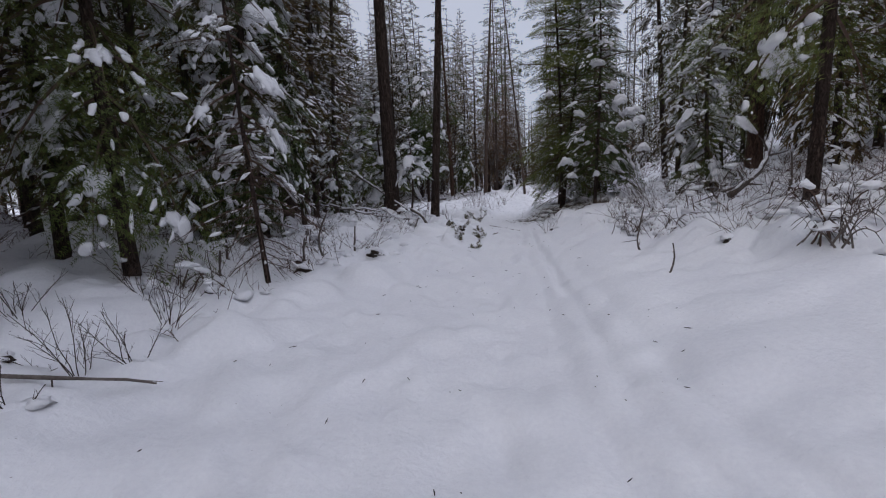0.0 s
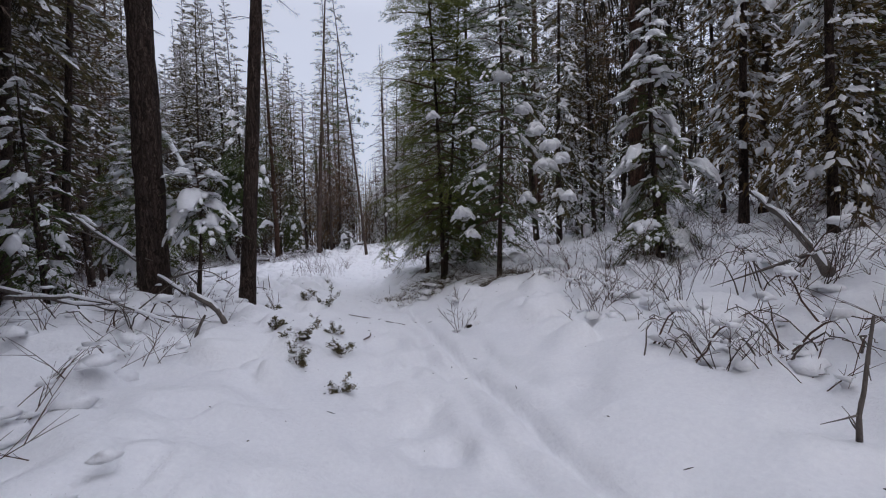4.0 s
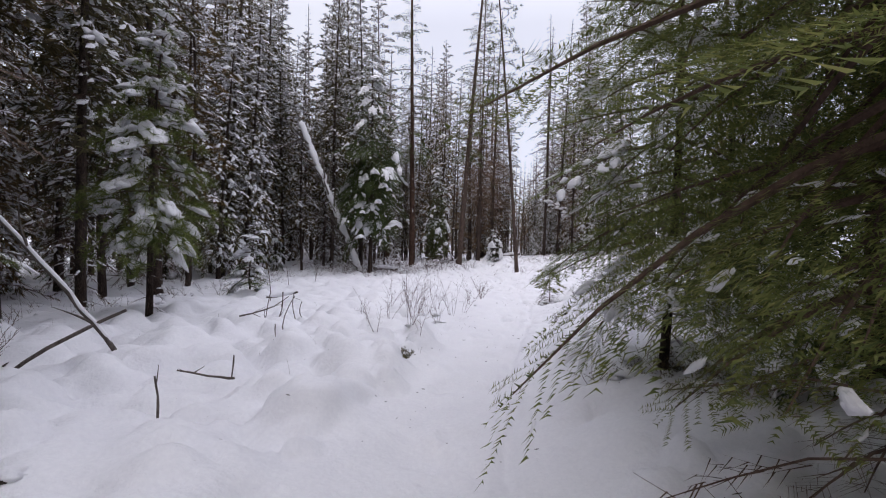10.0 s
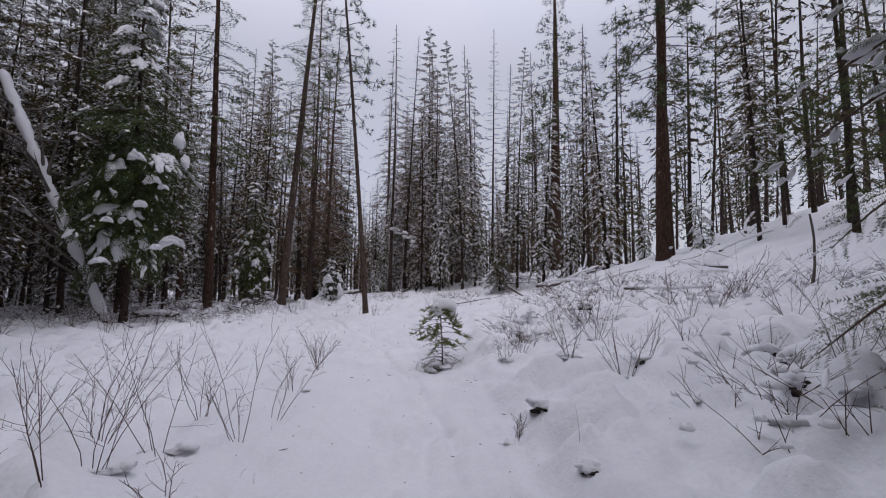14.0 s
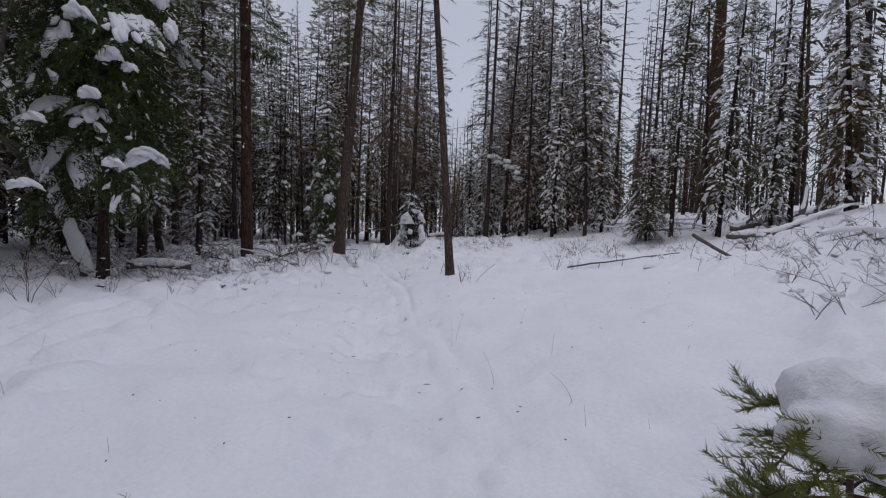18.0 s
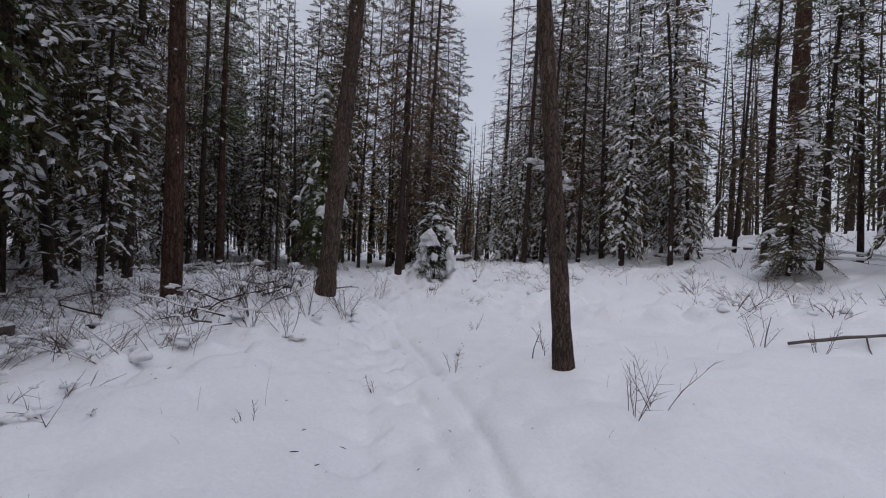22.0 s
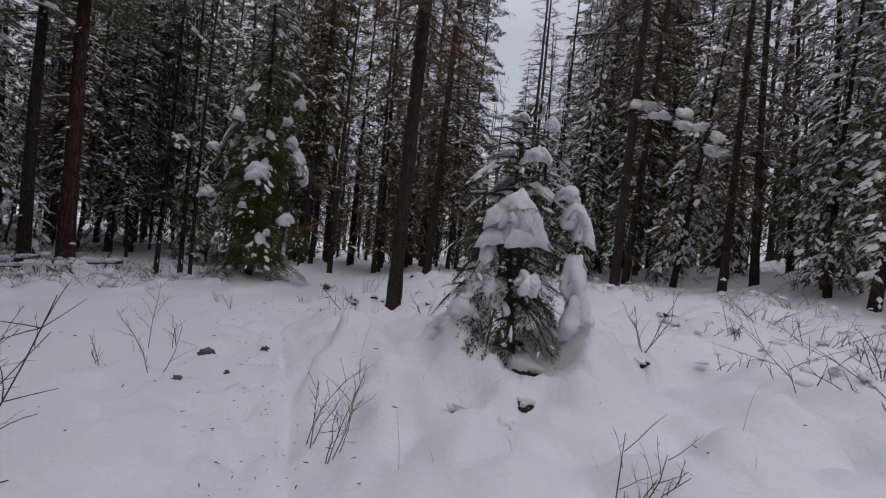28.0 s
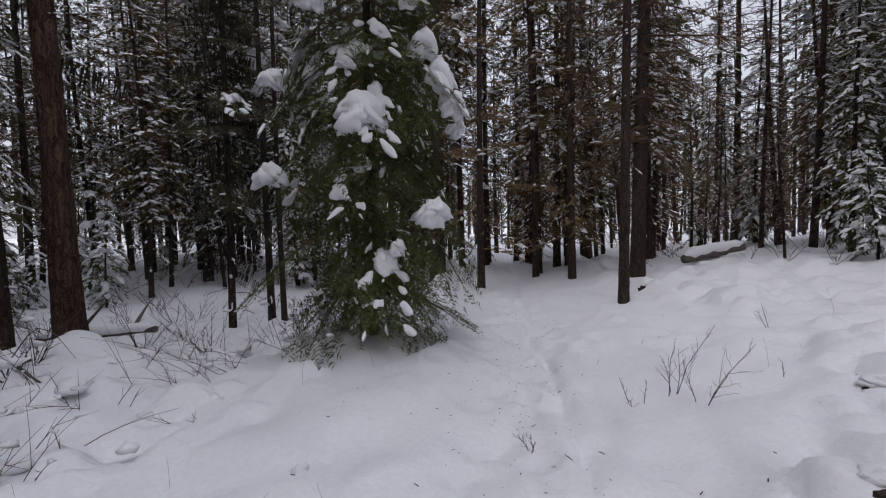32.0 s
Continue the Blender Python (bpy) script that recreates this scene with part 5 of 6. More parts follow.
def sprig(x, y, size, leaves, label, seed):
    """A small evergreen plant pushing through the snow: bent stems with clusters of small hanging leaves and a little snow."""
    r = np.random.RandomState(seed)
    ob = thing("evergreen_sprig", x, y, gz(x, y) - 0.02, label, "plant", "small evergreen plants")
    for k in range(6 + r.randint(4)):
        d = np.array([r.randn() * 0.8, r.randn() * 0.8, 0.8])
        d /= np.linalg.norm(d)
        t = np.linspace(0, 1, 6)[:, None]
        L = size * (0.45 + 0.7 * r.rand())
        P = d * L * t + r.randn(3) * 0.16 * L * t ** 2 + r.randn(6, 3) * 0.02 * L
        st = part("stem", build("stem", *tube(P, np.linspace(0.0045, 0.0015, 6), 4), TWIG, True), ob)
        n = leaves
        q = (0.35 + 0.65 * np.sqrt(r.rand(n))) * 4.999
        i = q.astype(int)
        o = P[i] + (P[i + 1] - P[i]) * (q - i)[:, None] + r.randn(n, 3) * 0.020 * (0.5 + size)
        v = r.randn(n, 3) * np.array([0.8, 0.8, 0.5]) + d * 0.5 - np.array([0, 0, 0.25])
        v /= np.linalg.norm(v, axis=1)[:, None]
        w = np.cross(v, r.randn(n, 3))
        w /= np.linalg.norm(w, axis=1)[:, None]
        ln = (0.016 + 0.020 * r.rand(n, 1)) * (0.6 + size)
        V = np.stack([o, o + v * ln * 0.5 + w * ln * 0.26, o + v * ln, o + v * ln * 0.5 - w * ln * 0.26], 1).reshape(-1, 3)
        tagged(part("leaves", build("leaves", V, np.arange(n * 4).reshape(-1, 4), LEAF), st), kind="stuff")
        if k % 3 == 0:
            V, F = blob(r, P[3] + np.array([0, 0, 0.01]), (0.03 + 0.03 * r.rand(), 0.03, 0.02), 7, 10, 0.7, 0.6)
            part("snow_clump", build("snow_clump", V, F, SNOW_LOAD, True), ob)
    return ob


def branch_wood(name, p0, p1, r0, r1, label, seed, mat=DEAD_WOOD, snow=0.0, twigs=0, bend=0.06, category="dead branch", sides=9):
    """A fallen or leaning stick, pole or log; snow lies along its upper side."""
    r = np.random.RandomState(seed)
    p0, p1 = np.array(p0, float), np.array(p1, float)
    length = np.linalg.norm(p1 - p0)
    ob = thing(name, *p0, label, category)
    n = max(6, int(length / 0.2))
    t = np.linspace(0, 1, n)[:, None]
    w = r.randn(3) * bend * length * np.array([1, 1, 0.4])
    P = (p1 - p0) * t + w * np.sin(t * 3.1) + r.randn(n, 3) * 0.012 * length / n ** 0.5
    rad = r0 + (r1 - r0) * t[:, 0]
    V, F = tube(P, rad * (1 + 0.1 * r.randn(n)), sides)
    cap = np.array([[0, k + 1, k, k] for k in range(1, sides - 1)])
    tri = np.concatenate([F[:, [0, 1, 2]], F[:, [0, 2, 3]], cap[:, :3], cap[:, :3] * [1, 1, 1] + (n - 1) * sides])
    part("wood", build("wood", V, tri, mat, True), ob)
    for _ in range(twigs):
        q = 0.15 + 0.8 * r.rand()
        o = P[int(q * (n - 1))]
        d = (p1 - p0) / length * 0.5 + r.randn(3) * 0.6
        d /= np.linalg.norm(d)
        u = np.linspace(0, 1, 5)[:, None]
        L = length * (0.12 + 0.25 * r.rand())
        Q = o + d * L * u + r.randn(3) * 0.15 * L * u ** 2
        part("twig", build("twig", *tube(Q, np.linspace(max(r1, 0.004) * 0.9, 0.002, 5), 4), mat, True), ob)
    if snow:
        lift = P + np.array([0, 0, 1.0]) * rad[:, None] * 0.75
        k = snow * (0.7 + 0.6 * vnoise(np.linspace(0, length * 3, n) + seed, np.zeros(n) + 0.5))
        k[0], k[-1] = 0.3 * snow, 0.2 * snow
        V, F = tube(lift, k, 8)
        part("snow_strip", build("snow_strip", V, F, SNOW_LOAD, True), ob)
    return ob


def lump_thing(name, x, y, size, mat, label, category, seed, sink=0.5, tall=0.8, group=""):
    """Stone, or a dark lump half sunk in the snow under a pillow of it, for rotten wood or for the shade in a hollow.
    """
    r = np.random.RandomState(seed)
    rotten = "stump" in name
    size = size * (0.42 if rotten else 0.66)
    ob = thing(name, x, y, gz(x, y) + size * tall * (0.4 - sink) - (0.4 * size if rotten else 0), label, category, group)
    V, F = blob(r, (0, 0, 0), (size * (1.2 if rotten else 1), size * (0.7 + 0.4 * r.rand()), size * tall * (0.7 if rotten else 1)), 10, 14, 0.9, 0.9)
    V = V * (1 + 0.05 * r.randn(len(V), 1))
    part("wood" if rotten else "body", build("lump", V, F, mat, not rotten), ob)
    if rotten:
        for q in range(3):
            w = size * (1.35 - 0.35 * q) * (0.85 + 0.3 * r.rand())
            o = (size * (r.rand() - 0.5) * (0.4 + q), size * (0.3 + 0.3 * r.rand()), size * tall * (0.75 - 0.2 * q))
            V, F = blob(r, o, (w * 1.1, w * 0.9, w * 0.6), 12, 18, 0.45, 0.7)
            part("snow_cap", build("snow_cap", V, F, SNOW_LOAD, True), ob)
    return ob


def stub(x, y, h, r0, label, seed, lean=(0.1, 0)):
    """Broken upright stick or small snag."""
    z = gz(x, y)
    return branch_wood("snag", (x, y, z - 0.1), (x + lean[0] * h, y + lean[1] * h, z + h), r0, r0 * 0.6, label, seed, DEAD_WOOD, twigs=1, bend=0.08, category="dead stick")


def on(x, y, dz=0.0):
    return (x, y, gz(x, y) + dz)


# the first stretch
for k, (x, y, h, n) in enumerate(((-2.7, 4.0, 0.75, 8), (-2.75, 3.0, 0.7, 8), (-2.45, 3.2, 0.5, 6), (-3.8, 3.7, 0.7, 7), (-2.5, 2.3, 0.4, 5), (-1.95, 7.6, 0.6, 5), (-3.3, 4.6, 0.8, 7), (3.65, 4.0, 0.8, 9),
                                  (4.0, 8.4, 0.8, 7), (4.9, 7.6, 1.0, 7), (5.8, 7.9, 1.0, 8), (6.5, 10.0, 0.9, 8), (4.5, 4.6, 0.6, 6), (3.2, 7.4, 0.6, 6))):
    shrub(x, y, h, 0.8, n, "bare brown twiggy shrub coming out of the snow", 400 + k, TWIG_DARK, 0.0042, 3, snow=2)
branch_wood("dead_branch", on(2.45, 4.75, -0.05), on(2.56, 4.85, 0.3), 0.011, 0.007, "short grey broken stick standing in the snow", 1, twigs=1)
branch_wood("dead_branch", on(2.9, 6.45, 0.0), (2.95, 6.4, 1.0), 0.016, 0.008, "curled grey dead branch with snow on top", 2, twigs=5, bend=0.22)
branch_wood("fallen_tree", on(5.0, 7.6, 0.1), (7.0, 9.6, 2.0), 0.06, 0.03, "leaning grey dead sapling in the brush", 3, twigs=6, snow=0.03)
branch_wood("fallen_tree", on(-3.4, 12.6, 0.5), on(-0.9, 11.3, 0.12), 0.03, 0.012, "thin fallen pole lying over the brush", 4, twigs=6, snow=0.022)
branch_wood("fallen_tree", on(-2.9, 12.0, 0.25), on(-1.0, 10.8, 0.1), 0.025, 0.01, "thin fallen pole lying over the brush", 5, twigs=6, snow=0.02)
branch_wood("fallen_tree", on(-2.9, 14.2, 1.6), on(-1.0, 12.0, 0.2), 0.035, 0.02, "thin leaning dead pole with snow", 6, twigs=5, snow=0.022)
branch_wood("dead_branch", on(-3.6, 2.4, 0.3), on(-2.1, 2.9, 0.05), 0.02, 0.008, "grey stick poking over the snow edge", 7, twigs=3)
branch_wood("dead_branch", on(-2.6, 1.3, 0.1), on(-1.9, 1.6, 0.02), 0.022, 0.010, "grey stick poking over the snow edge", 8, twigs=1)
for k, (x, y, h) in enumerate(((-3.05, 5.7, 0.45), (-2.3, 6.9, 0.4), (-1.7, 7.9, 0.5), (5.7, 7.3, 0.7), (-3.4, 6.6, 0.35), (-2.0, 7.1, 0.75))):
    stub(x, y, h, 0.022, "grey broken stick standing in the snow", 30 + k)
for k, (x, y, s) in enumerate(((-1.96, 7.15, 0.2), (-1.7, 7.6, 0.2), (-1.25, 7.45, 0.2), (-0.95, 7.7, 0.16), (-2.2, 6.4, 0.16), (-2.4, 6.9, 0.18), (-2.9, 5.1, 0.14), (-2.4, 3.15, 0.10), (3.5, 5.3, 0.14), (3.9, 3.7, 0.2), (-1.5, 8.2, 0.12), (4.3, 3.3, 0.22), (-3.2, 2.9, 0.13))):
    lump_thing("rotten_stump", x, y, s, SOIL_OR_HOLLOW, "dark rotten wood showing through the snow", "stump", 50 + k)
for k, (x, y, s) in enumerate(((0.63, 9.35, 0.22), (0.3, 10.0, 0.3), (1.1, 13.65, 0.55), (0.35, 10.45, 0.36), (0.85, 10.45, 0.34), (0.87, 11.3, 0.24), (0.64, 12.0, 0.16), (0.1, 11.0, 0.25), (0.8, 14.6, 0.42), (0.2, 13.6, 0.2), (-0.1, 13.9, 0.2), (1.75, 19.4, 0.25))):
    sprig(x, y, s * 0.75, 95, "small evergreen plant with brownish green leaves in the snow", 70 + k)
for k, (x, y, s) in enumerate(((0.33, 10.55, 0.18), (1.12, 13.75, 0.16), (2.7, 10.6, 0.16), (1.0, 13.5, 0.1), (-0.4, 13.0, 0.18), (-1.2, 12.6, 0.2), (-0.8, 11.6, 0.1), (-0.2, 15.8, 0.12), (-0.8, 16.7, 0.16))):
    lump_thing("rotten_stump", x, y, s, SOIL_OR_HOLLOW, "dark rotten wood showing through the snow", "stump", 90 + k)

# beside the green firs
branch_wood("dead_branch", on(1.3, 12.6, 0.03), on(2.0, 11.7, 0.03), 0.008, 0.004, "thin bare twig lying on the trail", 10, TWIG)
branch_wood("dead_branch", on(1.2, 10.9, 0.02), on(1.35, 11.2, 0.06), 0.010, 0.006, "short dark stick in the snow", 11, TWIG)
branch_wood("dead_branch", on(-0.9, 11.7, 0.42), on(-0.5, 11.5, 0.0), 0.035, 0.045, "crooked grey dead branch with snow", 12, snow=0.03, bend=0.3)
branch_wood("dead_branch", on(-0.75, 10.8, -0.02), on(-0.65, 10.9, 0.2), 0.02, 0.015, "short grey stick in the snow", 13)
for k, (x, y, h, n) in enumerate(((2.55, 10.75, 0.5, 6), (3.95, 9.8, 0.45, 4), (3.8, 9.4, 0.4, 5), (3.1, 12.0, 0.35, 4), (6.1, 11.6, 0.9, 8), (6.6, 11.2, 1.0, 9), (5.6, 10.6, 0.8, 7), (5.5, 12.0, 0.9, 7), (0.15, 14.3, 0.4, 5), (-1.8, 14.0, 0.7, 6), (-1.4, 15.0, 0.6, 6), (-2.6, 13.4, 0.8, 7), (7.3, 12.2, 1.0, 7))):
    shrub(x, y, h, 0.8, n, "bare grey-brown shrub in the snow", 430 + k, TWIG, 0.005, 2, snow=1)
for k in range(26):
    a = np.random.RandomState(600 + k)
    x, y = (4.1, 14.9) if k % 2 else (4.6, 13.2)
    x, y = x - 0.3 + a.randn() * 0.55, y - 0.35 + a.randn() * 0.45
    branch_wood("dead_branch", on(x, y, 0.05), on(x + a.randn() * 0.4, y + a.randn() * 0.4, 0.05 + 0.14 * a.rand()), 0.006, 0.002, "dry brown twig litter under a fir", 600 + k, DRY_FERN, twigs=3, bend=0.15)


def tuft(x, y, size, blades, label, seed, mat=DRY_FERN):
    """Flattened dry grass: thin curved blades."""
    r = np.random.RandomState(seed)
    pile = Pile()
    for _ in range(blades):
        a, L = r.rand() * 6.28, size * (0.5 + 0.8 * r.rand())
        t = np.linspace(0, 1, 5)[:, None]
        out = np.array([math.cos(a), math.sin(a), 0])
        o = np.array([r.randn() * 0.3 * size, r.randn() * 0.3 * size, 0.0])
        P = o + out * L * t + np.array([0, 0, 1.0]) * L * (0.35 * r.rand() + 0.08) * np.sin(t * 2.6) + r.randn(3) * 0.1 * L * t ** 2
        pile.add(*tube(P, np.array([0.0022, 0.0025, 0.0022, 0.0016, 0.0006]), 3))
    ob = new("grass_tuft", pile.mesh("grass_tuft", mat))
    ob.matrix_basis = pose(x, y, gz(x, y) - 0.01)
    return tagged(ob, label, "dry grass", kind="stuff")


for k in range(13):
    a = np.random.RandomState(640 + k)
    tuft(4.75 + a.randn() * 0.4, 12.75 + a.randn() * 0.2, 0.24, 60, "flattened tan dry grass under a fir", 640 + k)


def cover(x, y, size, leaves, label, seed):
    """A patch of low leafy ground cover with bare stems, too fine to part."""
    r = np.random.RandomState(seed)
    ob = thing("ground_cover", x, y, gz(x, y) - 0.01, label, "plant")
    pile = Pile()
    for _ in range(14):
        o = np.array([r.randn() * size * 0.5, r.randn() * size * 0.5, -0.02])
        d = np.array([r.randn() * 0.6, r.randn() * 0.6, 0.8]) * size * (0.3 + 0.5 * r.rand())
        t = np.linspace(0, 1, 4)[:, None]
        pile.add(*tube(o + d * t + r.randn(3) * 0.12 * size * t ** 2, np.array([0.004, 0.0035, 0.003, 0.0015]), 3))
    tagged(part("stemwork", pile.mesh("stemwork", TWIG), ob), kind="stuff")
    o = r.randn(leaves, 3) * np.array([0.5, 0.5, 0.12]) * size + np.array([0, 0, 0.22 * size])
    v = r.randn(leaves, 3)
    v /= np.linalg.norm(v, axis=1)[:, None]
    w = np.cross(v, r.randn(leaves, 3))
    w /= np.linalg.norm(w, axis=1)[:, None]
    ln = 0.016 + 0.020 * r.rand(leaves, 1)
    V = np.stack([o, o + v * ln * 0.5 + w * ln * 0.3, o + v * ln, o + v * ln * 0.5 - w * ln * 0.3], 1).reshape(-1, 3)
    tagged(part("leaves", build("leaves", V, np.arange(leaves * 4).reshape(-1, 4), LEAF), ob), kind="stuff")
    for q in range(2):
        s = 0.05 + 0.07 * r.rand()
        V, F = blob(r, (r.randn() * 0.4 * size, r.randn() * 0.4 * size, 0.06), (s, s * 0.8, s * 0.5), 6, 9, 0.5)
        part("snow_clump", build("snow_clump", V, F, SNOW_LOAD, True), ob)


for k in range(46):
    a = np.random.RandomState(660 + k)
    x, y = 3.6 + a.randn() * 0.45, 14.55 + a.randn() * 0.5
    if k > 34:
        x, y = 4.75 + a.randn() * 0.35, 17.9 + a.randn() * 0.35
    cover(x, y, 0.22 + 0.12 * a.rand(), 130, "low brownish evergreen ground cover under a fir", 660 + k)
    if k % 4 == 0:
        lump_thing("rotten_stump", x + 0.1, y - 0.05, 0.09 + 0.06 * a.rand(), SOIL_OR_HOLLOW, "dark clod under snow at the foot of a fir", "stump", 680 + k, 0.3, 0.6)

# left clearing: slash and leaning poles
branch_wood("dead_pole", on(-1.65, 18.7, -0.05), (-3.3, 18.6, 2.2), 0.032, 0.022, "leaning grey dead pole in the clearing", 20, snow=0.025, twigs=3, bend=0.015)
branch_wood("dead_pole", on(-2.0, 18.2, -0.05), (-3.2, 17.4, 0.9), 0.032, 0.024, "leaning grey dead pole in the clearing", 21, snow=0.03, twigs=2, bend=0.02)
branch_wood("dead_pole", on(-2.6, 18.3, 0.0), (-1.7, 18.9, 0.75), 0.025, 0.018, "leaning grey stick propped on a pole", 22)
branch_wood("fallen_branch", on(-1.6, 21.9, 0.1), on(-0.8, 22.4, 0.62), 0.016, 0.008, "bent grey branch rising out of the snow", 23, twigs=4, bend=0.14)
branch_wood("fallen_branch", on(0.0, 18.1, 0.1), on(-0.5, 17.9, 0.25), 0.014, 0.008, "short grey branch in the snow", 24, twigs=2, bend=0.15)
for k, (x, y, h) in enumerate(((-1.4, 22.7, 0.55), (-0.75, 22.8, 0.6), (-0.9, 22.0, 0.5), (-3.5, 30.8, 0.8), (-3.0, 32.8, 0.6), (-2.4, 25.8, 1.0), (-0.45, 21.2, 0.8), (-0.75, 23.3, 0.35), (-0.1, 18.2, 0.25), (0.1, 16.6, 0.3), (-1.7, 24.5, 0.4), (-0.2, 20.0, 0.3))):
    stub(x, y, h, 0.011, "grey broken stick standing in the snow", 110 + k, lean=(0.15 * (-1) ** k, 0.1))
branch_wood("fallen_branch", on(-2.3, 25.2, 0.15), on(-1.5, 25.3, 0.16), 0.035, 0.03, "short grey log end above the snow", 25, snow=0.06)
branch_wood("leaning_dead_tree", (-1.9, 38.8, -0.2), (-6.0, 40.2, 9.0), 0.14, 0.08, "leaning dead trunk plastered with snow", 26, snow=0.17, twigs=26, bend=0.012, category="dead tree")
branch_wood("fallen_log", on(-1.2, 39.0, 0.15), on(0.2, 39.3, 0.15), 0.10, 0.08, "dark fallen log under snow", 27, snow=0.11, category="log")

# tall red-brown twigs beside the trail in the clearing
for k, (x, y, h, n) in enumerate(((1.75, 21.4, 1.0, 11), (1.95, 20.6, 0.9, 5), (1.2, 20.9, 0.7, 7), (1.8, 23.8, 1.0, 10), (1.6, 24.6, 1.1, 11), (2.3, 25.3, 1.1, 12), (2.1, 24.3, 0.9, 8), (2.7, 24.5, 1.0, 10), (3.0, 25.0, 0.9, 6), (3.3, 26.0, 0.9, 7), (1.0, 24.9, 0.8, 6), (1.7, 23.3, 0.8, 7), (2.3, 23.2, 0.7, 6), (0.5, 23.6, 0.6, 5), (1.3, 22.4, 0.8, 8))):
    shrub(x, y, h, 0.55, max(3, int(n * 0.55)), "tall upright reddish bare twigs beside the trail", 460 + k, TWIG_RED, 0.0038, 3, snow=3 if k % 3 == 0 else 0)
for k, (x, y, h, n) in enumerate(((6.5, 24.4, 0.7, 6), (6.6, 23.6, 0.8, 7), (7.2, 23.9, 0.6, 5), (7.2, 26.7, 0.6, 6), (6.4, 25.8, 0.5, 5), (5.0, 23.4, 0.35, 5), (4.4, 21.9, 0.3, 4), (8.2, 24.0, 0.6, 6), (8.1, 23.0, 0.6, 7), (8.0, 22.2, 0.8, 7), (6.3, 21.8, 0.4, 4), (9.2, 24.8, 0.7, 6), (9.8, 23.6, 0.8, 7), (10.5, 25.2, 0.7, 7), (8.8, 27.0, 0.5, 5), (7.95, 25.5, 0.9, 7), (6.75, 25.9, 0.4, 4), (7.4, 25.7, 0.4, 4), (3.8, 27.2, 0.75, 8), (3.85, 27.9, 0.6, 6))):
    shrub(x, y, h, 0.7, n, "bare twiggy shrub with snow on the bank", 480 + k, TWIG_RED if k % 2 else TWIG, 0.004, 3, snow=2)
stub(12.5, 24.7, 1.5, 0.03, "thin grey dead stem on the bank", 130, (0.1, 0))
for k, (x, y, s) in enumerate(((4.95, 22.3, 0.17), (7.1, 23.8, 0.2), (8.2, 23.1, 0.28), (7.6, 22.4, 0.2), (10.8, 28.9, 0.3), (11.4, 35.45, 0.26), (13.4, 28.7, 0.2), (6.25, 27.4, 0.16), (9.0, 26.0, 0.2), (6.1, 27.4, 0.14), (5.48, 23.6, 0.18), (6.98, 22.1, 0.18), (7.95, 22.9, 0.36), (9.5, 27.4, 0.25), (6.6, 24.6, 0.16))):
    lump_thing("rotten_stump", x, y, s, SOIL_OR_HOLLOW, "dark rotten stump showing through the snow", "stump", 140 + k)
for k in range(5):
    a = np.random.RandomState(740 + k)
    cover(6.06 + a.randn() * 0.16, 27.38 + a.randn() * 0.12, 0.2, 70, "low brownish ground cover at the foot of a sapling", 740 + k)
cap_rng = np.random.RandomState(77)
cap = Pile()
cap.add(*blob(cap_rng, (0, 0, 0), (0.24, 0.22, 0.17), 12, 18, 0.35, 0.85))
cap.add(*blob(cap_rng, (0.13, -0.05, -0.06), (0.15, 0.14, 0.12), 10, 14, 0.3, 0.9))
snow_cap = new("snow_cap", cap.mesh("snow_cap", SNOW_LOAD, True))
snow_cap.matrix_basis = pose(6.02, 27.45, gz(6.06, 27.45) + 1.13)
tagged(snow_cap, "round white cap of snow sitting on a pine sapling", "snow")

# the wide clearing and its edge
for k, (x, y, h) in enumerate(((6.75, 37.5, 0.3), (9.95, 37.4, 0.4), (11.2, 36.5, 0.4), (11.8, 34.7, 0.5), (12.1, 34.3, 0.45))):
    stub(x, y, h, 0.008, "thin grey stick in the snow", 160 + k, (0.3, 0.1))
branch_wood("fallen_branch", on(10.2, 37.3, 0.05), on(12.9, 36.4, 0.12), 0.022, 0.012, "long bent grey branch lying on the snow", 31, twigs=3, bend=0.08)
branch_wood("fallen_branch", on(12.2, 35.2, 0.5), on(12.8, 34.7, 0.0), 0.045, 0.035, "grey broken branch sticking out of the snow", 32)
branch_wood("fallen_log", on(15.5, 37.6, 0.3), on(19.5, 38.6, 0.3), 0.10, 0.07, "grey fallen log with snow on top", 33, snow=0.09, twigs=4, category="log")
branch_wood("fallen_log", on(19.2, 38.5, 0.2), on(19.8, 38.9, 1.4), 0.10, 0.06, "broken upright end of a fallen log", 34, snow=0.06, category="log")
branch_wood("fallen_log", on(18.5, 40.5, 0.25), on(24.0, 41.5, 0.3), 0.12, 0.08, "grey fallen log with snow on top", 35, snow=0.1, twigs=6, category="log")
branch_wood("leaning_dead_tree", on(19.5, 50.0, 0.0), (22.5, 51.2, 4.8), 0.09, 0.05, "leaning dead trunk caught in the trees", 36, snow=0.05, category="dead tree")
branch_wood("fallen_log", on(10.2, 61.0, 0.25), on(12.2, 61.6, 0.3), 0.14, 0.12, "dark fallen log under thick snow", 37, snow=0.17, category="log")
branch_wood("fallen_log", on(20.0, 64.5, 0.5), on(26.5, 66.0, 0.5), 0.14, 0.12, "long fallen log with snow on top", 38, snow=0.16, category="log")
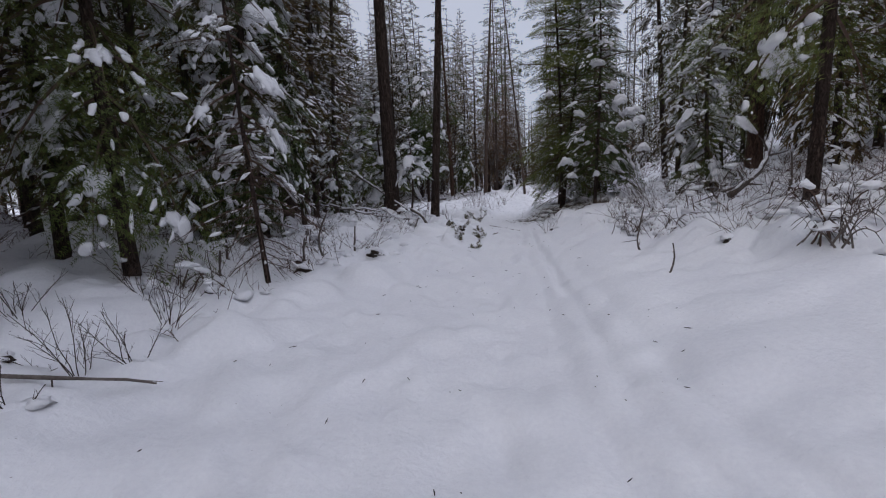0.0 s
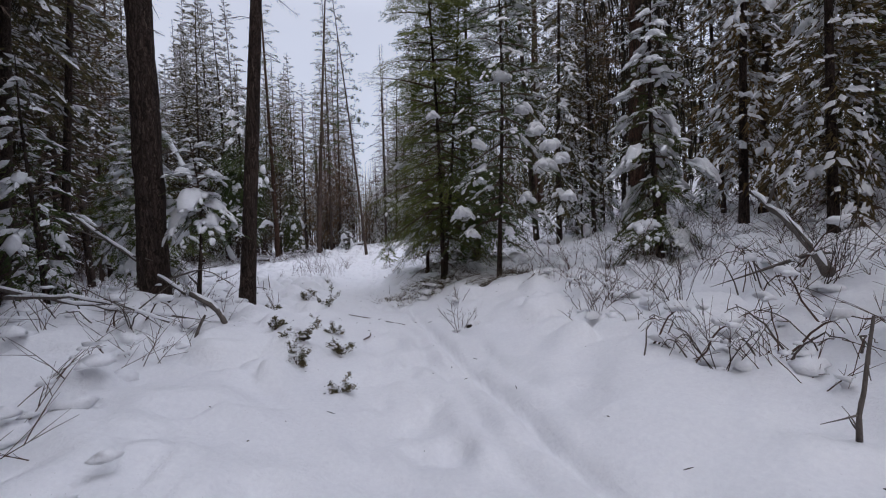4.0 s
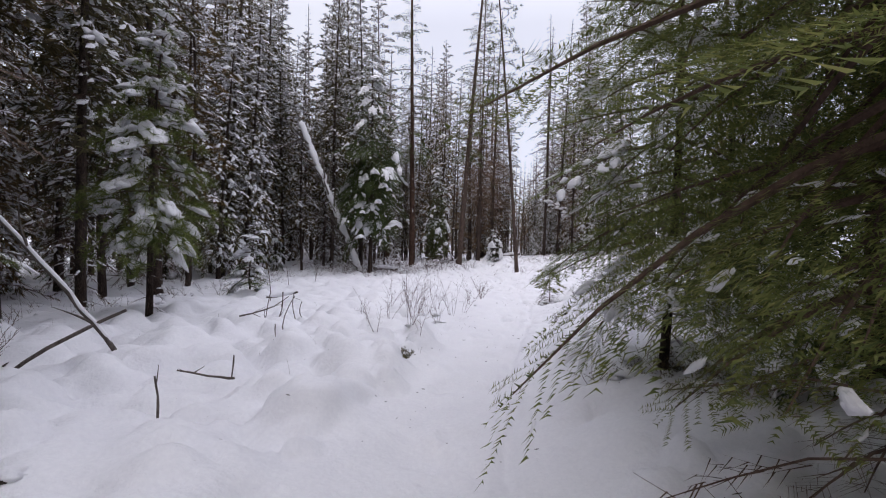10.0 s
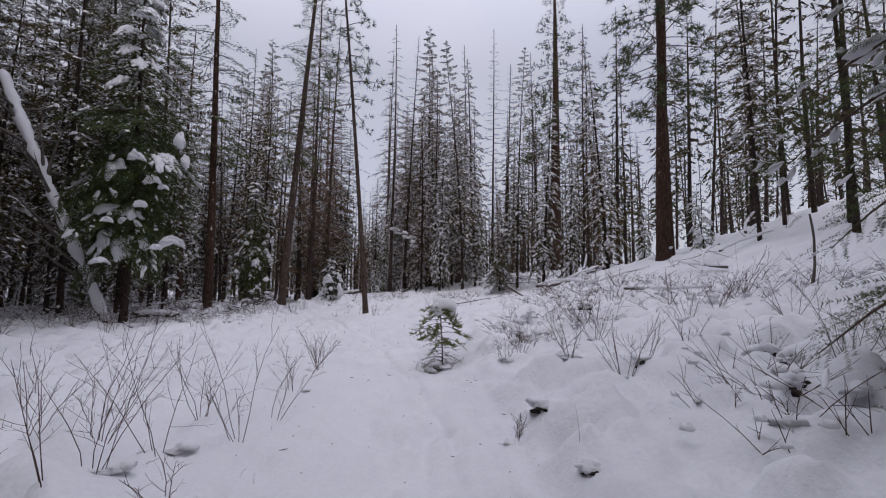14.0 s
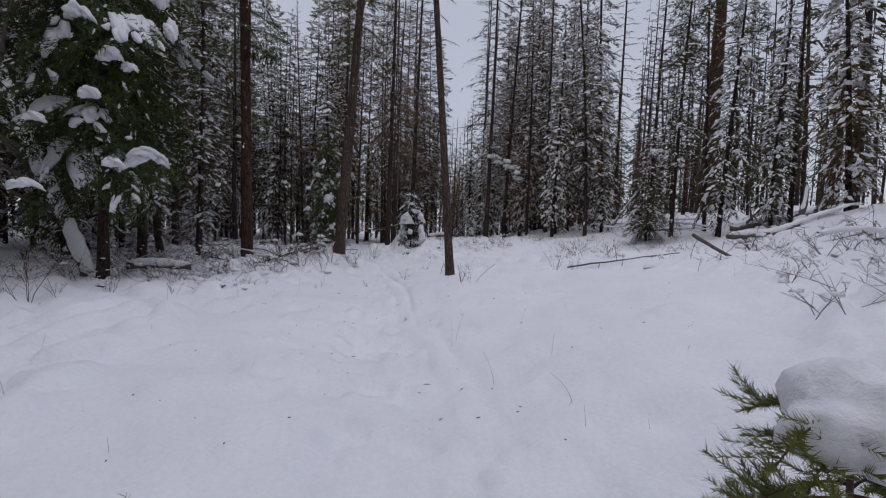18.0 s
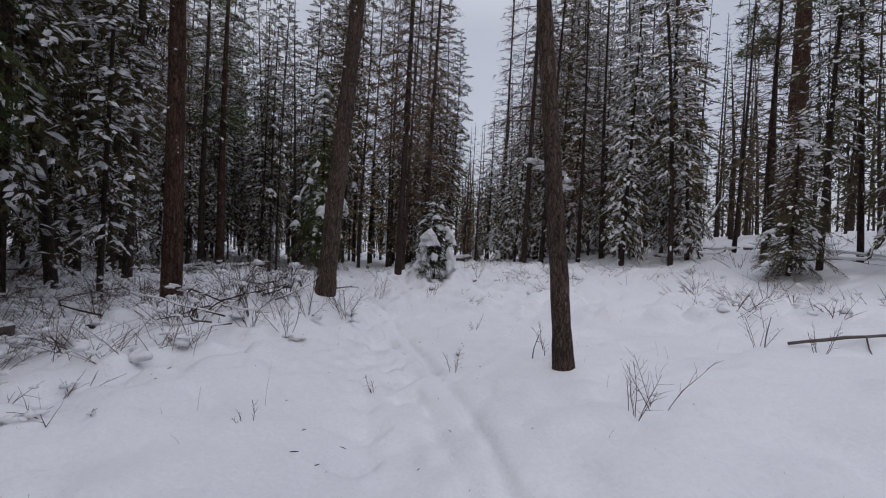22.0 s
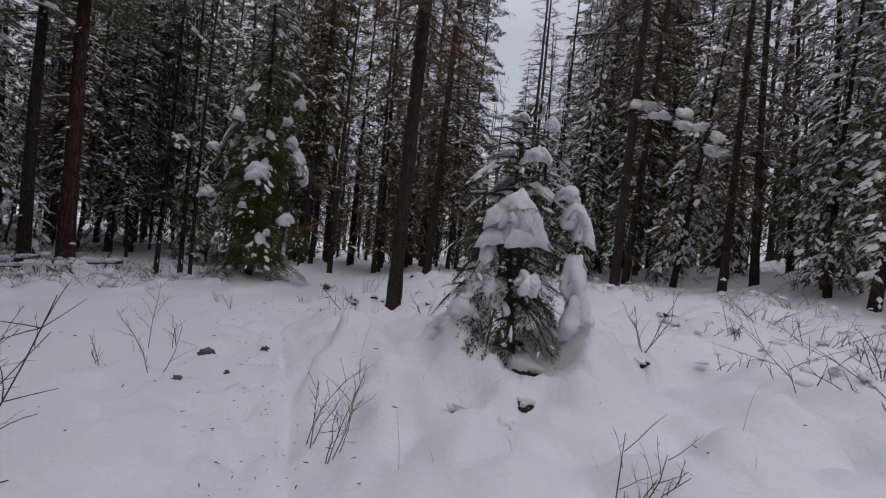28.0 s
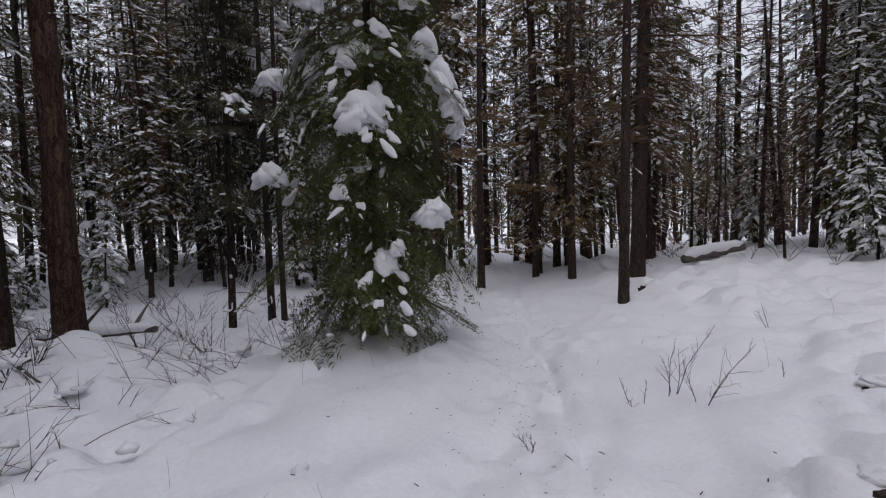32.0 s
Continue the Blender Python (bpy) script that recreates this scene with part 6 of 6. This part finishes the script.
for k, (x, y, h, n) in enumerate(((6.85, 35.7, 0.45, 5), (7.15, 35.8, 0.55, 3), (6.8, 40.3, 0.4, 4), (5.8, 37.6, 0.35, 3), (4.9, 37.4, 0.3, 3), (9.95, 37.5, 0.5, 4), (10.2, 36.9, 0.4, 5), (3.8, 36.4, 0.2, 3), (1.0, 39.6, 0.5, 7), (0.5, 37.3, 0.5, 6), (1.0, 36.0, 0.3, 4), (-0.4, 36.6, 0.5, 6), (-1.0, 36.0, 0.4, 5), (5.4, 33.5, 0.12, 2), (7.0, 37.7, 0.45, 3))):
    shrub(x, y, h, 0.5, n, "thin bare stems standing in open snow", 510 + k, TWIG, 0.004, 1, snow=0)
for k, (x, y, h, n) in enumerate(((3.6, 39.7, 0.8, 8), (3.8, 40.5, 0.9, 9), (2.9, 40.4, 0.9, 9), (3.0, 41.3, 1.0, 10), (3.4, 41.0, 1.0, 10), (2.5, 41.0, 1.0, 10), (4.4, 41.2, 0.8, 8), (4.5, 40.8, 0.6, 6), (2.2, 42.5, 1.0, 9), (2.6, 43.6, 0.9, 9), (3.0, 39.9, 0.6, 6), (1.8, 41.6, 0.8, 8), (3.3, 44.0, 1.0, 9), (2.0, 39.8, 0.7, 7), (1.5, 40.6, 0.8, 7), (0.2, 41.2, 0.8, 7), (-0.6, 42.6, 0.9, 7), (1.7, 44.6, 0.9, 7))):
    shrub(x, y, h, 0.95, n, "tangled bare brush with lumps of snow round a trunk", 540 + k, TWIG_DARK, 0.0048, 3, snow=6)
for k, (x, y, s) in enumerate(((3.9, 40.75, 0.16), (2.8, 41.7, 0.26), (3.2, 41.9, 0.22), (1.0, 39.6, 0.16), (2.3, 42.2, 0.24), (6.05, 38.3, 0.08), (-0.9, 37.2, 0.2), (-0.5, 37.8, 0.22), (1.9, 36.0, 0.1), (2.4, 35.8, 0.1))):
    lump_thing("rotten_stump", x, y, s, SOIL_OR_HOLLOW, "dark brush and rotten wood under the snow", "stump", 180 + k)

for k in range(16):
    a = np.random.RandomState(760 + k)
    x, y = 2.9 + a.randn() * 0.7, 41.0 + a.randn() * 0.8
    ang = a.rand() * 6.28
    L = 0.7 + 0.9 * a.rand()
    branch_wood("dead_branch", on(x, y, 0.05 + 0.25 * a.rand()), on(x + math.cos(ang) * L, y + math.sin(ang) * L, 0.1 + 0.5 * a.rand()), 0.014, 0.005, "dark fallen branch tangled in the brush", 760 + k, TWIG_DARK, snow=0.014 if k % 3 == 0 else 0.0, twigs=4, bend=0.14)

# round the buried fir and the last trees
# dark hollows: near-black lumps under snow give the shade by their colour
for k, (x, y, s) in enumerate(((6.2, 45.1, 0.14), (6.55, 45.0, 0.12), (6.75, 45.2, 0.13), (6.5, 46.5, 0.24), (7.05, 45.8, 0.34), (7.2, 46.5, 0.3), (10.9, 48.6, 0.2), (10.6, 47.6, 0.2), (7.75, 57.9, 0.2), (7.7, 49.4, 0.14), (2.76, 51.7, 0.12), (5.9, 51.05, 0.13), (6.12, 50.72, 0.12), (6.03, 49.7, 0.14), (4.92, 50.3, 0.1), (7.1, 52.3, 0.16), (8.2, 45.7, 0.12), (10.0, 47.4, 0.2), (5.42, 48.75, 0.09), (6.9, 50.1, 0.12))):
    lump_thing("rotten_stump", x, y, s, SOIL_OR_HOLLOW, "near-black lump standing in for a shaded hollow in the snow", "stump", 210 + k)
for k, (x, y, s) in enumerate(((4.42, 47.45, 0.07), (3.85, 47.15, 0.09), (3.9, 46.2, 0.04), (4.2, 46.7, 0.04))):
    lump_thing("stone", x, y, s, DEAD_WOOD, "rough grey-brown stone on the trampled snow", "stone", 230 + k, 0.15)
for k, (x, y, h, n) in enumerate(((5.25, 44.9, 0.7, 4), (5.1, 45.1, 0.6, 3), (6.4, 43.55, 0.6, 3), (6.55, 43.65, 0.55, 3), (7.3, 43.3, 0.4, 2), (3.66, 46.3, 0.5, 2), (3.2, 46.5, 0.4, 2), (3.35, 47.0, 0.7, 2), (3.5, 47.3, 0.4, 2), (5.8, 52.9, 0.6, 4), (7.95, 54.6, 0.3, 2), (6.75, 52.8, 0.4, 1), (3.4, 50.05, 0.3, 3), (2.95, 51.0, 0.25, 4), (6.5, 48.5, 0.4, 4), (4.4, 52.2, 0.2, 4), (5.4, 52.7, 0.3, 3), (7.4, 51.2, 0.35, 2), (5.9, 52.6, 0.6, 3))):
    shrub(x, y, h, 0.55, n, "thin bare stems in the snow beside the trail", 560 + k, TWIG, 0.0042 if h < 1 else 0.013, 2 if h > 0.5 else 1, snow=0)
for k, (x, y, h) in enumerate(((5.4, 48.45, 0.55), (5.25, 49.0, 0.45))):
    shrub(x, y, h, 1.1, 3, "thin bare twigs leaning out at the trail edge", 700 + k, TWIG, 0.0034, 2, snow=0)
for k, (x, y, h, n) in enumerate(((-3.3, 51.6, 0.6, 8), (-0.8, 51.4, 0.4, 5), (-2.2, 53.6, 0.9, 9), (-2.9, 54.2, 1.0, 9), (-1.5, 54.2, 0.8, 8), (-3.8, 53.0, 0.9, 9), (-1.0, 55.4, 0.8, 8), (0.2, 55.2, 0.6, 6), (-4.3, 54.4, 1.0, 9), (-3.2, 56.4, 1.0, 9), (-1.4, 57.2, 0.8, 8), (1.2, 55.8, 0.6, 6), (-5.2, 55.6, 1.0, 8), (-2.3, 59.0, 0.8, 8), (-4.0, 60.0, 0.8, 8), (0.9, 57.5, 0.7, 7), (-6.0, 58.0, 0.9, 8), (-1.2, 61.0, 0.7, 7))):
    shrub(x, y, h, 0.9, n, "tangled snowy brush below the trail edge", 590 + k, TWIG_DARK, 0.006, 3, snow=6)
branch_wood("fallen_branch", on(-3.4, 53.0, 0.35), on(-0.9, 53.6, 0.3), 0.04, 0.02, "snow-covered fallen branch at the trail edge", 39, snow=0.05, twigs=5)
branch_wood("fallen_branch", on(-4.4, 52.4, 0.3), on(-1.9, 54.2, 0.4), 0.04, 0.02, "snow-covered fallen branch at the trail edge", 40, snow=0.05, twigs=5)
branch_wood("fallen_log", on(-3.0, 55.8, 0.3), on(-0.6, 55.2, 0.3), 0.07, 0.05, "snow-covered log below the tall trunks", 41, snow=0.08, twigs=3, category="log")

branch_wood("shrub", on(3.45, 44.55, -0.05), on(3.62, 44.95, 0.85), 0.006, 0.003, "large bare branching shrub leaning over the trail edge", 42, TWIG, twigs=13, bend=0.05, category="shrub")
branch_wood("shrub", on(3.35, 44.6, -0.05), on(3.1, 45.0, 0.9), 0.006, 0.003, "large bare branching shrub beside the trail", 43, TWIG, twigs=10, bend=0.06, category="shrub")

fallen = branch_wood("fallen_branch", on(5.25, 49.12, 0.05), on(4.86, 49.7, 0.58), 0.006, 0.003, "thin fallen branch with a green tuft leaning over the trail edge", 47, TWIG, twigs=7, bend=0.05)
tuft_rng = np.random.RandomState(48)
tuft_o = np.array([-0.27, 0.40, 0.30]) + tuft_rng.randn(420, 3) * 0.028
tuft_v = tuft_rng.randn(420, 3) * 0.018
tuft_w = np.cross(tuft_v, tuft_rng.randn(420, 3)) * 0.12
tuft_V = np.stack([tuft_o - tuft_w, tuft_o + tuft_w, tuft_o + tuft_v], 1).reshape(-1, 3)
tagged(part("needles", build("needles", tuft_V, np.arange(1260).reshape(-1, 3), NEEDLE_FIR), fallen, "tuft of dull green needles"), kind="stuff")
sprig(5.42, 49.42, 0.2, 70, "small green plant half buried beside the trail", 49)


def arc_brush(x, y, size, count, label, seed):
    """Dead brush bent over by snow: bare branches that arch back to the ground, with snow caught on them."""
    r = np.random.RandomState(seed)
    ob = thing("dead_brush", x, y, gz(x, y), label, "dead brush")
    for k in range(count):
        a, L = r.rand() * 6.28, size * (0.5 + 0.8 * r.rand())
        t = np.linspace(0, 1, 9)[:, None]
        o = np.array([r.randn() * 0.3 * size, r.randn() * 0.3 * size, -0.05])
        P = o + np.array([math.cos(a), math.sin(a), 0]) * L * t + np.array([0, 0, 1.0]) * L * (0.5 + 0.5 * r.rand()) * np.sin(t * (2.0 + 1.1 * r.rand())) + r.randn(9, 3) * 0.02 * L
        rad = 0.005 + 0.006 * r.rand()
        branch = part("branch", build("branch", *tube(P, np.linspace(rad, 0.0025, 9), 5), DEAD_WOOD if k % 3 else TWIG, True), ob)
        for q in (3, 5, 6):
            e = r.randn(3) * 0.22 * L
            part("twig", build("twig", *tube(P[q] + e * np.linspace(0, 1, 4)[:, None] + r.randn(4, 3) * 0.01, np.linspace(0.004, 0.0015, 4), 4), TWIG, True), branch)
        if k % 3 == 0:
            V, F = blob(r, P[4] + np.array([0, 0, 0.02]), (0.08 + 0.06 * r.rand(), 0.07, 0.05), 10, 14, 0.6, 0.6)
            part("snow_clump", build("snow_clump", V, F, SNOW_LOAD, True), ob)
    return ob


for k, (x, y, size, n) in enumerate(((3.55, 3.95, 0.42, 16), (4.0, 4.5, 0.4, 10), (3.3, 7.9, 0.4, 9), (3.9, 7.2, 0.5, 9), (5.2, 8.2, 0.7, 9), (-3.2, 5.2, 0.5, 9), (-2.6, 8.3, 0.5, 8), (-1.7, 11.3, 0.5, 8), (7.0, 11.0, 0.6, 8), (3.0, 41.2, 0.7, 12), (2.2, 41.8, 0.7, 10), (1.9, 40.6, 0.6, 9), (3.6, 41.9, 0.6, 9),
                                     (-2.6, 53.2, 0.7, 10), (-3.4, 53.6, 0.7, 9), (-1.7, 53.9, 0.6, 9), (17.8, 44.3, 0.7, 10), (15.0, 36.4, 0.6, 9), (16.4, 34.6, 0.7, 9), (14.2, 33.2, 0.6, 9))):
    arc_brush(x, y, size, n, "tangle of dead bare branches bent over by snow", 830 + k)

# brush that fills the rough snow farther from the trail: a few kinds, repeated
brush_kinds = [shrub(-6.0 - k, 17.0 + 2 * k, 0.7 + 0.08 * k, 0.9, 4, "bare snowy brush at the forest edge", 800 + k, TWIG, 0.0075, 3, snow=2) for k in range(5)]
brush_rng = np.random.RandomState(12)
count = 0
for _ in range(4000):
    y = 1 + 70 * brush_rng.rand()
    x = float(trail_x(y)) + brush_rng.randn() * 9
    d = x - float(trail_x(y))
    if rough_zone(np.array([x]), np.array([y]))[0] < 1 or abs(d) < 3.8 or abs(d) > 20:
        continue
    if 22 < y < 35 and d < 0 and d > -9:
        continue
    if count >= 130:
        break
    count += 1
    s = 0.55 + 0.5 * brush_rng.rand()
    copy_thing(brush_kinds[brush_rng.randint(5)], pose(x, y, gz(x, y), brush_rng.randn() * 8, brush_rng.randn() * 8, brush_rng.rand() * 360) @ Matrix.Scale(s, 4))

def tangle(x0, x1, label, seed, count, side=0, tall=1.0):
    """Fine snowy undergrowth at the forest edge between two distances along the trail, too dense to count."""
    r = np.random.RandomState(seed)
    wood, white = Pile(), Pile()
    done = 0
    for _ in range(count * 12):
        if done >= count:
            break
        y = x0 + (x1 - x0) * r.rand()
        d = (2.4 + 9 * r.rand() ** 1.3) * (side or (1 if r.rand() > 0.5 else -1))
        x = float(trail_x(y)) + d
        if rough_zone(np.array([x]), np.array([y]))[0] < 1 or vnoise(np.array([x * 0.55]), np.array([y * 0.55 + seed]))[0] < 0.4:
            continue
        if (13 < y < 36 and -9 < d < 0) or (y > 43 and 0 < d < 4.5):
            continue
        done += 1
        o = np.array([x, y, gz(x, y) - 0.03])
        lean_a = r.rand() * 6.28
        for _ in range(3 + r.randint(4)):
            h = (0.15 + 0.4 * r.rand() ** 1.5) * tall * min(1.0, abs(d) / 5 + 0.2)
            v = np.array([math.cos(lean_a), math.sin(lean_a), 0]) * 0.35 + r.randn(3) * np.array([0.55, 0.55, 0.1]) + np.array([0, 0, 0.9])
            t = np.linspace(0, 1, 5)[:, None]
            p = o + r.randn(3) * np.array([0.14, 0.14, 0])
            sag = np.array([v[0], v[1], -0.5]) * 0.45 * r.rand()
            P = p + (v * t + sag * t ** 2) * h
            wood.add(*tube(P, np.linspace(0.0045, 0.0015, 5), 3))
            for q in (1, 2):
                e = (v + r.randn(3) * 0.6) * h * 0.35 * (0.5 + r.rand())
                u = np.linspace(0, 1, 3)[:, None]
                wood.add(*tube(P[q] + e * u + r.randn(3) * 0.06 * h * u ** 2, np.array([0.0028, 0.002, 0.001]), 3))
            if r.rand() < 0.45:
                k = r.randint(2, 5)
                s = 0.02 + 0.035 * r.rand()
                white.add(*blob(r, P[k], (s * 1.4, s, s * 0.7), 4, 6, 0.6))
        for _ in range(r.randint(3)):
            s = 0.05 + 0.08 * r.rand()
            white.add(*blob(r, o + r.randn(3) * np.array([0.25, 0.25, 0.03]) + np.array([0, 0, 0.05]), (s, s * 0.8, s * 0.65), 6, 8, 0.5))
    ob = thing("undergrowth", 0, 0, 0, label, "undergrowth", kind="stuff")
    part("twigwork", wood.mesh("twigwork", TWIG), ob)
    part("snow_dusting", white.mesh("snow_dusting", SNOW_LOAD, True), ob)


for k in range(6):
    tangle(-1 + 9 * k, 8 + 9 * k, "low tangled bare undergrowth holding bits of snow", 1000 + k, 120)
for k, (y0, y1, sd, n) in enumerate(((49, 56, -1, 70), (38, 46, -1, 200), (6.5, 12, -1, 50), (5, 13, 1, 110), (20, 31, 1, 80))):
    tangle(y0, y1, "knee-high tangled bare brush flecked with snow", 1020 + k, n, sd, 1.5)

# fallen logs and slash on the right-hand slope
for k in range(34):
    a = np.random.RandomState(900 + k)
    x, y = 11 + 11 * a.rand(), 27 + 22 * a.rand()
    if (30 < y < 42 and x < 13.5) or (40 < y < 48 and x < 17.5):
        continue
    ang, L = a.rand() * 6.28, 1.2 + 2.2 * a.rand()
    x2, y2 = x + math.cos(ang) * L, y + math.sin(ang) * L
    branch_wood("fallen_branch", on(x, y, 0.1 + 0.2 * a.rand()), on(x2, y2, 0.15 + 0.4 * a.rand()), 0.022 + 0.03 * a.rand(), 0.012, "snow-covered slash on the slope", 900 + k, snow=0.05, twigs=5)

# needles and bits of twig dropped on the snow
bits = Pile()
bit_rng = np.random.RandomState(21)
for _ in range(700):
    y = 1 + 56 * bit_rng.rand()
    x = float(trail_x(y)) + bit_rng.randn() * 1.6
    L, ang = 0.015 + 0.06 * bit_rng.rand() ** 3, bit_rng.rand() * 6.28
    o = np.array([x, y, gz(x, y) + 0.006])
    t = np.linspace(-0.5, 0.5, 3)[:, None]
    bits.add(*tube(o + np.array([math.cos(ang), math.sin(ang), 0.15 * bit_rng.randn()]) * L * t, np.array([0.002, 0.004, 0.002]), 4))
for _ in range(520):
    y = 44 + 16 * bit_rng.rand()
    x = float(trail_x(y)) + 0.1 + bit_rng.randn() * 0.32
    L, ang = 0.008 + 0.03 * bit_rng.rand() ** 2, bit_rng.rand() * 6.28
    o, t = np.array([x, y, gz(x, y) + 0.004]), np.linspace(-0.5, 0.5, 3)[:, None]
    bits.add(*tube(o + np.array([math.cos(ang), math.sin(ang), 0.1]) * L * t, np.array([0.0015, 0.003, 0.0015]), 4))
tagged(new("twig_litter", bits.mesh("twig_litter", SOIL_OR_HOLLOW)), "scattered dark needles and twig bits on the snow", "forest litter", kind="stuff")
# thin dry grass stems
grass = Pile()
for _ in range(260):
    y = 18 + 38 * bit_rng.rand()
    d = bit_rng.randn() * 3.2
    if abs(d) < 0.9:
        continue
    x = float(trail_x(y)) + d
    h = 0.08 + 0.35 * bit_rng.rand() ** 3
    o, t = np.array([x, y, gz(x, y) - 0.02]), np.linspace(0, 1, 5)[:, None]
    lean_v = bit_rng.randn(3) * np.array([0.25, 0.25, 0])
    grass.add(*tube(o + (np.array([0, 0, 1.0]) * t + lean_v * t ** 1.8) * h, np.linspace(0.0016, 0.0007, 5), 3))
tagged(new("dry_grass", grass.mesh("dry_grass", DRY_FERN)), "thin dry grass stems standing in the snow", "grass", kind="stuff")
